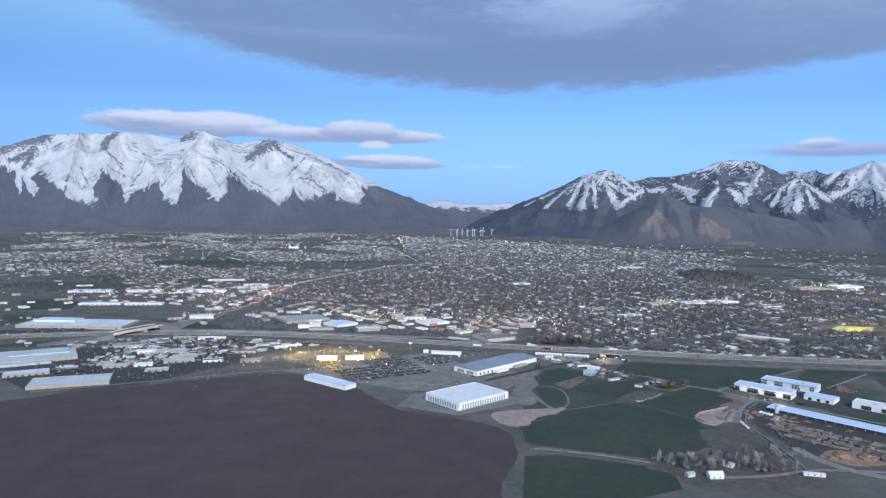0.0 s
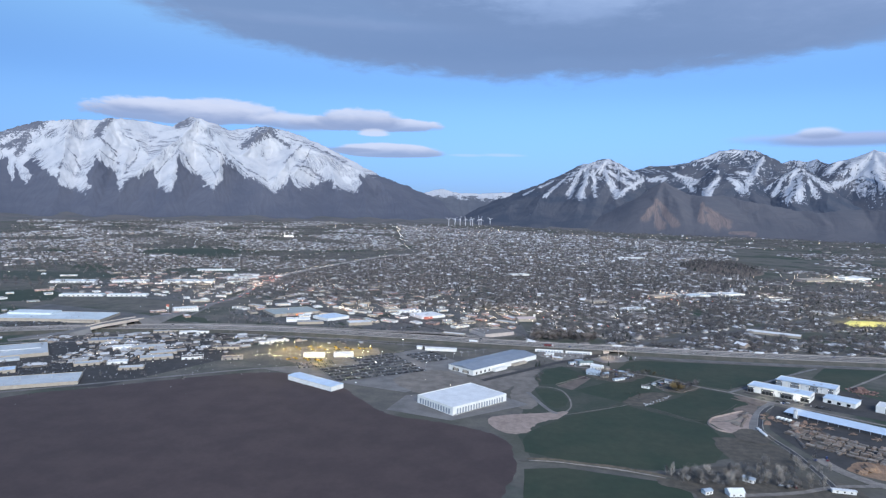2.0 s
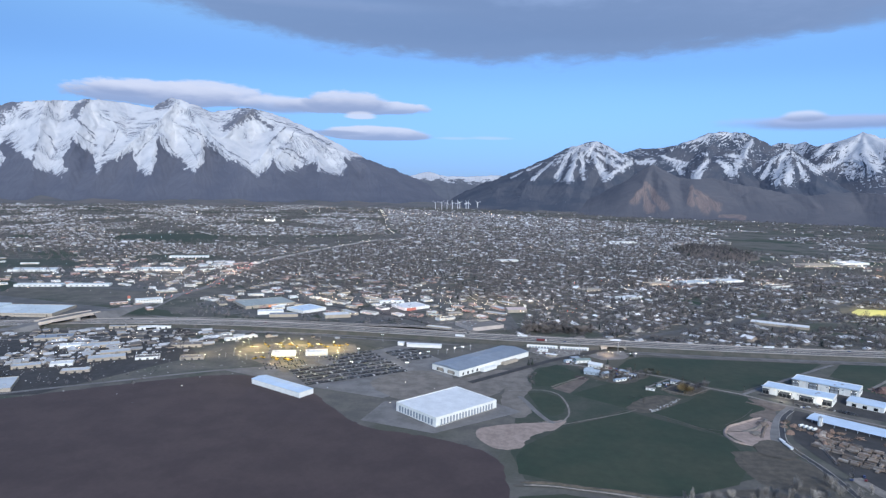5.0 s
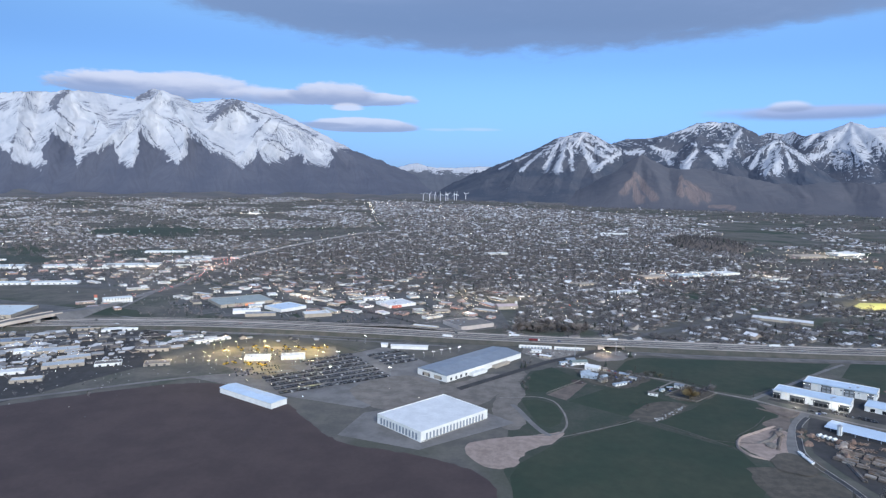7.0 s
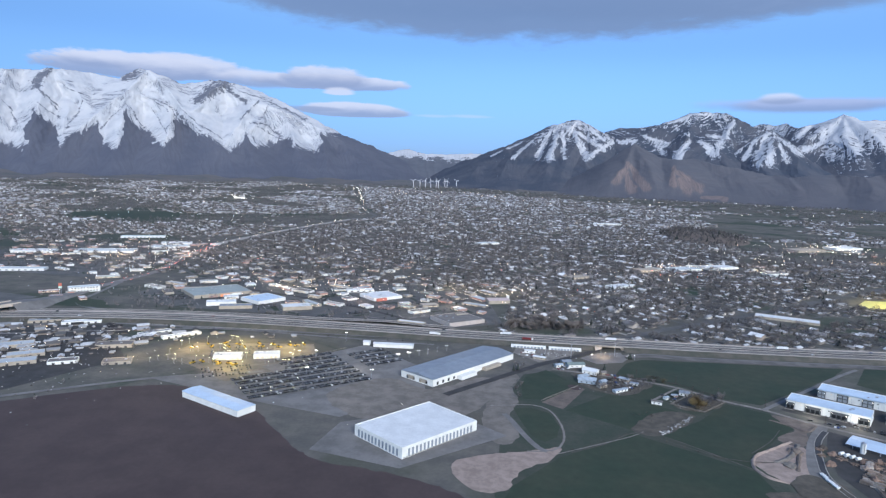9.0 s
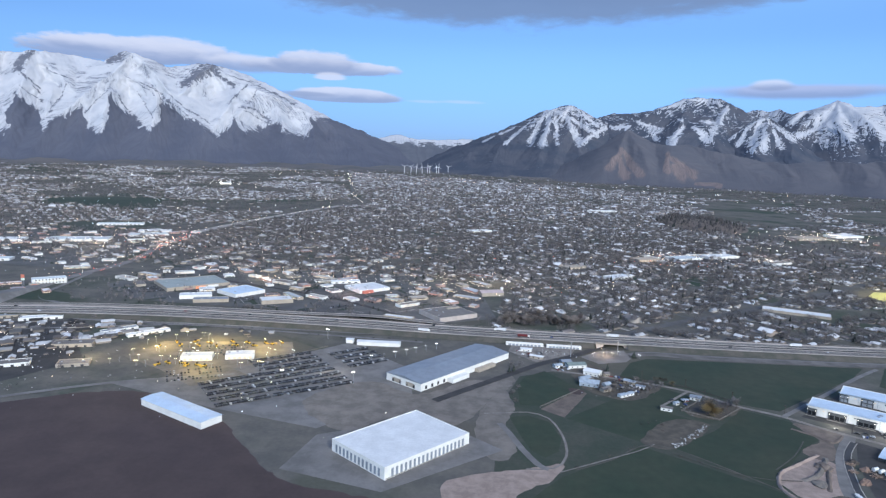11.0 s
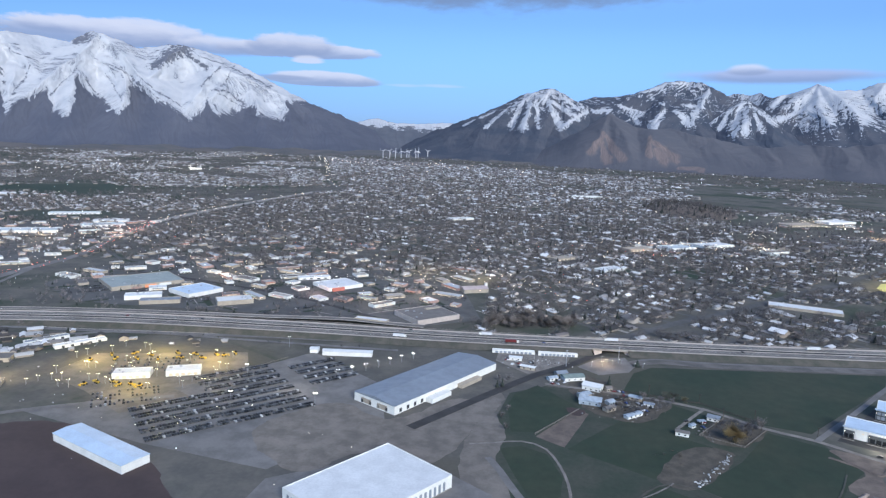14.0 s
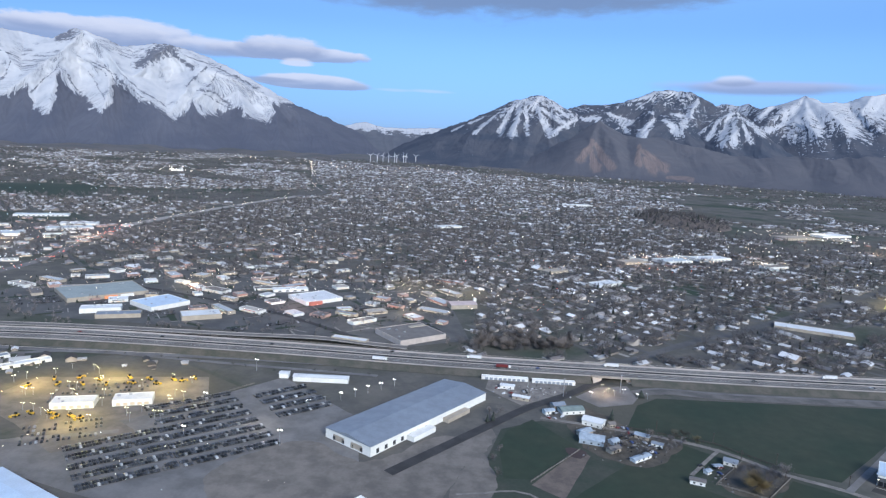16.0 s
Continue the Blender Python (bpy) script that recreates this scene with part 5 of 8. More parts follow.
    for x, y, L, W, t, H, r, lab in (
            (-664, 858, 58, 22, 20, 3.6, PALE_SHEET, "far big store with a long white roof"), (-594, 884, 46, 20, 20, 3.4, WHITE_ROOF, "far store with a red lit sign"), (-519, 912, 68, 24, 20, 3.6, PALE_SHEET, "far big store with a bright lit front"),
            (-568, 754, 50, 13, 19, 3.0, PALE_SHEET, "long white-roofed store beside the main road"), (-517, 770, 46, 13, 19, 3.0, PALE_SHEET, "white-roofed row of stores"), (-470, 976, 46, 20, 40, 3.0, PALE_SHEET, "far store with pale roof"), (175, 1630, 70, 20, 20, 4, WHITE_ROOF, "far school with a white roof"),
            (-155, 762, 26, 8, 25, 2.6, WHITE_ROOF, "low row of white shops"), (200, 1010, 40, 22, 30, 3.5, PALE_SHEET, "town-centre building with a pale roof"), (250, 1040, 46, 20, 30, 3.8, WHITE_ROOF, "town-centre hall with a pale roof"),
            (150, 985, 30, 16, 30, 3.4, TAN_WALL, "town-centre block with tan walls"), (310, 1010, 30, 14, 30, 3.4, BROWN_ROOF, "lit brown-roofed town-centre block"), (455, 1290, 60, 26, 25, 4.5, TAN_WALL, "tan lit high school building"),) + (
            (540, 1350, 60, 26, 25, 4.5, WHITE_ROOF, "far school hall with a pale roof"), (60, 905, 26, 12, 40, 3, TAN_WALL, "tan brick meeting house"), (100, 860, 30, 14, 42, 3, WHITE_ROOF, "meeting house with pale roof"),
            (-560, 1060, 60, 16, 25, 3.0, PALE_SHEET, "far pale-roofed school building"), (-480, 1010, 40, 18, 25, 3.0, WHITE_ROOF, "far hall with a pale roof"), (-60, 1180, 40, 16, 40, 3.4, WHITE_ROOF, "far school with pale roof"),
            (330, 905, 26, 10, -30, 2.6, WHITE_ROOF, "pale club house by the lit ball field"), (-830, 1985, 30, 18, 30, 5.5, WHITE_ROOF, "floodlit white temple on the plain")):
        b = building("town_building", lab, "building", x, y, L, W, H * 0.72, t, WHITE_WALL if r is not TAN_WALL else TAN_WALL, r, units=3, group="town buildings")
        wall_row(b, "window", 0, L, W, max(3, int(L / 6)), 2.2, 0.4, 1.3, LIT_WINDOW if int(x) % 3 == 0 or "lit" in lab else DARK_GLASS)
        if "temple" in lab:
            for q in (-12.5, 12.5):
                bm = bmesh.new()
                bmesh.ops.create_cone(bm, cap_ends=True, segments=8, radius1=2.0, radius2=0.15, depth=10, matrix=Matrix.Translation((q, 0, 10.3)))
                part("spire", bm, WHITE_WALL, b)


big_buildings()


# ---- the town ----
GRID = radians(44)
AX, AY = math.cos(GRID), math.sin(GRID)
BLOCK_A, BLOCK_B = 28.0, 74.0


def to_grid(x, y):
    return x * AX + y * AY, x * AY - y * AX


def from_grid(a, b):
    return a * AX + b * AY, a * AY - b * AX


HWY_X, HWY_Y = np.array([p[0] for p in HIGHWAY]), np.array([p[1] for p in HIGHWAY])
# open ground inside the town: x, y, radius along x, radius along y
CLEARINGS = [(227, 744, 34, 22), (352, 842, 42, 30), (-23, 748, 16, 12), (-51, 670, 34, 30), (200, 1010, 40, 22), (250, 1040, 40, 20), (150, 985, 28, 16), (310, 1010, 24, 14), (455, 1290, 60, 40),
             (540, 1350, 60, 40), (60, 905, 22, 14), (100, 860, 24, 14), (175, 1630, 50, 24), (290, 760, 26, 16), (-60, 1180, 34, 18), (120, 668, 14, 10), (-830, 1985, 60, 60), (18, 662, 34, 22), (-790, 1370, 110, 90), (-755, 915, 110, 50), (-635, 738, 60, 40), (-570, 1045, 70, 50)]


def built_up(x, y):
    """How densely the place is built, 0 to 1."""
    edge = float(np.interp(x, HWY_X, HWY_Y))
    if y < edge + 19:
        return 0.0
    r, az = math.hypot(x, y - 139), math.degrees(math.atan2(x, y - 139))
    if r > (3330 if az < -14 else 2580 + 35 * (-az) if az < 0 else 2580 - 20 * az) + 130 * noise.noise((x / 140.0, y / 140.0, 3.0)):
        return 0.04
    if r > 3330:
        return 0.0
    for cx, cy, rx, ry in CLEARINGS:
        if ((x - cx) / rx) ** 2 + ((y - cy) / ry) ** 2 < 1:
            return 0.0
    # main road to the north-west parts the old town from the newer suburbs
    side = x - float(np.interp(y, [600, 740, 912, 1030, 1110, 1237, 1420, 1500, 1592, 1727, 2047, 2748, 2957, 4000], [-410, -390, -414, -431, -424, -409, -377, -362, -334, -388, -478, -667, -733, -1000]))
    if abs(side) < (12 + r * 0.004 if r < 1700 else 9):
        return 0.0
    lumps = noise.noise((x / 260.0, y / 260.0, 4.0)) + 0.4 * noise.noise((x / 90.0, y / 90.0, 8.0))
    if y < 800 and x < -18 + (y - 640) * 0.1:
        return 0.0
    if side < 0:
        if r < 800:
            return 0.0
        sparse = 0.02 if r < 1500 else -0.12 if r < 2400 else 0.05
        return 0.85 * min(1.0, 0.3 + 2.5 * (lumps - sparse)) if lumps > sparse else 0.03
    if az > 13 + 5 * noise.noise((x / 150.0, y / 150.0, 2.0)) + 2.5 * noise.noise((x / 40.0, y / 40.0, 6.0)) and r > 1250 + 140 * noise.noise((x / 110.0, y / 110.0, 1.0)):
        return 0.5 if lumps > 0.25 else 0.0
    if az > 17 and r > 1000:
        return 0.75 if lumps > -0.1 else 0.05
    if y < 900 and x < -90:
        return 0.35 if lumps > 0 else 0.12
    woods = noise.noise((x / 70.0, y / 70.0, 12.0))
    return (1.0 if woods < 0.12 else 0.6) if lumps > -0.42 else 0.25


STREET = [(64, 640), (84, 655), (107, 678), (140, 708), (166, 727), (300, 850), (420, 960)]


def on_street(x, y, reach):
    """Whether a place lies on the street that runs from the underpass into the town."""
    for (xa, ya), (xb, yb) in zip(STREET, STREET[1:]):
        dx, dy = xb - xa, yb - ya
        t = min(1.0, max(0.0, ((x - xa) * dx + (y - ya) * dy) / (dx * dx + dy * dy)))
        if math.hypot(x - xa - t * dx, y - ya - t * dy) < reach:
            return True
    return False


def house_shapes():
    """Four house outlines: (verts, wall faces, roof faces), about one unit high at the eaves."""
    shapes = []
    for kind in range(4):
        L, W, H, R = ((3.6, 2.1, 1.0, 0.85), (4.3, 2.0, 1.0, 0.8), (2.7, 2.1, 1.5, 0.9), (3.7, 2.3, 1.0, 0.95))[kind]
        o = 0.28
        v = [(-L, -W, -0.6), (L, -W, -0.6), (L, W, -0.6), (-L, W, -0.6), (-L, -W, H), (L, -W, H), (L, W, H), (-L, W, H)]
        hip = 1.3 if kind == 3 else 0.0
        v += [(-L, 0, H + R * (1 - hip * 0)), (L, 0, H + R)]
        walls = [(0, 1, 5), (0, 5, 4), (1, 2, 6), (1, 6, 5), (2, 3, 7), (2, 7, 6), (3, 0, 4), (3, 4, 7)]
        if not hip:
            walls += [(5, 6, 9), (7, 4, 8)]
        k = len(v)
        v += [(-L - o, -W - o, H - 0.12), (L + o, -W - o, H - 0.12), (L + o, W + o, H - 0.12), (-L - o, W + o, H - 0.12), (-L - o + hip, 0, H + R + 0.1), (L + o - hip, 0, H + R + 0.1)]
        roof = [(k, k + 1, k + 5), (k, k + 5, k + 4), (k + 2, k + 3, k + 4), (k + 2, k + 4, k + 5)]
        if hip:
            roof += [(k + 1, k + 2, k + 5), (k + 3, k, k + 4)]
        if kind in (1, 3):  # front wing
            k = len(v)
            wx, wd, wr = L * 0.55, W + 1.2, R * 0.75
            v += [(wx - 1.2, -wd, -0.6), (wx + 1.2, -wd, -0.6), (wx + 1.2, 0, -0.6), (wx - 1.2, 0, -0.6), (wx - 1.2, -wd, H), (wx + 1.2, -wd, H), (wx + 1.2, 0, H), (wx - 1.2, 0, H), (wx, -wd, H + wr)]
            walls += [(k, k + 1, k + 5), (k, k + 5, k + 4), (k + 1, k + 2, k + 6), (k + 1, k + 6, k + 5), (k + 3, k, k + 4), (k + 3, k + 4, k + 7), (k + 4, k + 5, k + 8)]
            k = len(v)
            v += [(wx - 1.45, -wd - 0.25, H - 0.1), (wx, -wd - 0.25, H + wr + 0.1), (wx + 1.45, -wd - 0.25, H - 0.1), (wx - 1.45, 0, H - 0.1), (wx, 0, H + wr + 0.1), (wx + 1.45, 0, H - 0.1)]
            roof += [(k, k + 1, k + 4), (k, k + 4, k + 3), (k + 1, k + 2, k + 5), (k + 1, k + 5, k + 4)]
        shapes.append((np.array(v, float), walls, roof))
    return shapes


SHAPES = house_shapes()


def spread(shape_verts, faces, places):
    """Copies of a shape at places (x, y, z, turn, scale), as arrays."""
    v = np.asarray(shape_verts)
    p = np.asarray(places, float)
    c, s, k = np.cos(p[:, 3])[:, None], np.sin(p[:, 3])[:, None], p[:, 4][:, None]
    x = (v[None, :, 0] * c - v[None, :, 1] * s) * k + p[:, 0:1]
    y = (v[None, :, 0] * s + v[None, :, 1] * c) * k + p[:, 1:2]
    z = v[None, :, 2] * k + p[:, 2:3]
    verts = np.stack([x, y, z], -1).reshape(-1, 3)
    f = np.asarray(faces)[None] + (np.arange(len(p)) * len(v))[:, None, None]
    return verts, f.reshape(-1, 3)


def join(chunks):
    vs, fs, at = [], [], 0
    for v, f in chunks:
        vs.append(v)
        fs.append(f + at)
        at += len(v)
    return np.concatenate(vs), np.concatenate(fs)


def near_house(x, y, kind, turn, scale, pale, rng):
    """A house near enough to show its parts."""
    ob = thing("house", x, y, math.degrees(turn), ("small house with a pale weathered roof" if pale else "small house with a grey shingle roof") + (" and a front wing" if kind in (1, 3) else " and plain gables"),
               "house", "houses by the highway")
    ob.scale = (scale,) * 3
    for name, mesh in zip(("wall", "roof"), HOUSE_MESHES[kind][1 if pale else 0]):
        o = new(name, mesh)
        o.parent = ob
    for o_name, mesh, m in HOUSE_PARTS[kind]:
        o = new(o_name, mesh)
        o.parent = ob
    return ob


HOUSE_MESHES, HOUSE_PARTS, NEAR = [], [], []


def prepare_houses():
    def me(name, v, f, mat):
        m = bpy.data.meshes.new(name)
        m.from_pydata([tuple(p) for p in v], [], [tuple(q) for q in f])
        m.materials.append(mat)
        m.update()
        return m

    def bmm(name, b, mat):
        bm = block(*b)
        m = bpy.data.meshes.new(name)
        bm.to_mesh(m)
        bm.free()
        m.materials.append(mat)
        return m

    for kind, (v, walls, roof) in enumerate(SHAPES):
        w = me("wall", v, walls, HOUSE_WALL)
        HOUSE_MESHES.append([(w, me("roof", v, roof, HOUSE_ROOF)), (w, me("roof", v, roof, PALE_ROOF))])
        L, W = v[1][0], -v[1][1]
        parts = [("window", bmm("window", (-L * 0.7, -W - 0.05, 0.35, -L * 0.7 + 0.8, -W + 0.02, 0.95), DARK_GLASS), 0),
                 ("door", bmm("door", (-1.0, -W - 0.05, -0.3, -0.55, -W + 0.02, 0.9), DARK_PANEL), 0)]
        HOUSE_PARTS.append(parts)


prepare_houses()


def town():
    rng = random.Random(11)
    walls = [[] for _ in range(4)]
    pale = [[] for _ in range(4)]
    trees, firs, lamps, streets = [], [], [], []
    near = 0
    # rows of house lots along both sides of each block
    for ib in range(-60, 50):
        for ia in range(-5, 110):
            a0, b0 = ia * BLOCK_A, ib * BLOCK_B
            cx, cy = from_grid(a0 + BLOCK_A / 2, b0 + BLOCK_B / 2)
            if cy < 560 or abs(cx) > 0.85 * cy + 150 or cy > 3420:
                continue
            far = math.hypot(cx, cy - 139)
            step = 6.4 if far < 1300 else 9.5 if far < 2000 else 13.0
            for row in (0, 1):
                b = 4.5
                while b < BLOCK_B - 3:
                    aa = a0 + (8.2 if row == 0 else BLOCK_A - 6.5) + rng.uniform(-2.2, 2.2)
                    loose = 2.0 if far < 1300 else 3.6
                    x, y = from_grid(aa + rng.uniform(-loose, loose) - loose * 0.4, b0 + b + rng.uniform(-loose, loose))
                    b += step * rng.uniform(0.85, 1.3)
                    d = 0.0 if far < 1400 and on_street(x, y, 7.0) else built_up(x, y)
                    if rng.random() > d:
                        if d > 0 and rng.random() < 0.5:
                            trees.append((x, y, ground_z(y), rng.uniform(0, 6), rng.uniform(0.7, 1.3)))
                        continue
                    kind = rng.randrange(4)
                    turn = GRID + (math.pi / 2 if rng.random() < 0.6 else 0) + (math.pi if row else 0) + rng.uniform(-0.1, 0.1)
                    size = (rng.uniform(0.55, 1.15) if rng.random() > 0.05 else rng.uniform(1.3, 1.9)) * (1.0 if far < 1300 else 1.3 if far < 2000 else 1.5)
                    is_pale = rng.random() < (0.39 if far < 1200 else 0.37) + (0.2 if cx < -500 else 0.0)
                    if near < 300 and far < 800 and -20 < x < 330:
                        NEAR.append(near_house(x, y, kind, turn, size, is_pale, rng))
                        near += 1
                    else:
                        (pale if is_pale else walls)[kind].append((x, y, ground_z(y), turn, size))
                    if rng.random() < 0.45:  # garage or shed behind
                        ga, gb = (4.5 if row == 0 else -4.5), rng.uniform(-3, 3)
                        gx, gy = from_grid(aa + ga, b0 + b - step + gb)
                        (pale if rng.random() < 0.4 else walls)[0].append((gx, gy, ground_z(gy), turn, size * rng.uniform(0.35, 0.6)))
                    for _ in range(4 if far < 1100 else 2):
                        if rng.random() < (0.82 if far < 1700 else 0.6):
                            tx, ty = x + rng.uniform(-6, 6), y + rng.uniform(-6, 6)
                            (firs if rng.random() < 0.10 else trees).append((tx, ty, ground_z(ty), rng.uniform(0, 6), rng.uniform(0.5, 1.25)))
                    if rng.random() < (0.035 if far < 1500 else 0.018):
                        lamps.append((x + rng.uniform(-4, 4), y - 3, ground_z(y) + rng.uniform(1.2, 3.2), far))
            for k in range(4):  # streets round the block
                x, y = from_grid(a0, b0 + (k + 0.5) * BLOCK_B / 4)
                if built_up(x, y) > 0.3:
                    streets.append((x, y, ground_z(y), GRID - math.pi / 2, 1.0))
            for k in range(2):
                x, y = from_grid(a0 + (k + 0.5) * BLOCK_A / 2, b0)
                if built_up(x, y) > 0.3:
                    streets.append((x, y, ground_z(y) + 0.02, GRID, 0.85))
    chunks, index = [], []
    for kind, (v, w, r) in enumerate(SHAPES):
        for group, mat in ((walls, 1), (pale, 2)):
            if group[kind]:
                vv, ff = spread(v, w + r, group[kind])
                chunks.append((vv, ff))
                index.append(np.tile([0] * len(w) + [mat] * len(r), len(group[kind])))
    v, f = join(chunks)
    tagged(bulk("town_houses", v, f, [HOUSE_WALL, HOUSE_ROOF, PALE_ROOF], np.concatenate(index)), "hundreds of small town houses with grey and pale roofs", "houses", kind="stuff")
    pads = [p for group in walls + pale for p in group if p[4] > 0.6 and math.hypot(p[0], p[1] - 139) < 1000] + [(o.location.x, o.location.y, o.location.z, o.rotation_euler.z, 1.0) for o in NEAR]
    dv, df = spread([(2.4, -6.5, 0.06), (4.2, -6.5, 0.06), (4.2, -1.5, 0.06), (2.4, -1.5, 0.06)], [(0, 1, 2), (0, 2, 3)], pads)
    tagged(bulk("driveways", dv, df, [CONCRETE_WALL]), "short pale driveways beside the houses", kind="structure")
    sv, sf = spread([(-9.4, -1.8, 0.05), (9.4, -1.8, 0.05), (9.4, 1.8, 0.05), (-9.4, 1.8, 0.05)], [(0, 1, 2), (0, 2, 3)], streets)
    tagged(bulk("streets", sv, sf, [LOT]), "grid of grey residential streets", kind="structure")
    return trees, firs, lamps


TREES, FIRS, LAMPS = town()


# ---- trees ----
def twig_crown(rng, count, rx, rz, size, flat=0.42):
    """A leafless crown: many slim twig blades in an uneven cloud, on a short trunk."""
    v, f = [], []
    for _ in range(count):
        while True:
            p = np.array([rng.uniform(-1, 1), rng.uniform(-1, 1), rng.uniform(-1, 1)])
            if np.linalg.norm(p) < 1:
                break
        p = p * (rx, rx, rz) * rng.uniform(0.75, 1.1) + (0, 0, rz * 1.25)
        way = p - (0, 0, rz * 0.4)
        way = way / (np.linalg.norm(way) + 1e-6) + (0, 0, 0.4)
        side = np.array([rng.uniform(-1, 1), rng.uniform(-1, 1), rng.uniform(-1, 1)])
        k = len(v)
        v += [p - way * size * 0.6 + side * size * flat, p - way * size * 0.6 - side * size * flat, p + way * size]
        f.append((k, k + 1, k + 2))
    k = len(v)
    t = 0.07 * rx
    v += [np.array(q) for q in ((-t, 0, -0.3), (t, 0, -0.3), (0, t * 0.5, rz * 1.4), (0, -t, -0.3), (0, t, -0.3))]
    f += [(k, k + 1, k + 2), (k + 3, k + 4, k + 2)]
    return np.array(v), f


def fir_shape(rng, tiers, r, h):
    v, f = [], []
    for i in range(tiers):
        z0, z1 = h * (0.1 + 0.85 * i / tiers), h * min(1, 0.1 + 0.85 * (i + 1.7) / tiers)
        rr = r * (1 - i / tiers) + 0.1
        n = 7
        k = len(v)
        for q in range(n):
            a = 2 * math.pi * q / n + i
            w = rr * rng.uniform(0.7, 1.15)
            v.append(np.array((w * math.cos(a), w * math.sin(a), z0 - rng.uniform(0, 0.3))))
        v.append(np.array((0, 0, z1)))
        f += [(k + q, k + (q + 1) % n, k + n) for q in range(n)]
    return np.array(v), f


def town_trees():
    rng = random.Random(5)
    def far(t):
        return math.hypot(t[0], t[1] - 139)

    kept = [t for t in TREES if far(t) > 1400 or not on_street(t[0], t[1], 4.5)]
    near = [t for t in kept if far(t) < 760]
    middle = [t for t in kept if 760 <= far(t) < 1050]
    rest = [t for t in kept if far(t) >= 1050]
    chunks = []
    for some, count, kinds, size, flat in ((near, 170, 5, 0.5, 0.2), (middle, 64, 4, 0.6, 0.34), (rest, 15, 4, 1.15, 0.42)):
        for k in range(kinds):
            v, f = twig_crown(rng, count, 1.9 + 0.3 * k, 1.9 + 0.25 * k, size, flat)
            places = some[k::kinds]
            if places:
                chunks.append(spread(v, f, places))
    v, f = join(chunks)
    tagged(bulk("town_trees", v, f, [TWIGS]), "bare brown winter trees between the houses", "trees", kind="stuff")
    v, f = join([spread(*fir_shape(rng, 4, 1.3, 5.0), FIRS[0::2]), spread(*fir_shape(rng, 4, 1.0, 4.2), FIRS[1::2])])
    tagged(bulk("town_evergreens", v, f, [FIR]), "dark evergreens scattered through the town", "trees", kind="stuff")


town_trees()


def tree(x, y, height, width, label, mat=TWIGS, seed=0, blades=420, group="", trunk=0.2, thick=1.0):
    """A single bare tree: tapered trunk with limbs, and a crown of many twigs."""
    rng = random.Random(seed + int(x * 13 + y * 7))
    ob = thing("tree", x, y, rng.uniform(0, 360), label, "tree", group)
    bm = bmesh.new()

    def limb(p, q, r0, r1):
        p, q = Vector(p), Vector(q)
        axis = (q - p).normalized()
        u = axis.orthogonal().normalized()
        w = axis.cross(u)
        rings = [[bm.verts.new(c + (u * math.cos(i * 1.0472) + w * math.sin(i * 1.0472)) * r) for i in range(6)] for c, r in ((p, r0), (q, r1))]
        for i in range(6):
            bm.faces.new((rings[0][i], rings[0][(i + 1) % 6], rings[1][(i + 1) % 6], rings[1][i]))

    limb((0, 0, -0.3), (0.1, 0, height * 0.4), trunk * height / 8, trunk * height / 13)
    for k in range(6):
        a = k * 1.05 + rng.uniform(-0.3, 0.3)
        e = width * rng.uniform(0.25, 0.45)
        limb((0.1, 0, height * rng.uniform(0.25, 0.4)), (e * math.cos(a), e * math.sin(a), height * rng.uniform(0.6, 0.9)), trunk * height / 16, trunk * height / 60)
    part("trunk", bm, BARK, ob)
    lobes = [(rng.uniform(-0.36, 0.36) * width, rng.uniform(-0.36, 0.36) * width, height * rng.uniform(0.3, 0.82), rng.uniform(0.5, 0.95)) for _ in range(10)]
    v, f = [], []
    for _ in range(blades * 2):
        lx, ly, lz, ls = rng.choice(lobes)
        p = Vector((rng.gauss(0, 0.17), rng.gauss(0, 0.17), rng.gauss(0, 0.2)))
        c = Vector((lx + p.x * width * ls, ly + p.y * width * ls, max(height * 0.15, lz + p.z * height * ls * 0.6)))
        way = (c - Vector((0, 0, height * 0.3))).normalized() * rng.uniform(0.25, 0.6) * height / 8
        side = way.orthogonal().normalized() * 0.075 * thick * height / 8 * rng.uniform(0.5, 1.6)
        k = len(v)
        v += [tuple(c - way + side), tuple(c - way - side), tuple(c + way)]
        f.append((k, k + 1, k + 2))
    crown = mesh_object("crown", v, f, mat, ob)
    return ob


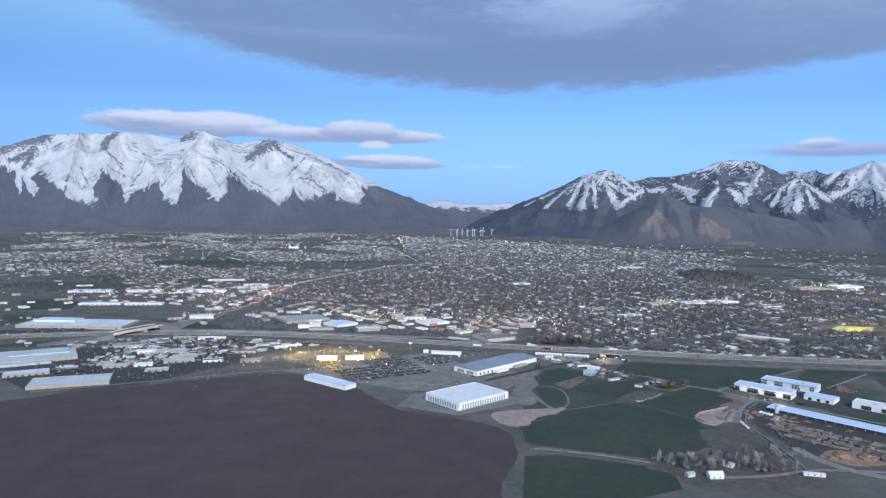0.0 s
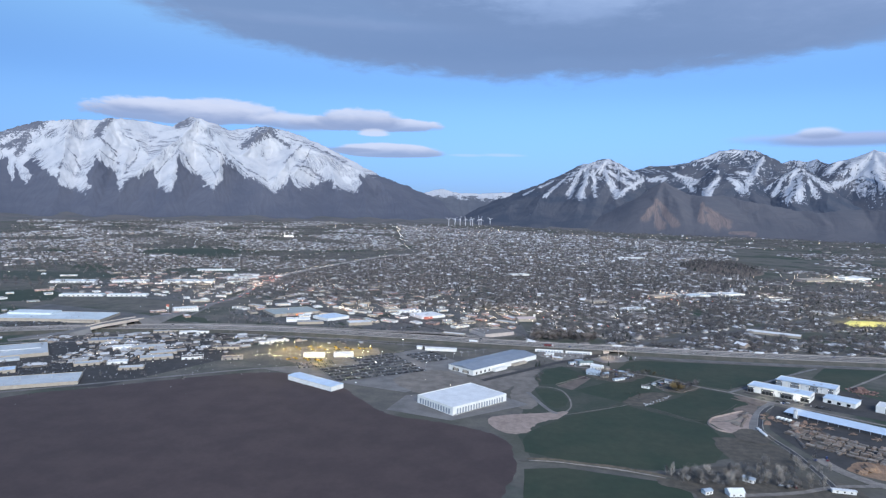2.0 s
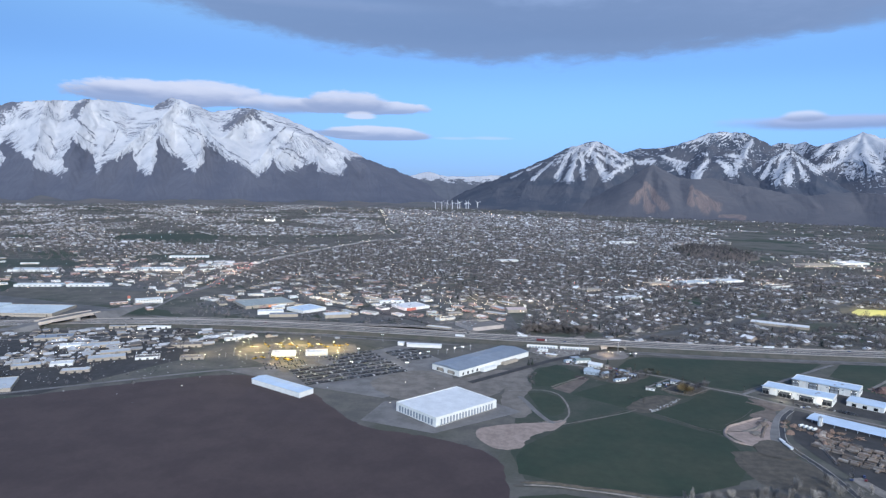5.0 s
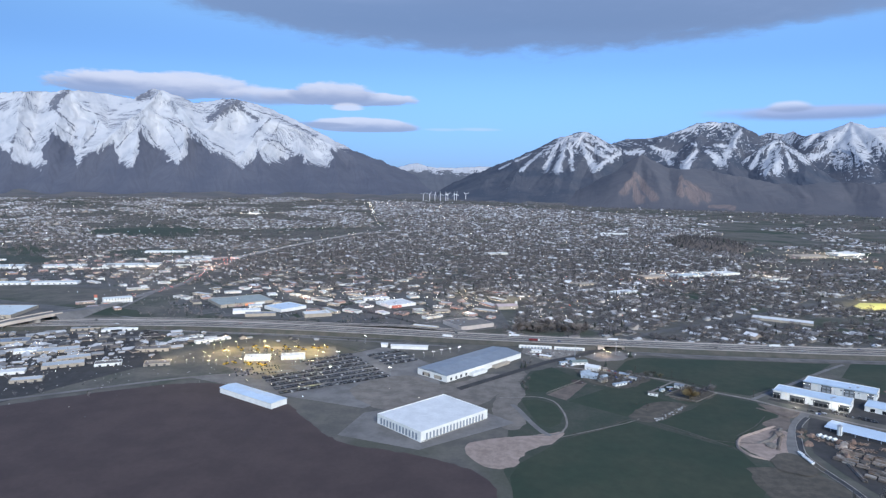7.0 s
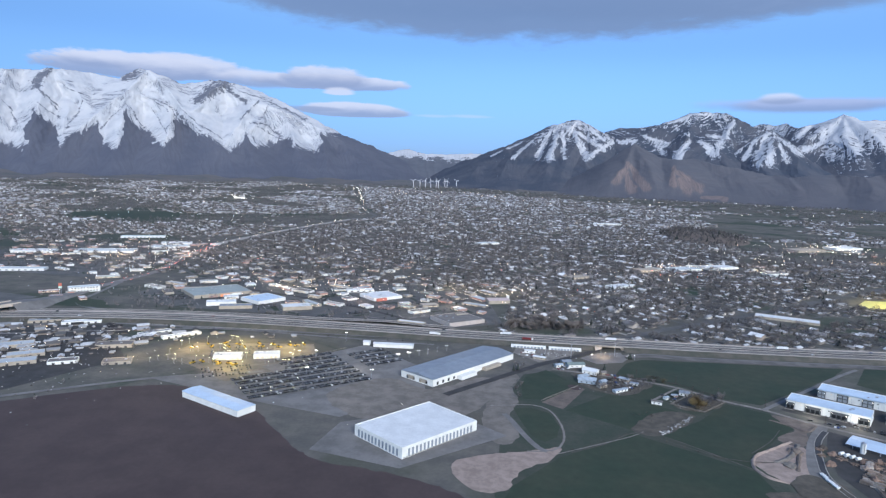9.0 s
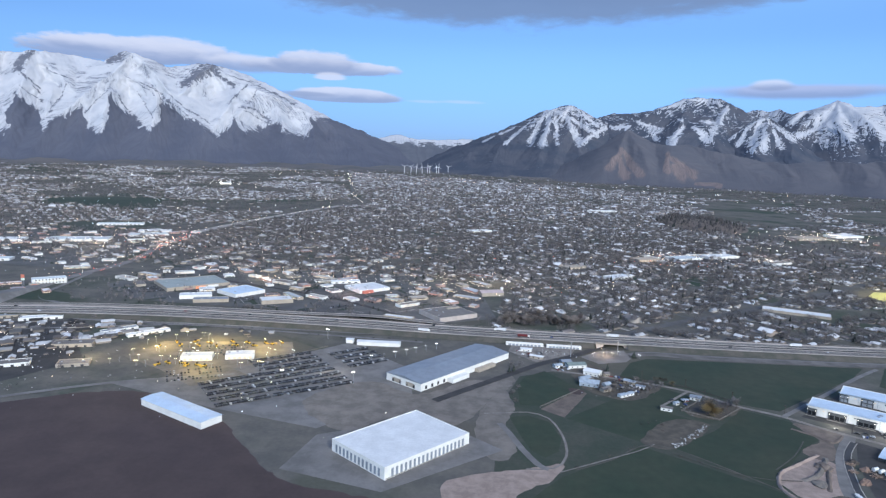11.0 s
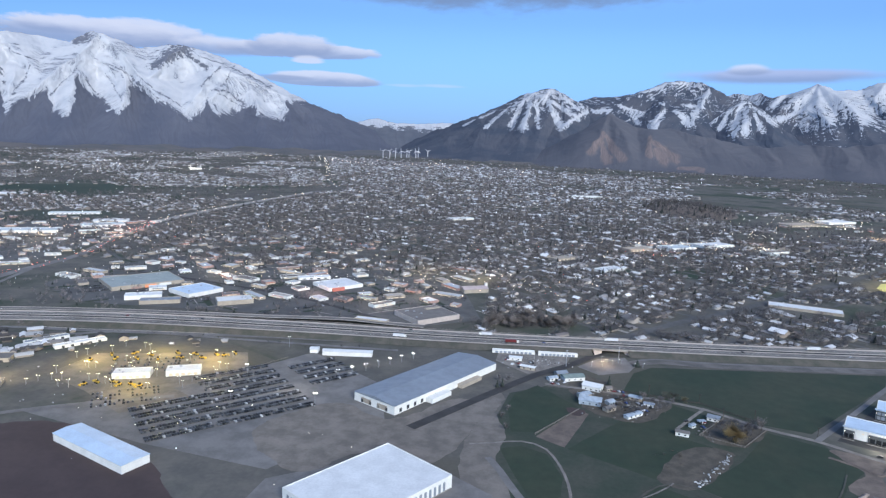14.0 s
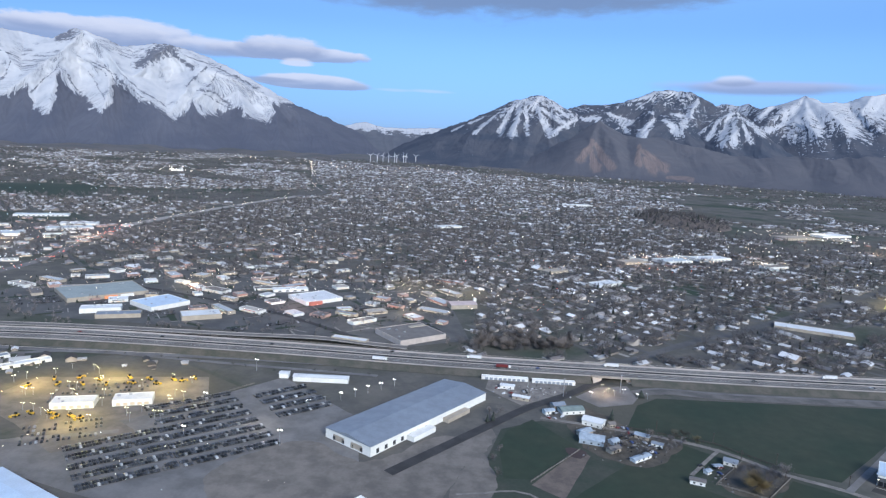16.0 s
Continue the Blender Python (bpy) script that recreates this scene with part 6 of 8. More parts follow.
def single_trees():
    rng = random.Random(3)
    for i in range(84):
        a = rng.random()
        x = 66 + 74 * a + rng.gauss(0, 3)
        y = 352 + rng.uniform(-2, 8) + 56 * max(0.0, a - 0.25) * rng.random() ** 1.5
        tree(x, y, rng.uniform(3.6, 8.5), rng.uniform(2.0, 4.0), "tall bare grey-brown cottonwood by the farmhouse", COTTON, group="cottonwoods by the farmhouse", blades=330, trunk=0.08, thick=0.5)
    brown = material("brown_twigs", (0.185, 0.155, 0.138), second=(0.14, 0.122, 0.112), scale=0.1, island=0.3, obj=0.25)
    for i in range(34):
        x = -12 + 60 * (i + rng.random()) / 34
        tree(x, 650 + 0.18 * (x + 12) + rng.uniform(-3, 22), rng.uniform(5.5, 8.5), rng.uniform(6.5, 9.5), "big bare brown tree in the thicket beside the highway", brown, group="highway thicket", blades=620, thick=1.7)
    tree(94.5, 509, 7.5, 9.5, "willow with yellow twigs beside the cottage", WILLOW, blades=2600, thick=1.5)
    for x, y, h in ((84, 546, 4), (80, 549, 4.5), (77, 551, 3.5)):
        tree(x, y, h, 4.5, "rounded bare bush beside the lane", material("dry_bush", (0.14, 0.12, 0.07), vary=0.3, scale=0.3, island=0.3) if x == 84 else BUSH, blades=380, group="lane bushes")
    for x, y in ((99, 524), (103, 521), (107, 524), (104, 516), (110, 521), (91, 521), (100, 512)):
        tree(x, y, rng.uniform(4, 6), rng.uniform(4.5, 6.5), "bare brown tree beside the cottage", group="cottage trees", blades=420)
    for x, y in ((60, 542), (64, 545), (68, 540), (58, 533), (54, 545), (70, 535), (48, 528), (57, 528), (72, 543), (75, 540), (66, 549), (46, 549), (62, 532), (52, 535), (78, 545), (44, 533), (69, 545)):
        tree(x, y, rng.uniform(2.5, 4.5), rng.uniform(3, 4), "bare bushy tree in the farmyard", group="farmyard trees", blades=300)
    for x, y in ((-3, 560), (-1, 557), (2, 562), (0, 504), (-2, 515), (1, 524)):
        tree(x, y, rng.uniform(2.5, 4), rng.uniform(2.2, 3.5), "bare tree by the grey warehouse", group="warehouse trees", blades=260)
    for i in range(20):
        a = i / 19
        tree(-330 + 260 * a + rng.uniform(-6, 6), 590 + rng.uniform(-4, 6) + 8 * math.sin(a * 3), rng.uniform(1.2, 2.2), rng.uniform(1.5, 2.4), "small round shrub on the highway verge", FIR, blades=140, group="verge shrubs")
    for i in range(10):
        x, y = 57 + rng.uniform(0, 30), 474 + rng.uniform(0, 22)
        tree(x, y, rng.uniform(1.2, 2.4), rng.uniform(2, 3.6), "low grey thorn bush in rough ground", BUSH, blades=200, group="thorn bushes")
    for i in range(26):
        a = rng.random()
        x, y = (24 + 30 * a, 441 + 26 * a) if i % 2 else (56 + 46 * a, 468 - 31 * a)
        tree(x + rng.uniform(-0.6, 0.6), y + rng.uniform(-0.6, 0.6), rng.uniform(0.7, 1.5), rng.uniform(1.2, 2.4), "low dry brush on the field edge", BUSH, blades=90, group="field edge brush")
    for x, y, h, r in ((52, 563.5, 5.2, 1.5), (72, 594, 4.2, 2.3), (-1.5, 553, 4.5, 1.2), (-4, 551, 4, 1.1)):
        ob = thing("tree", x, y, 0, "dark conical evergreen beside the road", "tree", "evergreens by the road")
        v, f = fir_shape(rng, 9, r, h)
        mesh_object("crown", [tuple(p) for p in v], f, FIR, ob)
        part("trunk", block(-0.15, -0.15, -0.3, 0.15, 0.15, 1.0), BARK, ob)
    # the grove on the low hill in the town
    v, f = [], []
    places = []
    for _ in range(380):
        a, r = rng.uniform(0, 6.283), math.sqrt(rng.random())
        x, y = 330 + 75 * r * math.cos(a), 1440 + 120 * r * math.sin(a)
        places.append((x, y, ground_z(y) + 9 * (1 - r * r), rng.uniform(0, 6), rng.uniform(1.0, 2.2)))
    chunks = [spread(*twig_crown(rng, 22, 2.0, 2.2, 0.8), places[0::2]), spread(*fir_shape(rng, 4, 1.2, 4.2), places[1::6]), spread(*twig_crown(rng, 22, 1.8, 2.5, 0.8), places[3::6])]
    vv, ff = join(chunks)
    ob = bulk("grove", vv, ff, [TWIGS, FIR], np.repeat([0, 1, 0], [len(c[1]) for c in chunks]))
    tagged(ob, "dark wooded knoll in the middle of the town", "trees", kind="stuff")
    n = 24
    verts = [(330 + 80 * math.cos(2 * math.pi * k / n) * q, 1440 + 128 * math.sin(2 * math.pi * k / n) * q, ground_z(1440 + 128 * math.sin(2 * math.pi * k / n) * q) + 9 * (1 - q * q) - 0.3) for q in (1.0, 0.7, 0.4, 0.1) for k in range(n)]
    faces = [(j * n + k, j * n + (k + 1) % n, (j + 1) * n + (k + 1) % n, (j + 1) * n + k) for j in range(3) for k in range(n)] + [tuple(range(3 * n, 4 * n))]
    tagged(mesh_object("knoll", verts, faces, SCRUB), "low brown knoll under the grove", kind="structure")


BUSH = material("grey_bush", (0.11, 0.10, 0.075), vary=0.3, scale=0.3, island=0.3)
single_trees()


# ---- lights of the town ----
def town_lights():
    rng = random.Random(21)
    octa = np.array([(1, 0, 0), (-1, 0, 0), (0, 1, 0), (0, -1, 0), (0, 0, 1), (0, 0, -1)], float)
    faces = [(0, 2, 4), (2, 1, 4), (1, 3, 4), (3, 0, 4), (2, 0, 5), (1, 2, 5), (3, 1, 5), (0, 3, 5)]
    sets = {0: [], 1: [], 2: [], 3: []}

    def add(x, y, z, r, size=1.0, kinds=(0, 0, 0, 1, 1, 2)):
        sets[rng.choice(kinds)].append((x, y, ground_z(y) + z, 0, (size * 0.035 + r * 0.00018 * rng.uniform(0.6, 1.3)) * rng.choice((0.7, 1.0, 1.0, 1.2, 1.8))))

    for x, y, z, r in LAMPS:
        add(x, y, z - ground_z(y), r)
    # shops north and west of the highway
    for cx, cy, rx, ry, count, kinds in ((-180, 760, 150, 70, 230, (0, 0, 1, 2)), (-60, 780, 90, 60, 80, (0, 2, 0, 0)), (-470, 900, 170, 140, 380, (0, 1, 2, 2, 1)), (-20, 770, 60, 60, 50, (0, 2, 0)), (40, 740, 50, 60, 40, (2, 3, 0)), (-260, 1000, 160, 90, 110, (0, 2, 1)), (120, 950, 160, 40, 70, (0, 2, 2, 3)), (-150, 860, 220, 40, 90, (0, 2, 0)), (380, 1150, 140, 60, 70, (0, 2, 0)),) + ((-420, 760, 70, 60, 40, (0, 2, 1)), (-419, 806, 22, 16, 34, (1,)),
                                         (210, 1020, 110, 40, 170, (0, 2, 2)), (500, 1320, 110, 60, 150, (0, 0, 2)), (-600, 1400, 500, 400, 150, (0, 0, 1)), (-310, 530, 110, 60, 120, (0, 1, 2)),
                                         (-1000, 2000, 700, 500, 170, (0, 0, 1)), (0, 2500, 1200, 420, 110, (0, 0, 1, 2)), (-120, 480, 70, 40, 22, (0, 1)), (-830, 1985, 60, 40, 40, (0,)), (-450, 2700, 300, 200, 90, (0, 2)),) + (
                                         (700, 2300, 700, 420, 16, (0, 2)), (-900, 2900, 900, 250, 80, (0, 0, 2))):
        for _ in range(int(count * 1.0)):
            x, y = cx + rng.gauss(0, 0.5) * rx, cy + rng.gauss(0, 0.5) * ry
            if y < float(np.interp(x, HWY_X, HWY_Y)) + 14 and y > float(np.interp(x, HWY_X, HWY_Y)) - 14:
                continue
            add(x, y, rng.uniform(1.5, 4), math.hypot(x, y - 139), 1.15, kinds)
    # main roads: lamp rows and the cars on them
    for pts, count, kinds in (([(-406, 677), (-393, 737), (-388, 807), (-414, 914), (-431, 1030), (-424, 1110), (-409, 1237), (-372, 1450)], 120, (2, 2, 0, 0, 2)), ([(-400, 700), (-387, 755), (-384, 807), (-410, 914), (-425, 1020)], 100, (3,)), ([(-340, 1600), (-388, 1727), (-478, 2047), (-667, 2748), (-733, 2957)], 90, (0, 0, 0, 2)),
                              ([(60, 760), (140, 900), (250, 1050), (460, 1300)], 36, (0, 2)), ([(-600, 880), (-388, 905), (-150, 930)], 60, (0, 2, 3))):
        line = smooth_line(pts, 20)
        for _ in range(count):
            p = rng.choice(line)
            add(p[0] + rng.uniform(-6, 6), p[1] + rng.uniform(-10, 10), rng.uniform(0.8, 3), math.hypot(p[0], p[1] - 139), 1.2, kinds)
    names = (("street_lights", LAMP_WHITE, "scattered warm white street and house lights"), ("cold_lights", LAMP_COLD, "scattered cold white lamps"), ("warm_lights", LAMP_WARM, "scattered orange lamps"),
             ("red_lights", LAMP_RED, "red tail lights and signs"))
    for k, (name, mat, label) in enumerate(names):
        v, f = spread(octa, faces, sets[k])
        tagged(bulk(name, v, f, [mat]), label, "lights", kind="stuff")


town_lights()


def lamp_post(x, y, height, mat, label, head=0.45, lift=0.0, group="lamp posts"):
    ob = thing("lamp_post", x, y, 0, label, "street lamp", group, lift)
    bm = bmesh.new()
    bmesh.ops.create_cone(bm, cap_ends=True, segments=8, radius1=0.12, radius2=0.07, depth=height + 0.3, matrix=Matrix.Translation((0, 0, height / 2 - 0.15)))
    part("pole", bm, STEEL, ob)
    part("arm", block(-0.7, -0.05, height - 0.1, 0.7, 0.05, height), STEEL, ob)
    for s in (-0.6, 0.6):
        bm = bmesh.new()
        bmesh.ops.create_icosphere(bm, subdivisions=1, radius=head, matrix=Matrix.Translation((s, 0, height + 0.05)) @ Matrix.Diagonal((1, 0.8, 0.55, 1)))
        part("lamp_head", bm, mat, ob, "lit lamp head")
    return ob


def lamp_posts():
    bright = glow("floodlight", (1.0, 0.97, 0.88), 40.0)
    amber = glow("amber_floodlight", (1.0, 0.80, 0.32), 26.0)
    for x, y, h in ((-121, 591, 6), (-128, 546, 5.5), (-84.7, 514, 6.5), (-124, 516, 4)):
        lamp_post(x, y, h, bright, "tall floodlight with a glaring white lamp", 0.26)
    for x, y in ((-83.6, 552), (-77.4, 557.3), (-71.5, 562.6), (-65.8, 567.9), (-60.8, 573.2), (-55.3, 578.6), (-49.6, 584.2)):
        lamp_post(x, y, 3.5, bright, "lit lamp post in a row beside the warehouse", 0.18)
    rng = random.Random(8)
    for i in range(46):
        x, y = -228 + rng.uniform(0, 88), 516 + rng.uniform(0, 62)
        lamp_post(x, y, rng.uniform(2.6, 4), amber, "amber lamp post in the equipment yard", 0.15)
    for x, y, m in ((47, 590, bright), (53, 592, amber), (56, 596, amber), (59, 594, amber), (64, 597, bright), (70, 592, bright), (75, 593, bright), (54, 601, amber)):
        lamp_post(x, y, 2.4, m, "lamp in the worn lot by the underpass", 0.11)
    for x, y in ((33, 587), (62.6, 598)):
        ob = thing("utility_pole", x, y, 40, "tall bare utility pole by the underpass road", "pole", "utility poles")
        part("pole", block(-0.14, -0.14, -0.3, 0.14, 0.14, 9.5), STEEL, ob)
        part("crossarm", block(-0.9, -0.08, 9.0, 0.9, 0.08, 9.2), STEEL, ob)
    for x, y in ((91.6, 547.7), (111.4, 532.4), (97.7, 532.7), (70, 556), (132, 518), (155, 500)):
        ob = thing("utility_pole", x, y, -35, "wooden utility pole along the lane", "pole", "utility poles")
        part("pole", block(-0.12, -0.12, -0.3, 0.12, 0.12, 4.6), BARK, ob)
        part("crossarm", block(-0.6, -0.06, 4.2, 0.6, 0.06, 4.35), BARK, ob)
    # lamps that really light the ground: the equipment yard, the lot by the underpass, the ball field, the shops
    for x, y, z, power, colour in ((-212, 552, 9, 14000, (1, 0.78, 0.24)), (-184, 568, 9, 14000, (1, 0.78, 0.24)), (-152, 562, 9, 13000, (1, 0.78, 0.24)), (-172, 520, 9, 12000, (1, 0.78, 0.24)), (-240, 522, 8, 7000, (1, 0.8, 0.45)), (-838, 1960, 14, 26000, (1, 0.93, 0.78)), (-480, 880, 16, 22000, (1, 0.85, 0.65)), (-20, 790, 12, 14000, (1, 0.85, 0.55)),
                                   (54, 595, 5, 3000, (1, 0.7, 0.4)), (345, 838, 16, 22000, (1, 0.8, 0.2)), (365, 850, 16, 18000, (1, 0.8, 0.2)),) + ((-90, 690, 8, 5000, (1, 0.85, 0.6)), (-140, 715, 8, 5000, (1, 0.6, 0.5)),
                                   (-60, 720, 8, 5000, (1, 0.85, 0.55)), (151, 507, 4, 1700, (1, 0.95, 0.8)), (170, 498, 4, 1700, (1, 0.95, 0.8)), (-100, 530, 8, 3000, (1, 0.95, 0.85)), (-231, 762, 9, 9000, (1, 0.82, 0.40)), (-425, 950, 14, 16000, (1, 0.62, 0.42)),
                                   (-67, 802, 10, 11000, (1, 0.84, 0.5)), (149, 953, 10, 10000, (1, 0.7, 0.5)), (306, 1031, 12, 14000, (1, 0.85, 0.6)), (510, 1347, 14, 26000, (1, 0.84, 0.55)), (516, 1177, 12, 24000, (1, 0.7, 0.45))):
        l = bpy.data.lights.new("yard_light", "POINT")
        l.energy, l.color, l.shadow_soft_size = power, colour, 0.6
        new("yard_light", l).matrix_world = pose(x, y, ground_z(y) + z)


lamp_posts()
patch("ball_field", [(328, 838), (345, 862), (384, 864), (366, 828), (330, 818)], material("ball_field", (0.42, 0.40, 0.20), second=(0.34, 0.36, 0.17), scale=0.08), 0.12, "floodlit yellow-green ball field")


# ---- roads of the town ----
def town_roads():
    for i, (pts, width, mat, label) in enumerate((
            (STREET, 7.0, LOT, "street running from the underpass into the town"),
            ([(-391, 700), (-391, 715), (-391, 737), (-388, 807), (-414, 914), (-431, 1030)], 9.0, ASPHALT_OLD, "busy main road across the valley"),
            ([(-431, 1030), (-424, 1110), (-409, 1237), (-388, 1360), (-366, 1470), (-362, 1500)], 15.0, CONCRETE_WALL, "pale main road towards the canyon"),
            ([(-362, 1500), (-334, 1592), (-388, 1727), (-478, 2047), (-667, 2748), (-733, 2957)], 8.0, LOT, "dark lamp-lit avenue across the plain"),
            ([(-300, 632), (-340, 634), (-366, 650), (-376, 690), (-386, 740)], 4.0, ASPHALT_OLD, "curved ramp of the interchange"),
            ([(-420, 612), (-330, 606), (-250, 604), (-180, 606)], 4.0, ASPHALT_OLD, "slip road beside the highway"),
            ([(-330, 760), (-240, 735), (-150, 700), (-95, 665), (-60, 640)], 4.0, ASPHALT, "street past the stores"),
            ([(-620, 850), (-388, 905), (-150, 930), (100, 900)], 5.0, ASPHALT, "wide shopping street"))):
        ribbon("street_%d" % (i + 1), smooth_line(pts, 10), width / 2, -width / 2, mat, 0.14 + 0.008 * i, label)
    for i, (pts, label) in enumerate((
            ([(-345, 700), (-300, 660), (-265, 655), (-180, 655), (-150, 652), (-100, 648), (-60, 640), (-15, 668), (-28, 735), (-60, 800), (-150, 850), (-330, 840)], "car parks and drives between the stores"), ([(-560, 570), (-420, 600), (-410, 660), (-560, 690)], "car park of the very large store"),
            ([(-640, 770), (-410, 750), (-405, 1020), (-640, 1030)], "car parks of the far stores"), ([(120, 960), (300, 980), (320, 1080), (140, 1050)], "paved town centre"))):
        patch("car_park_%d" % (i + 1), pts, LOT, 0.08 + 0.004 * i, label)


town_roads()


def overpass():
    """The main road on its bridge over the highway, with earth ramps at both ends."""
    line = smooth_line([(-452, 520, 0.0), (-424, 552, 2.0), (-406, 577, 5.6), (-396, 600, 6.4), (-391, 622, 5.6), (-390, 655, 2.2), (-391, 700, 0.1)], 6)
    verts, faces = [], []
    for i, (x, y, h) in enumerate(line):
        a, b = line[max(i - 1, 0)], line[min(i + 1, len(line) - 1)]
        d = math.hypot(b[0] - a[0], b[1] - a[1])
        nx, ny = -(b[1] - a[1]) / d, (b[0] - a[0]) / d
        z = ground_z(y) + h + 0.2
        for off, drop in ((5.6 + 1.6 * h, h + 0.4), (5.6, 0), (-5.6, 0), (-5.6 - 1.6 * h, h + 0.4)):
            verts.append((x + nx * off, y + ny * off, z - drop))
        if i:
            k = 4 * i
            span = 572 < y < 612
            faces += [(k - 4 + q, k - 3 + q, k + 1 + q, k + q) for q in ((1,) if span else (0, 1, 2))]
    ob = mesh_object("road_bridge", verts, faces, ASPHALT_OLD)
    tagged(ob, "main road on earth ramps and a bridge over the highway", kind="structure")
    deck = [(x, y) for x, y, h in line if 566 < y < 616]
    for side in (5.9, -5.3):
        vs, fs = [], []
        for i, (x, y) in enumerate(deck):
            h = float(np.interp(y, [552, 577, 600, 622], [2.0, 5.6, 6.4, 5.6]))
            a, b = deck[max(i - 1, 0)], deck[min(i + 1, len(deck) - 1)]
            d = math.hypot(b[0] - a[0], b[1] - a[1])
            nx, ny = -(b[1] - a[1]) / d, (b[0] - a[0]) / d
            for off in (side, side - 0.6):
                vs += [(x + nx * off, y + ny * off, ground_z(y) + h + q) for q in (-1.3, 1.2)]
            if i:
                k = 4 * i
                fs += [(k - 4, k - 3, k + 1, k), (k - 3, k - 1, k + 3, k + 1), (k - 1, k - 2, k + 2, k + 3)]
        tagged(mesh_object("bridge_parapet", vs, fs, CONCRETE), "pale concrete parapet of the road bridge", kind="structure")
    for x, y in ((-410, 571), (-395, 592), (-393, 614)):
        gz = ground_z(y)
        tagged(part("bridge_pier", block(x - 4.5, y - 0.7, gz - 0.3, x + 4.5, y + 0.7, gz + 5.0), CONCRETE_WALL), "concrete pier of the road bridge", kind="structure")
    # collector lane north of the highway, parting to the stores
    ramp = smooth_line([(-372, 612), (-320, 626), (-262, 634.5), (-205, 639), (-150, 642), (-104, 646), (-72, 642), (-50, 640)], 8)
    ribbon("ramp_bank", ramp, 7.5, -4.0, GRASS_DRY, 1.5, "grass bank of the exit lane", drop_left=1.5, drop_right=-0.2)
    ribbon("ramp", ramp, 3.4, -3.4, LANES, 1.9, "worn exit lane beside the highway")
    for a, b in ((3.4, 2.3), (-2.4, -3.4)):
        ribbon("ramp_edge", ramp, a, b, CONCRETE, 1.95, "pale concrete edge of the exit lane")
    south = smooth_line([(-300, 596), (-240, 598), (-190, 602), (-140, 606), (-90, 608)], 8)
    ribbon("ramp", south, 2.6, -2.6, ASPHALT_OLD, 0.3, "entry lane below the highway bank")
    ribbon("ramp_edge", south, 2.6, 2.0, CONCRETE, 0.36, "pale concrete edge of the entry lane")


overpass()


PALE_TAN = material("pale_tan_roof", (0.46, 0.42, 0.37), vary=0.2, scale=0.1)


def shops():
    rng = random.Random(14)
    roofs = (WHITE_ROOF, BROWN_ROOF, GREY_ROOF, AGED_ROOF, AGED_ROOF, PALE_TAN)
    taken = []
    pink = material("pink_wall", (0.5, 0.33, 0.28), vary=0.2, scale=0.2)
    zones = ((-335, 690, -30, 850, 90), (-640, 770, -405, 1030, 80), (-760, 640, -560, 800, 14), (130, 960, 330, 1075, 26), (-340, 850, -120, 960, 26), (420, 1240, 580, 1400, 14), (-1000, 900, -650, 1300, 22), (-420, 640, -330, 760, 6))
    for x0, y0, x1, y1, count in zones:
        for _ in range(count):
            for _ in range(12):
                x, y = rng.uniform(x0, x1), rng.uniform(y0, y1)
                if all(abs(x - a) > 15 or abs(y - b) > 13 for a, b in taken + BIG):
                    break
            else:
                continue
            taken.append((x, y))
            L = rng.uniform(5, 13) if rng.random() < 0.7 else rng.uniform(14, 24)
            W, H = rng.uniform(4.5, 10), rng.uniform(1.3, 2.0)
            wall = rng.choice((TAN_WALL, WHITE_WALL, pink))
            roof = rng.choice(roofs)
            b = building("shop", "%s shop with a %s roof and parking in front" % ("tan" if wall is TAN_WALL else "white" if wall is WHITE_WALL else "pinkish", "pale flat" if roof in (WHITE_ROOF, AGED_ROOF, PALE_TAN) else "dark flat"),
                         "shop", x, y, L, W, H, rng.choice((45, -45, 30, -20)) + rng.uniform(-6, 6), wall, roof, units=2, group="shops")
            part("sign_band", block(-L * 0.3, -W / 2 - 0.12, H - 0.6, L * 0.3, -W / 2 + 0.02, H - 0.2), rng.choice((LIT_WINDOW, LIT_WINDOW, LIT_WINDOW, SIGN_RED, SIGN_COLD, DARK_PANEL, DARK_PANEL)), b)
            wall_row(b, "shop_window", 0, L, W, 3, L * 0.2, 0.2, 0.75, rng.choice((DARK_GLASS, LIT_WINDOW, LIT_WINDOW, LIT_WINDOW)))


BIG = [(-51, 670), (-85, 648), (-122, 743), (-284, 725), (-228, 701), (-253, 675), (-236, 666), (-188, 677), (-23, 748), (-398, 722), (-391, 692), (-520, 930), (-475, 918), (-600, 905), (-515, 772), (-470, 976), (-155, 762), (200, 1010),
       (250, 1040), (150, 985), (310, 1010), (455, 1290), (540, 1350), (-540, 940), (-500, 920), (-270, 745), (-300, 705), (-215, 715), (-240, 690), (-120, 725), (-130, 760), (-40, 685), (-60, 655), (-385, 735), (-410, 705), (-530, 765), (-500, 780)]
shops()


def sign_pylon(x, y, height, label):
    ob = thing("sign_pylon", x, y, 10, label, "sign")
    for q in (-0.7, 0.7):
        part("pole", block(q - 0.18, -0.18, -0.3, q + 0.18, 0.18, height), STEEL, ob)
    part("panel", block(-1.3, -0.35, height - 2.6, 1.3, 0.35, height), SIGN_RED, ob, "lit red sign panel")
    part("panel", block(-1.3, -0.35, height - 4.6, 1.3, 0.35, height - 2.9), SIGN_COLD, ob, "lit white sign panel")


sign_pylon(-402, 676, 9.5, "tall roadside sign with lit red and white panels")


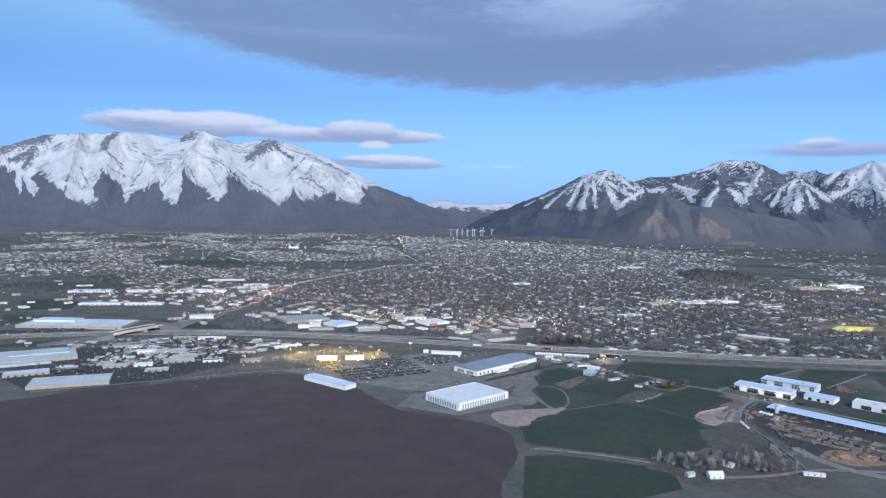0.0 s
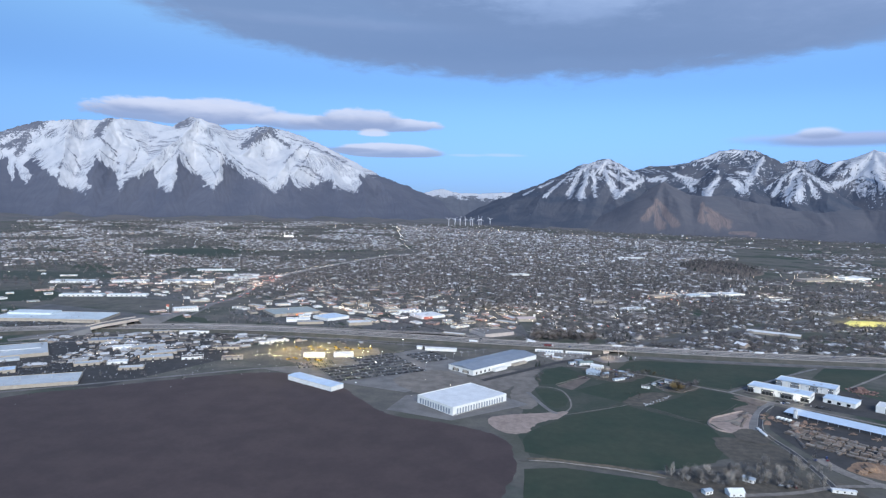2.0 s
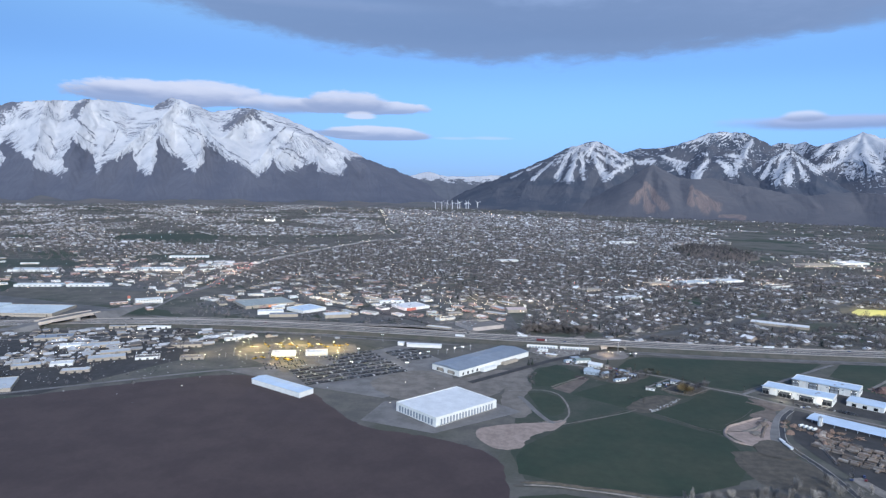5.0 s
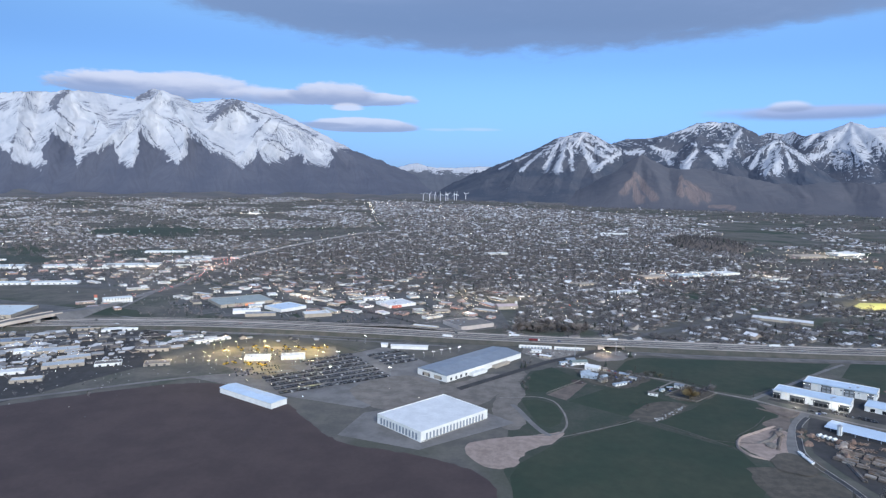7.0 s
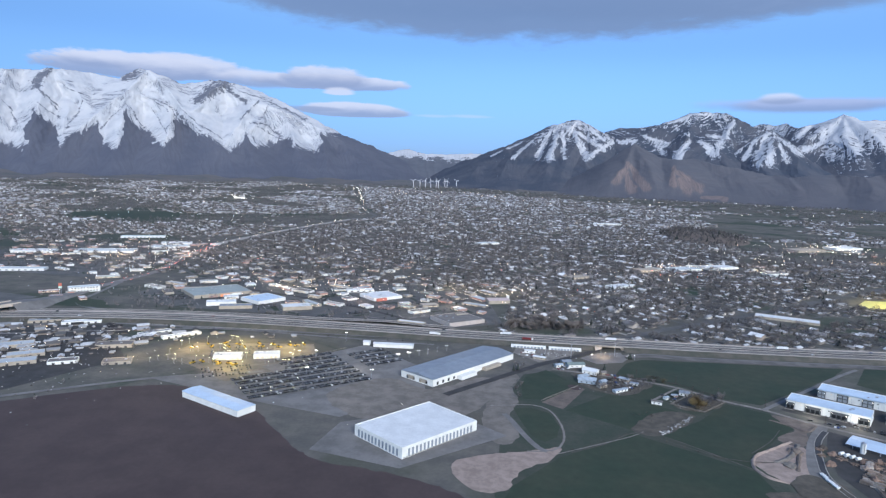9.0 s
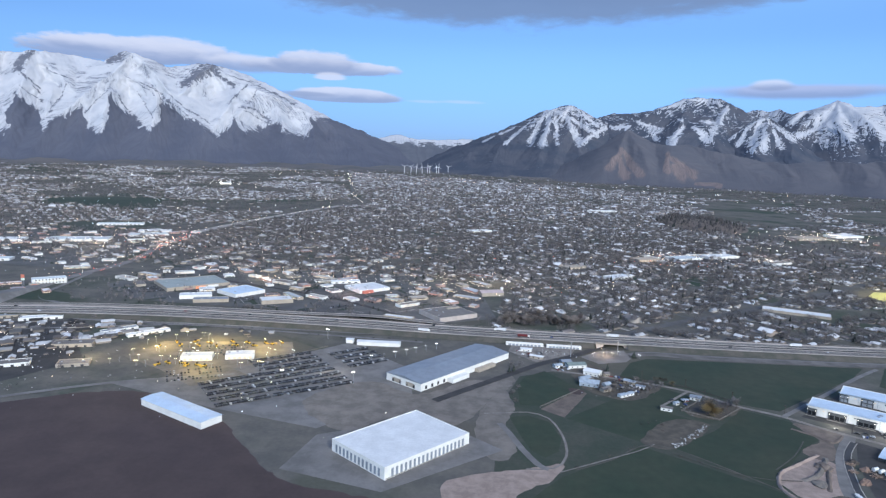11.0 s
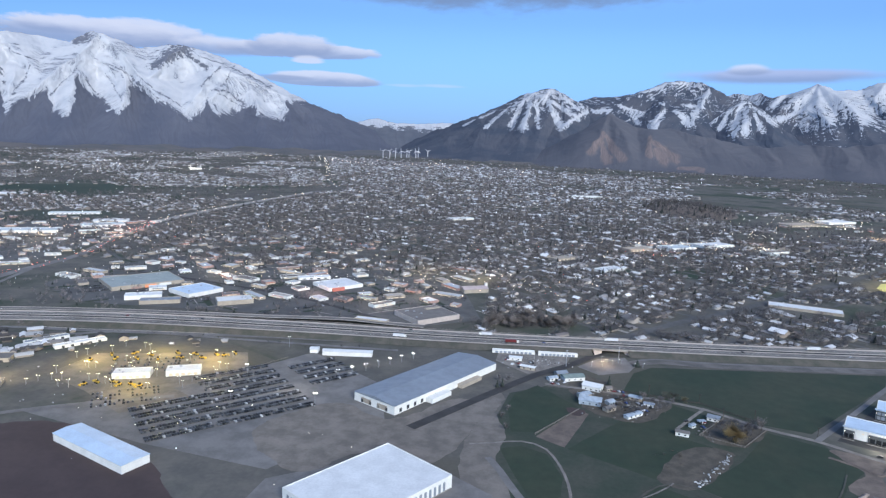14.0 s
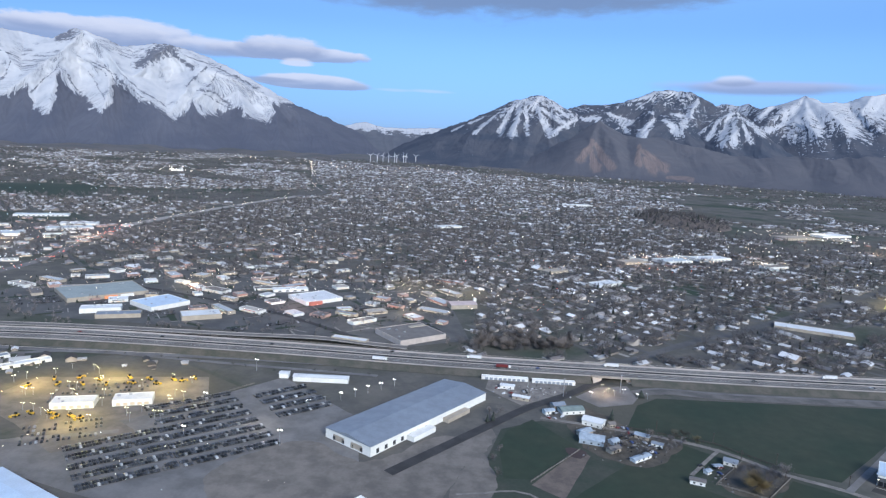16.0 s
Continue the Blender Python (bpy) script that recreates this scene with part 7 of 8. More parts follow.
# ---- fields among the far suburbs ----
for i, (pts, mat, label) in enumerate((
        ([(-925, 1376), (-830, 1450), (-737, 1508), (-653, 1312), (-760, 1235), (-848, 1281)], GRASS, "wide dark green field among the suburbs"),
        ([(-860, 932), (-703, 977), (-627, 926), (-740, 868), (-782, 853)], MEADOW, "brown and green pasture behind the stores"),
        ([(-689, 756), (-647, 788), (-602, 760), (-576, 711), (-622, 687)], GRASS, "dark green field beside the stores"),
        ([(-653, 1052), (-550, 1114), (-493, 1042), (-590, 971)], MEADOW, "rough meadow beside the main road"),
        ([(-400, 640), (-378, 668), (-352, 662), (-330, 640), (-365, 636)], GRASS, "grassed island inside the curved ramp"))):
    patch("field_%d" % (i + 12), pts, mat, 0.16 + 0.005 * i, label)


# ---- vehicles ----
PAINTS = [material("car_" + n, c, vary=0.1, scale=1.0, rough=0.3) for n, c in (("white", (0.7, 0.7, 0.7)), ("silver", (0.4, 0.41, 0.43)), ("black", (0.02, 0.02, 0.022)), ("red", (0.16, 0.03, 0.03)), ("blue", (0.04, 0.07, 0.18)))]
TYRE = material("tyre", (0.02, 0.02, 0.02), vary=0.2, scale=2)


def car_mesh(bm, s=1.0):
    """Bonnet, cabin and boot in one closed shape."""
    prof = [(-1.1, 0.15), (1.1, 0.15), (1.12, 0.42), (0.55, 0.48), (0.25, 0.74), (-0.55, 0.76), (-0.85, 0.5), (-1.12, 0.46)]
    rings = []
    for y, k in ((-0.46, 1.0), (0.46, 1.0)):
        rings.append([bm.verts.new((x * s, (y * (0.82 if z > 0.6 else 1)) * s, z * s)) for x, z in prof])
    bm.faces.new(rings[0])
    bm.faces.new(rings[1][::-1])
    for i in range(8):
        bm.faces.new((rings[0][(i + 1) % 8], rings[0][i], rings[1][i], rings[1][(i + 1) % 8]))
    return bm


def make_car(paint, label):
    ob = new("car")
    tagged(ob, label, "car", "cars")
    part("body", car_mesh(bmesh.new()), paint, ob)
    part("windscreen", block(0.27, -0.36, 0.5, 0.5, 0.36, 0.7), DARK_GLASS, ob)
    for x in (-0.7, 0.7):
        for y in (-0.46, 0.38):
            bm = bmesh.new()
            bmesh.ops.create_cone(bm, cap_ends=True, segments=10, radius1=0.17, radius2=0.17, depth=0.1, matrix=Matrix.Translation((x, y + 0.04, 0.17)) @ Matrix.Rotation(math.pi / 2, 4, "X"))
            part("wheel", bm, TYRE, ob)
    return ob


def make_truck(paint, label):
    ob = new("truck")
    tagged(ob, label, "truck", "trucks")
    part("trailer", block(-4.6, -0.62, 0.5, 1.9, 0.62, 1.95), paint, ob)
    part("cab", block(2.1, -0.58, 0.3, 3.4, 0.58, 1.55), WHITE_WALL, ob)
    part("windscreen", block(3.35, -0.5, 0.95, 3.44, 0.5, 1.4), DARK_GLASS, ob)
    part("chassis", block(-4.5, -0.4, 0.3, 3.2, 0.4, 0.5), DARK_PANEL, ob)
    for x in (-4.0, -3.4, 1.2, 2.9):
        for y in (-0.62, 0.5):
            bm = bmesh.new()
            bmesh.ops.create_cone(bm, cap_ends=True, segments=10, radius1=0.26, radius2=0.26, depth=0.12, matrix=Matrix.Translation((x, y + 0.06, 0.26)) @ Matrix.Rotation(math.pi / 2, 4, "X"))
            part("wheel", bm, TYRE, ob)
    return ob


def vehicles():
    rng = random.Random(31)
    cars = [make_car(p, "%s car with dark windows on the road" % n) for p, n in zip(PAINTS, ("white", "silver", "black", "red", "dark blue"))]
    trucks = [make_truck(PAINTS[0], "white articulated truck on the highway"), make_truck(PAINTS[3], "red articulated truck on the highway")]
    first = set()

    def put(kind, x, y, z, turn):
        m = pose(x, y, z, 0, 0, turn)
        if kind in first:
            copy_thing(kind, m)
        else:
            kind.matrix_basis = m
            first.add(kind)

    for i in range(60):
        k = rng.randrange(len(HIGHWAY) - 1)
        p, q = HIGHWAY[k], HIGHWAY[k + 1]
        if not -520 < p[0] < 420:
            continue
        lane = rng.choice((4.2, 6.0, 7.8)) * rng.choice((-1, 1))
        dx, dy = q[0] - p[0], q[1] - p[1]
        d = math.hypot(dx, dy)
        a = rng.random()
        x, y = p[0] + dx * a - dy / d * lane, p[1] + dy * a + dx / d * lane
        turn = math.degrees(math.atan2(dy, dx)) + (180 if lane > 0 else 0)
        put(rng.choice(trucks[:1] * 1 + cars * 2), x, y, ground_z(p[1] + dy * a) + BANK + 0.08, turn)
    put(trucks[1], 5, 615.5, ground_z(621) + BANK + 0.08, 0)
    put(trucks[0], -12, 627, ground_z(621) + BANK + 0.08, 180)
    # parked at the farm, the cottage, the works and the storage yard
    for cx, cy, rx, ry, n, t in ((58, 541, 9, 8, 14, 30), (83, 524, 5, 4, 4, 20), (27, 562, 4, 4, 6, 45), (8, 588, 8, 4, 8, 20), (118, 357, 6, 1.5, 4, 10), (160, 500, 14, 5, 8, -31), (146, 400, 5, 6, 3, 60), (57, 553, 6, 4, 4, 10)):
        for _ in range(n):
            x, y = cx + rng.uniform(-rx, rx), cy + rng.uniform(-ry, ry)
            put(rng.choice(cars), x, y, ground_z(y) + 0.14, t + rng.choice((0, 90, 180)) + rng.uniform(-12, 12))
    for c in cars + trucks:
        if c not in first:
            put(c, -30, 500, ground_z(500) + 0.1, 20)
    # rows in the vehicle yards and car parks
    bm = car_mesh(bmesh.new())
    bmesh.ops.triangulate(bm, faces=bm.faces)
    bm.verts.index_update()
    v, f = [tuple(q.co) for q in bm.verts], [tuple(q.index for q in face.verts) for face in bm.faces]
    bm.free()
    places = []

    def rows(cx, cy, turn, nrow, ncol, pitch, gap, fill, skip=3):
        c, s = math.cos(radians(turn)), math.sin(radians(turn))
        for i in range(nrow):
            for j in range(ncol):
                if rng.random() > fill:
                    continue
                a, b = (j - ncol / 2) * pitch, (i - nrow / 2) * gap + (i // 2) * skip
                x, y = cx + a * c - b * s, cy + a * s + b * c
                places.append((x, y, ground_z(y) + 0.13, radians(turn + 90) + rng.uniform(-0.05, 0.05), rng.uniform(0.9, 1.1)))

    rows(-112, 520, 40, 16, 34, 1.1, 2.5, 0.92)
    rows(-135, 492, 40, 10, 30, 1.1, 2.5, 0.95)
    rows(-90, 556, 42, 8, 24, 1.1, 2.6, 0.93)
    rows(-178, 552, 20, 5, 22, 1.8, 4.0, 0.6, 1)
    rows(-170, 512, 30, 5, 16, 1.8, 3.2, 0.6, 1)
    rows(-300, 690, 35, 5, 26, 1.4, 2.6, 0.45)
    rows(-90, 705, 40, 8, 22, 1.4, 2.6, 0.45)
    rows(-215, 680, 30, 4, 14, 1.4, 2.6, 0.5)
    rows(-300, 540, 35, 6, 24, 1.6, 3.6, 0.5)
    rows(-350, 450, 35, 8, 24, 1.7, 3.6, 0.4)
    rows(-480, 580, 15, 8, 40, 1.5, 2.8, 0.4)
    rows(-500, 850, 35, 6, 40, 1.6, 2.8, 0.5)
    rows(225, 1000, 35, 6, 40, 1.6, 2.8, 0.4)
    for _ in range(46):
        cx, cy = rng.choice(((-190, 750), (-500, 880), (-110, 700)))
        rows(cx + rng.uniform(-120, 90), cy + rng.uniform(-60, 80), 35 + rng.choice((0, 90)), 2, rng.randrange(6, 16), 1.4, 2.7, 0.55)
    rows(178, 495, -31, 2, 16, 1.4, 3, 0.5)
    for name, chosen, mat, label in (("parked_cars", [p for i, p in enumerate(places) if i % 9], material("mixed_dark_paint", (0.06, 0.062, 0.068), vary=0.4, scale=0.3, island=0.9, rough=0.35), "rows of dark parked cars"),
                                     ("parked_cars", places[0::9], material("mixed_pale_paint", (0.42, 0.42, 0.42), vary=0.4, scale=0.3, island=0.7, rough=0.35), "pale cars among the parked rows")):
        vv, ff = spread(v, f, chosen)
        tagged(bulk(name, vv, ff, [mat]), label, "cars", kind="stuff")


vehicles()


# ---- farms ----
def pile(x, y, r):
    """A rough heap of brown planks lying at all angles."""
    rng = random.Random(int(x * 7 + y))
    ob = thing("plank_heap", x, y, rng.uniform(0, 90), "rough heap of brown planks in the timber yard", "plank heap", "plank heaps")
    for k in range(16):
        bm = block(-1.6, -0.14, -0.05, 1.6, 0.14, 0.07)
        bmesh.ops.transform(bm, matrix=pose(rng.gauss(0, 0.4) * r, rng.gauss(0, 0.4) * r, 0.12 + 0.07 * k * rng.random(), rng.uniform(-8, 8), rng.uniform(-12, 12), rng.uniform(0, 180)), verts=bm.verts)
        part("plank", bm, PLANK, ob)


PLANK = material("brown_planks", (0.24, 0.155, 0.11), second=(0.34, 0.25, 0.19), scale=0.4, obj=0.5)


def farm_house(x, y, L, W, H, turn, wall, roof, label, rise=1.0, name="farm_building"):
    b = building(name, label, "farm building" if name == "farm_building" else "house", x, y, L, W, H, turn, wall, roof, gable=rise)
    wall_row(b, "window", 0, L, W, max(2, int(L / 3)), 0.7, 0.5, 1.1, DARK_GLASS)
    wall_row(b, "door", 1, L, W, 1, 0.8, 0, 1.1, DARK_PANEL)
    return b


def farms():
    rng = random.Random(77)
    tin = material("tin_roof", (0.40, 0.46, 0.52), vary=0.25, scale=0.6, rough=0.5)
    green = material("green_grey_roof", (0.22, 0.27, 0.25), vary=0.2, scale=0.5)
    farm_house(34.5, 569, 11, 6, 1.8, 18, WHITE_WALL, green, "farmhouse with a grey-green roof and white walls")
    farm_house(43, 557, 9, 6, 2.3, -25, WHITE_WALL, WHITE_ROOF, "white barn with a pale metal roof", 1.2)
    farm_house(39.5, 539.5, 10, 6.5, 2.1, -12, tin, tin, "barn with a weathered blue-grey tin roof", 1.3)
    farm_house(37.5, 546, 6, 4, 1.8, 40, TAN_WALL, tin, "low cattle shed with a tin roof", 0.9)
    farm_house(48.5, 539.5, 4, 3, 1.6, 40, tin, tin, "small tin lean-to shed in the farmyard", 0.7)
    farm_house(56.8, 527, 9.5, 2.8, 1.3, 38, WHITE_WALL, tin, "long narrow white poultry shed", 0.4)
    farm_house(50.5, 556, 3, 2.5, 1.6, 20, TAN_WALL, BROWN_ROOF, "small brown-roofed farm store")
    farm_house(12.2, 579.7, 8, 3, 1.6, -18, TAN_WALL, WHITE_ROOF, "narrow white-roofed workshop by the road", 0.6)
    farm_house(6, 593, 7, 3, 1.8, -4, WHITE_WALL, WHITE_ROOF, "white office trailer in the storage yard", 0.4)
    farm_house(74, 511.2, 5.4, 3, 1.6, -18, WHITE_WALL, BROWN_ROOF, "small white shed with brown roof", 0.5)
    farm_house(92.3, 529, 5, 4, 1.6, -25, WHITE_WALL, GREY_ROOF, "cottage with white walls and grey roof", 1.0, "cottage")
    farm_house(86, 525, 3, 1.8, 1.2, 15, WHITE_WALL, tin, "white camper trailer beside the cottage", 0.2)
    farm_house(80.5, 520, 2.6, 2.0, 1.2, 40, WHITE_WALL, tin, "small white garden shed beside the cottage", 0.5)
    farm_house(62, 547, 6, 3.4, 1.5, -28, TAN_WALL, tin, "low tin-roofed machine shed in the farmyard", 0.7)
    farm_house(47, 532, 5.5, 3.2, 1.6, 38, TAN_WALL, BROWN_ROOF, "brown-roofed store in the farmyard", 0.9)
    farm_house(66.5, 540, 4.5, 2.6, 1.4, -20, WHITE_WALL, GREY_ROOF, "small grey-roofed shed in the farmyard", 0.6)
    farm_house(29, 573.5, 6, 4, 1.7, 24, TAN_WALL, GREY_ROOF, "grey-roofed cottage beside the road", 1.0, "cottage")
    farm_house(24, 566, 5, 3, 1.5, 28, WHITE_WALL, tin, "pale garage beside the road", 0.7)
    farm_house(92, 343, 7, 4.5, 2.0, 15, WHITE_WALL, WHITE_ROOF, "white farmhouse among bare trees", 1.4, "cottage")
    farm_house(102.5, 360, 5, 3, 1.7, -35, WHITE_WALL, tin, "pale-roofed garage among bare trees", 0.9)
    farm_house(80, 342, 4, 3, 1.6, 30, WHITE_WALL, tin, "small white outbuilding under bare trees", 0.7)
    for x, y in ((128.2, 437), (128.3, 432.6), (129.0, 428.2)):
        farm_house(x, y, 3.6, 1.2, 0.95, 100, WHITE_WALL, WHITE_ROOF, "short white trailer parked along the drain", 0.15, "trailer")
    for x, y, r in ((147, 452, 2), (144, 457, 1.5), (163, 455, 2.2), (170, 449, 2), (180, 443, 2.2), (190, 436, 2), (142.6, 461, 1.8), (152.5, 457, 2.4), (157, 455.6, 2.4), (155.5, 450, 2.2), (150.3, 437.5, 2.0), (151, 445, 2.4), (147, 440, 1.8), (160, 447, 2.2), (138.5, 466, 1.6), (136.5, 459, 1.2), (173, 426, 2.2), (163, 447, 2)):
        pile(x, y, r)
    farm_house(142, 356.5, 10, 2, 1.6, -2, WHITE_WALL, WHITE_ROOF, "long white trailer at the roadside", 0.2)
    # junk and small stores in the farmyards
    v, f = [], []
    unit = [(-1, -1, 0), (1, -1, 0), (1, 1, 0), (-1, 1, 0), (-1, -1, 1), (1, -1, 1), (1, 1, 1), (-0.8, 1, 0.8)]
    tri = [(0, 1, 5), (0, 5, 4), (1, 2, 6), (1, 6, 5), (2, 3, 7), (2, 7, 6), (3, 0, 4), (3, 4, 7), (4, 5, 6), (4, 6, 7)]
    for name, spots, mat, label in (
            ("scrap", [(68 + 21 * a + rng.gauss(0, 0.8), 468 + 28 * a + rng.gauss(0, 0.8)) for a in [rng.random() for _ in range(60)]], material("pale_scrap", (0.45, 0.45, 0.44), vary=0.3, scale=0.5, island=0.5), "line of pale scrap along the fence"),
            ("farm_clutter", [(56 + rng.gauss(0, 9), 541 + rng.gauss(0, 7)) for _ in range(150)] + [(82 + rng.gauss(0, 4), 519 + rng.gauss(0, 4)) for _ in range(20)], material("farm_clutter", (0.20, 0.19, 0.18), vary=0.4, scale=0.5, island=0.95), "clutter of machinery and stores in the farmyard"),
            ("yard_clutter", [(15 + rng.gauss(0, 9), 590 + rng.gauss(0, 6)) for _ in range(80)] + [(-330 + rng.gauss(0, 55), 495 + rng.gauss(0, 40)) for _ in range(620)], material("yard_clutter", (0.33, 0.32, 0.31), vary=0.4, scale=0.5, island=1.0), "stored goods scattered over the yards"),
            ("building_rubble", [(226 + rng.gauss(0, 5), 539 + rng.gauss(0, 4)) for _ in range(190)], material("red_rubble", (0.21, 0.125, 0.105), vary=0.4, scale=0.5, island=0.5), "reddish building material beside the works")):
        places = [(x, y, ground_z(y) + 0.05, rng.uniform(0, 3.1), rng.uniform(0.2, 0.8 if name == "building_rubble" else 0.48)) for x, y in spots]
        vv, ff = spread(np.array(unit) * (1, 0.6, 0.8), tri, places)
        tagged(bulk(name, vv, ff, [mat]), label, "clutter", kind="stuff")


farms()


def fence(pts, label, mat):
    ob = thing("fence", *pts[0], 0, label, "fence", "field fences")
    x0, y0 = pts[0]
    z0 = ground_z(y0)
    post_bm = block(-0.09, -0.09, -0.3, 0.09, 0.09, 0.8)
    me = bpy.data.meshes.new("post")
    post_bm.to_mesh(me)
    post_bm.free()
    me.materials.append(mat)
    for (xa, ya), (xb, yb) in zip(pts, pts[1:]):
        d = math.hypot(xb - xa, yb - ya)
        n = max(2, int(d / 2.2))
        for k in range(n):
            x, y = xa + (xb - xa) * k / n, ya + (yb - ya) * k / n
            o = new("post", me)
            o.parent = ob
            o.location = (x - x0, y - y0, ground_z(y) - z0)
        for h in (0.35, 0.68):
            bm = block(0, -0.05, h, d, 0.05, h + 0.12)
            bmesh.ops.transform(bm, matrix=Matrix.Translation((xa - x0, ya - y0, ground_z(ya) - z0)) @ Matrix.Rotation(math.atan2(yb - ya, xb - xa), 4, "Z"), verts=bm.verts)
            part("rail", bm, mat, ob)


for pts, label in (([(81, 511.4), (98, 532)], "pale rail fence beside the cottage drive"), ([(81.5, 511.2), (96.6, 503), (113, 522)], "pale rail fence round the cottage trees"), ([(12, 502), (33.5, 531)], "pale fence between two plots"),
                   ([(50, 538), (58, 547)], "pale fence in the farmyard"), ([(-142, 538), (-116, 574)], "long pale fence of the vehicle yard"), ([(57, 556), (92, 546), (111, 529)], "wire fence along the lane")):
    fence(pts, label, DIRT_ROAD if "wire" not in label else BARK)


# ---- timber yard ----
def timber_yard():
    rng = random.Random(41)
    wood = material("sawn_timber", (0.20, 0.145, 0.11), second=(0.25, 0.225, 0.20), scale=0.25, obj=0.6, island=0.15)
    base = new("timber_stack")
    tagged(base, "stack of sawn timber on bearers in the yard", "timber stack", "timber stacks")
    part("lower_load", block(-2.6, -0.62, 0.12, 2.6, 0.62, 0.62), wood, base)
    part("upper_load", block(-2.45, -0.5, 0.66, 2.5, 0.56, 1.1), wood, base)
    for x in (-1.7, 1.7):
        part("bearer", block(x - 0.08, -0.5, 0, x + 0.08, 0.5, 0.12), BARK, base)
    turn = -36.5
    c, s = math.cos(radians(turn)), math.sin(radians(turn))
    started = False
    for row in range(11):
        for k in range(15):
            if rng.random() < 0.06 or (row > 6 and k < 3):
                continue
            a, b = k * 4.9 + rng.uniform(-0.5, 0.5), -row * 2.15 + rng.uniform(-0.35, 0.35) - (row // 3) * 1.6
            x, y = 152 + a * c - b * s, 446 + a * s + b * c
            if not (140 < x < 215 and 386 < y < 460):
                continue
            m = pose(x, y, ground_z(y) + 0.08, 0, 0, turn + rng.choice((0, 0, 0, 0, 90)) + rng.uniform(-4, 4)) @ Matrix.Diagonal((rng.uniform(0.7, 1.05), rng.uniform(0.8, 1.4), rng.uniform(0.5, 1.5), 1))
            if started:
                copy_thing(base, m)
            else:
                base.matrix_basis, started = m, True
    heap = material("bark_heap", (0.25, 0.165, 0.125), second=(0.18, 0.12, 0.095), scale=0.5, grain=0.8, bump=0.4)
    for x, y, r, h, lab, mat in ((155.1, 450.9, 1.5, 1.6, "heap of reddish-brown bark and offcuts", heap), (148.2, 437.6, 1.8, 2.0, "heap of reddish-brown bark and offcuts", heap), (142.0, 461.4, 2.1, 1.6, "heap of reddish-brown bark and offcuts", heap), (159.0, 455.8, 1.5, 2.0, "heap of reddish-brown bark and offcuts", heap), (156.7, 437.3, 1.8, 1.6, "heap of reddish-brown bark and offcuts", heap), (136.1, 449.4, 2.1, 2.0, "heap of reddish-brown bark and offcuts", heap), (151.7, 454.5, 1.5, 1.6, "heap of reddish-brown bark and offcuts", heap), (150.5, 448.5, 3.2, 1.6, "heap of rough brown logs", wood), (140.5, 468, 2.4, 1.4, "heap of reddish bark", BARK), (154, 453, 2.6, 1.5, "heap of brown timber offcuts", wood), (152, 442, 2.4, 1.2, "heap of broken pallets", wood),
                                 (118, 446, 3.5, 1.0, "low heap of pale sand", SOIL), (126, 461, 4, 1.4, "heap of brush and soil", SCRUB), (224, 541, 5.5, 3.2, "reddish heap of building rubble", material("red_heap", (0.20, 0.12, 0.10), vary=0.4, scale=0.8)), (167, 389, 5.0, 2.2, "orange-brown soil heap", ORANGE_SOIL), (180, 389, 5.5, 2.0, "orange-brown soil heap", ORANGE_SOIL), (161, 384, 3.2, 1.4, "orange-brown soil heap", ORANGE_SOIL)):
        bm = bmesh.new()
        bmesh.ops.create_icosphere(bm, subdivisions=3, radius=1)
        for q in bm.verts:
            k = 1 + 0.45 * noise.noise(Vector(q.co) * 2.2 + Vector((x, y, 0)))
            q.co = Vector((q.co.x * r * k, q.co.y * r * 0.8 * k, max(-0.2, q.co.z) * h * k))
        ob = part("mound", bm, mat)
        ob.matrix_world = pose(x, y, ground_z(y), 0, 0, rng.uniform(0, 90))
        tagged(ob, lab + " in the open", "mound")
    ob = thing("log_pile", 145.3, 425, 86, "long pile of trimmed poles on the asphalt", "log pile")
    for k in range(9):
        bm = bmesh.new()
        bmesh.ops.create_cone(bm, cap_ends=True, segments=8, radius1=0.22, radius2=0.18, depth=26 + rng.uniform(-2, 2),
                              matrix=Matrix.Translation((rng.uniform(-1, 1), (k % 5 - 2) * 0.4, 0.25 + (k // 5) * 0.36)) @ Matrix.Rotation(math.pi / 2, 4, "Y"))
        part("pole", bm, wood, ob)
    ob = thing("silo", 157, 466, 0, "white cylindrical silo beside the timber shed", "silo")
    bm = bmesh.new()
    bmesh.ops.create_cone(bm, cap_ends=True, segments=24, radius1=1.15, radius2=1.15, depth=5.0, matrix=Matrix.Translation((0, 0, 2.3)))
    part("barrel", bm, WHITE_WALL, ob)
    bm = bmesh.new()
    bmesh.ops.create_cone(bm, cap_ends=True, segments=24, radius1=1.22, radius2=0.25, depth=0.7, matrix=Matrix.Translation((0, 0, 5.15)))
    part("cap", bm, STEEL, ob)
    part("ladder", block(-0.2, -1.25, 0, 0.2, -1.14, 4.8), STEEL, ob)
    for k in range(4):
        ob = thing("tank", 145.8 + k * 1.7, 461.5 - k * 1.5, 30, "pale horizontal storage tank on saddles", "tank", "storage tanks")
        bm = bmesh.new()
        bmesh.ops.create_cone(bm, cap_ends=True, segments=16, radius1=0.75, radius2=0.75, depth=2.6, matrix=Matrix.Translation((0, 0, 1.0)) @ Matrix.Rotation(math.pi / 2, 4, "Y"))
        part("shell", bm, WHITE_WALL, ob)
        for q in (-0.8, 0.8):
            part("saddle", block(q - 0.12, -0.5, -0.1, q + 0.12, 0.5, 0.5), CONCRETE_WALL, ob)


timber_yard()


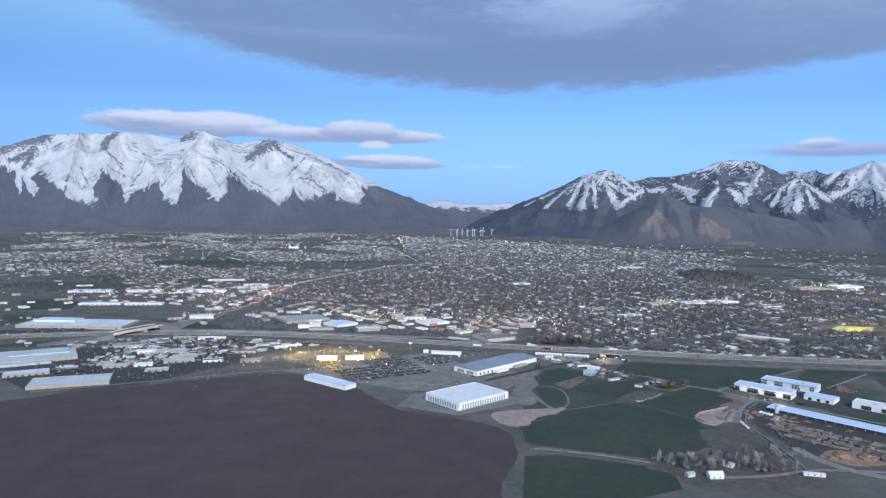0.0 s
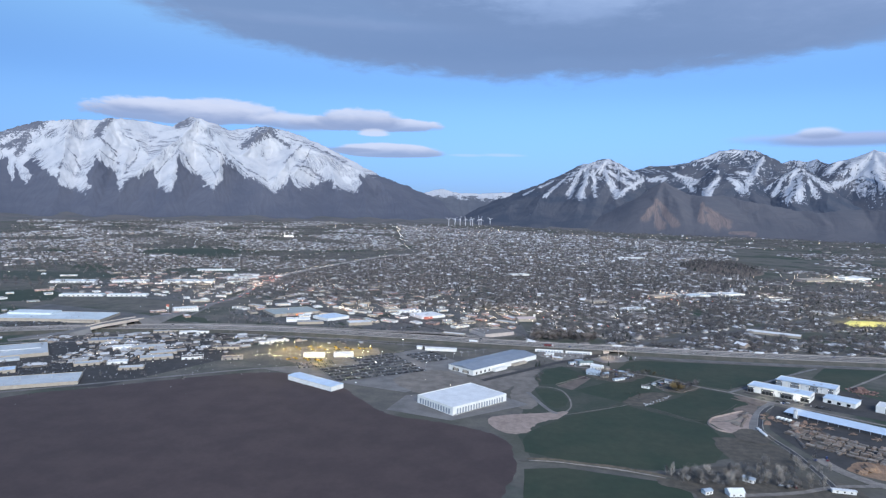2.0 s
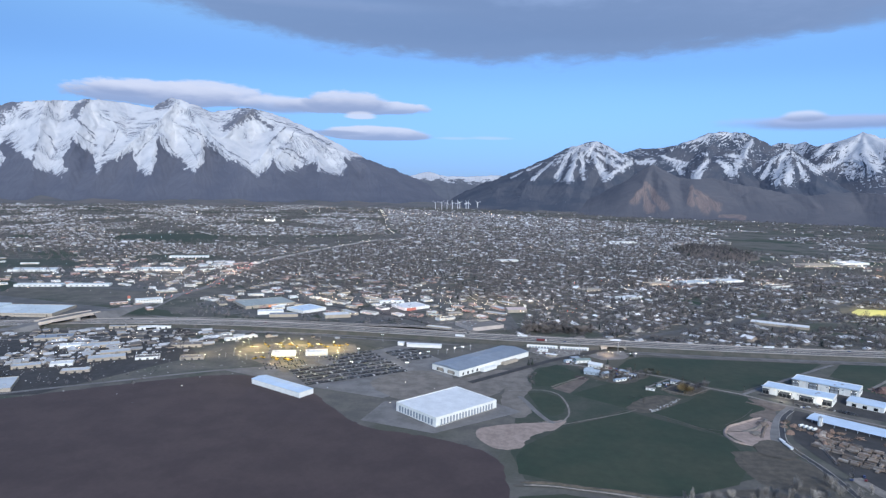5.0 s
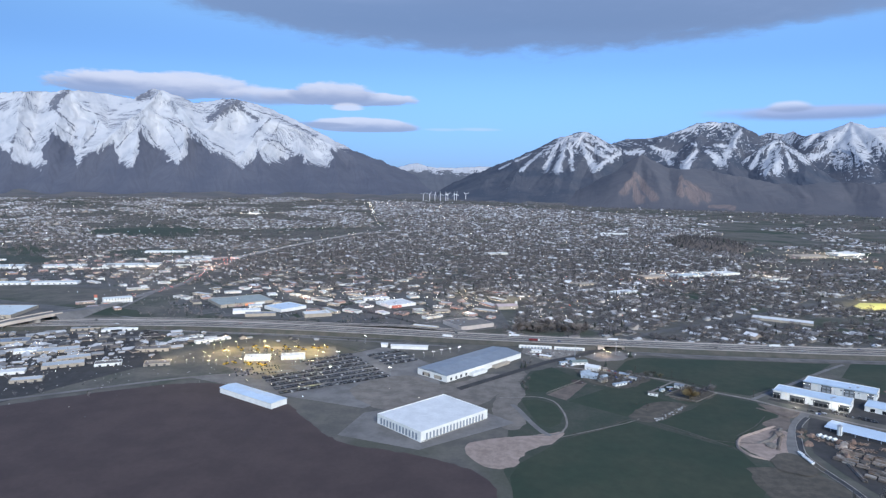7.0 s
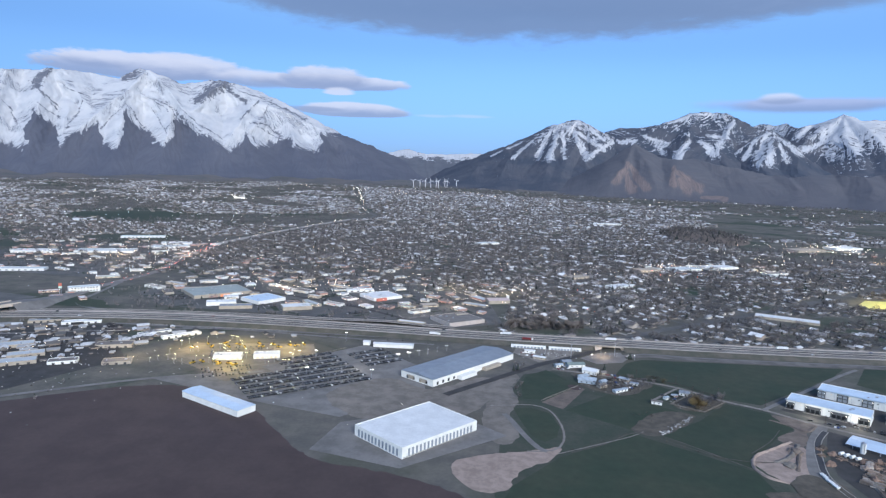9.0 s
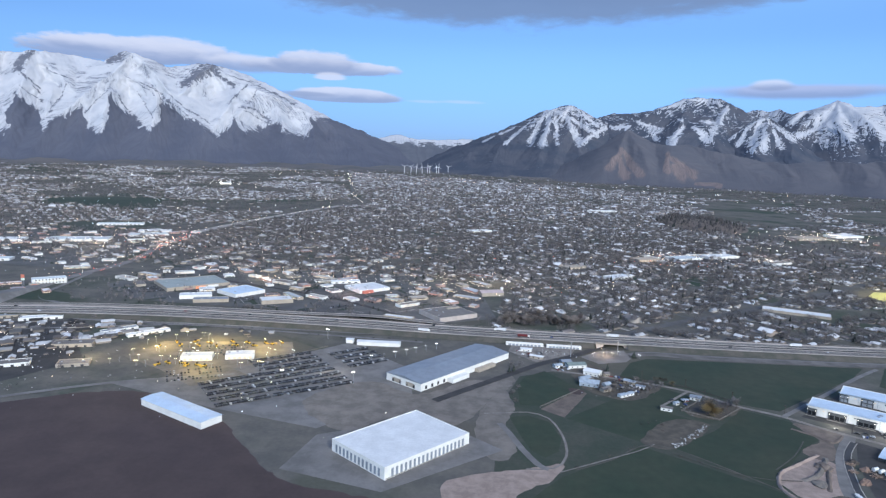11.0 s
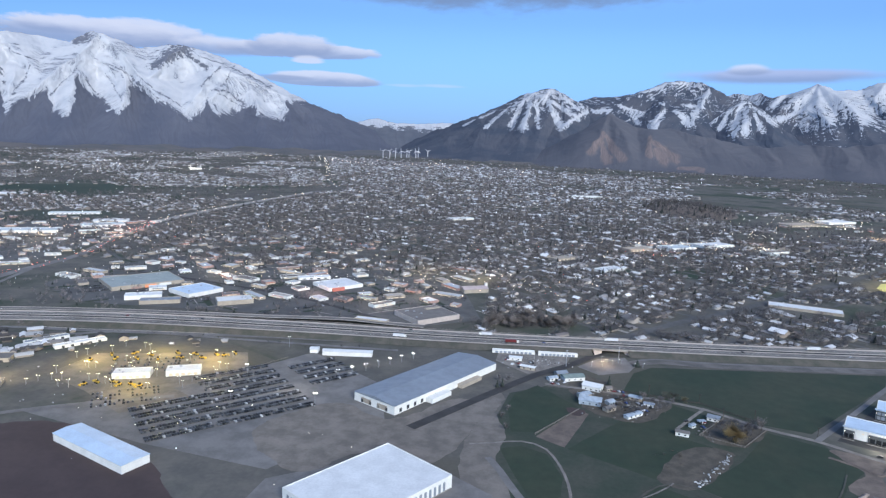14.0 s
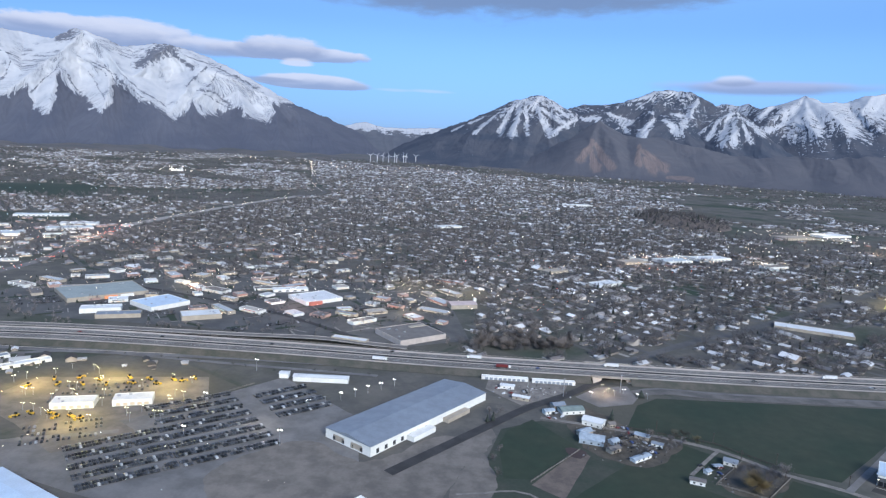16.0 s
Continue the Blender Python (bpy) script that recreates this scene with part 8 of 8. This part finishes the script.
# ---- wind turbines at the canyon's mouth ----
def turbines():
    rng = random.Random(9)
    for x, y in ((-531, 3223), (-505, 3253), (-483, 3278), (-460, 3304), (-437, 3330), (-428, 3340), (-400, 3372), (-390, 3383), (-349, 3430)):
        ob = thing("wind_turbine", x, y, 10, "white three-bladed wind turbine at the canyon mouth", "wind turbine", "wind turbines", 1.0)
        bm = bmesh.new()
        bmesh.ops.create_cone(bm, cap_ends=True, segments=12, radius1=1.5, radius2=0.9, depth=33, matrix=Matrix.Translation((0, 0, 14)))
        part("tower", bm, TURBINE, ob)
        part("nacelle", block(-1.0, -2.0, 29.8, 1.0, 2.5, 31.8), TURBINE, ob)
        start = rng.uniform(0, 120)
        for k in range(3):
            bm = bmesh.new()
            vs = [bm.verts.new(p) for p in ((-0.5, -2.2, 0), (0.5, -2.2, 0), (1.1, -2.2, 3), (0.3, -2.2, 16), (-0.3, -2.2, 16), (-0.9, -2.2, 3))]
            face = bm.faces.new(vs)
            ext = bmesh.ops.extrude_face_region(bm, geom=[face])
            bmesh.ops.translate(bm, vec=(0, -0.4, 0), verts=[e for e in ext["geom"] if isinstance(e, bmesh.types.BMVert)])
            bmesh.ops.transform(bm, matrix=Matrix.Translation((0, 0, 30.8)) @ Matrix.Rotation(radians(start + 120 * k), 4, "Y"), verts=bm.verts)
            part("blade", bm, TURBINE, ob)


turbines()


# ---- planting between the shops and in the yards ----
def shop_trees():
    rng = random.Random(55)
    places, firs = [], []
    for x0, y0, x1, y1, count in ((-340, 650, -20, 850, 1000), (-640, 760, -405, 1030, 600), (-440, 430, -240, 600, 120), (-330, 640, -180, 660, 40), (130, 950, 330, 1080, 80), (-900, 640, -560, 1000, 200), (-420, 640, -330, 760, 60)):
        for _ in range(count):
            x, y = rng.uniform(x0, x1), rng.uniform(y0, y1)
            if any(abs(x - a) < 20 and abs(y - b) < 18 for a, b in BIG):
                continue
            (firs if rng.random() < 0.2 else places).append((x, y, ground_z(y), rng.uniform(0, 6), rng.uniform(0.4, 0.9)))
    v, f = join([spread(*twig_crown(rng, 40, 1.8, 2.0, 0.6), places[0::2]), spread(*twig_crown(rng, 40, 2.0, 1.8, 0.6), places[1::2])])
    tagged(bulk("shop_trees", v, f, [TWIGS]), "small bare trees between the shops", "trees", kind="stuff")
    v, f = spread(*fir_shape(rng, 4, 1.2, 3.6), firs)
    tagged(bulk("shop_evergreens", v, f, [FIR]), "small evergreens between the shops", "trees", kind="stuff")


shop_trees()


def lawns():
    """Strips of grass and pale paving between the car parks."""
    rng = random.Random(17)
    for name, count, mat, label in (("lawns", 190, GRASS, "small strips of dark grass between the car parks"), ("kerbs", 170, CONCRETE_WALL, "pale kerbs and pavements between the car parks")):
        places = []
        for _ in range(count):
            x0, y0, x1, y1 = rng.choice(((-335, 660, -30, 850), (-335, 660, -30, 850), (-640, 770, -405, 1030)))
            x, y = rng.uniform(x0, x1), rng.uniform(y0, y1)
            places.append((x, y, ground_z(y) + 0.15 + rng.uniform(0, 0.02), radians(rng.choice((35, 125, 42, -20))), rng.uniform(0.5, 1.3)))
        w = 1.7 if mat is GRASS else 0.35
        v, f = spread([(-7, -w, 0), (6, -w * 1.2, 0), (7, w, 0), (-6.5, w * 0.8, 0)], [(0, 1, 2), (0, 2, 3)], places)
        tagged(bulk(name, v, f, [mat]), label, kind="structure")


lawns()


# ---- small buildings of the industrial quarter ----
def quarter():
    rng = random.Random(66)
    dark, pale = [[] for _ in range(4)], [[] for _ in range(4)]
    for x0, y0, x1, y1, count in ((-440, 425, -245, 598, 520), (-600, 430, -440, 560, 130), (-245, 560, -130, 598, 30), (-700, 480, -560, 640, 60)):
        for _ in range(count):
            x, y = rng.uniform(x0, x1), rng.uniform(y0, y1)
            if abs(y - float(np.interp(x, HWY_X, HWY_Y))) < 22 or (abs(x + 412) < 42 and abs(y - 478) < 42) or (abs(x + 332) < 32 and abs(y - 418) < 24) or (x > -225 and y < 582) or y < 0.7 * (x + 440) + 395:
                continue
            (pale if rng.random() < 0.55 else dark)[rng.randrange(4)].append((x, y, ground_z(y), radians(35) + rng.choice((0, 1.57)) + rng.uniform(-0.1, 0.1), rng.uniform(0.35, 1.2)))
    chunks, index = [], []
    for kind, (v, w, r) in enumerate(SHAPES):
        for group, mat in ((dark, 1), (pale, 2)):
            if group[kind]:
                chunks.append(spread(v, w + r, group[kind]))
                index.append(np.tile([0] * len(w) + [mat] * len(r), len(group[kind])))
    v, f = join(chunks)
    tagged(bulk("industrial_sheds", v, f, [HOUSE_WALL, HOUSE_ROOF, PALE_ROOF], np.concatenate(index)), "many small pale and grey sheds in the industrial quarter", "sheds", kind="stuff")


quarter()


def machines():
    """Yellow construction machines in the floodlit yard."""
    rng = random.Random(90)
    yellow = material("machine_yellow", (0.62, 0.40, 0.04), vary=0.2, scale=0.8, rough=0.4)
    base = new("loader")
    tagged(base, "yellow construction machine parked in the floodlit yard", "construction machine", "construction machines")
    part("body", block(-1.3, -0.55, 0.45, 0.7, 0.55, 1.15), yellow, base)
    part("cab", block(-0.5, -0.45, 1.15, 0.4, 0.45, 1.9), DARK_GLASS, base)
    bm = block(0.6, -0.4, 0.75, 2.0, 0.4, 0.95)
    bmesh.ops.transform(bm, matrix=Matrix.Rotation(radians(-14), 4, "Y"), verts=bm.verts)
    part("boom", bm, yellow, base)
    part("bucket", block(2.0, -0.7, 0.5, 2.6, 0.7, 1.2), yellow, base)
    for x in (-0.9, 0.5):
        for y in (-0.7, 0.5):
            bm = bmesh.new()
            bmesh.ops.create_cone(bm, cap_ends=True, segments=12, radius1=0.45, radius2=0.45, depth=0.25, matrix=Matrix.Translation((x, y + 0.1, 0.45)) @ Matrix.Rotation(math.pi / 2, 4, "X"))
            part("wheel", bm, TYRE, base)
    spots = [(-212 + 5.2 * k + rng.uniform(-1, 1), 552 + 0.25 * 5.2 * k + rng.uniform(-2, 2) + 6 * (k % 2)) for k in range(14)] + [(-196 + 5 * k + rng.uniform(-1, 1), 522 + rng.uniform(-2, 3)) for k in range(6)]
    for i, (x, y) in enumerate(spots):
        m = pose(x, y, ground_z(y) + 0.1, 0, 0, rng.uniform(0, 360))
        if i:
            copy_thing(base, m)
        else:
            base.matrix_basis = m


machines()
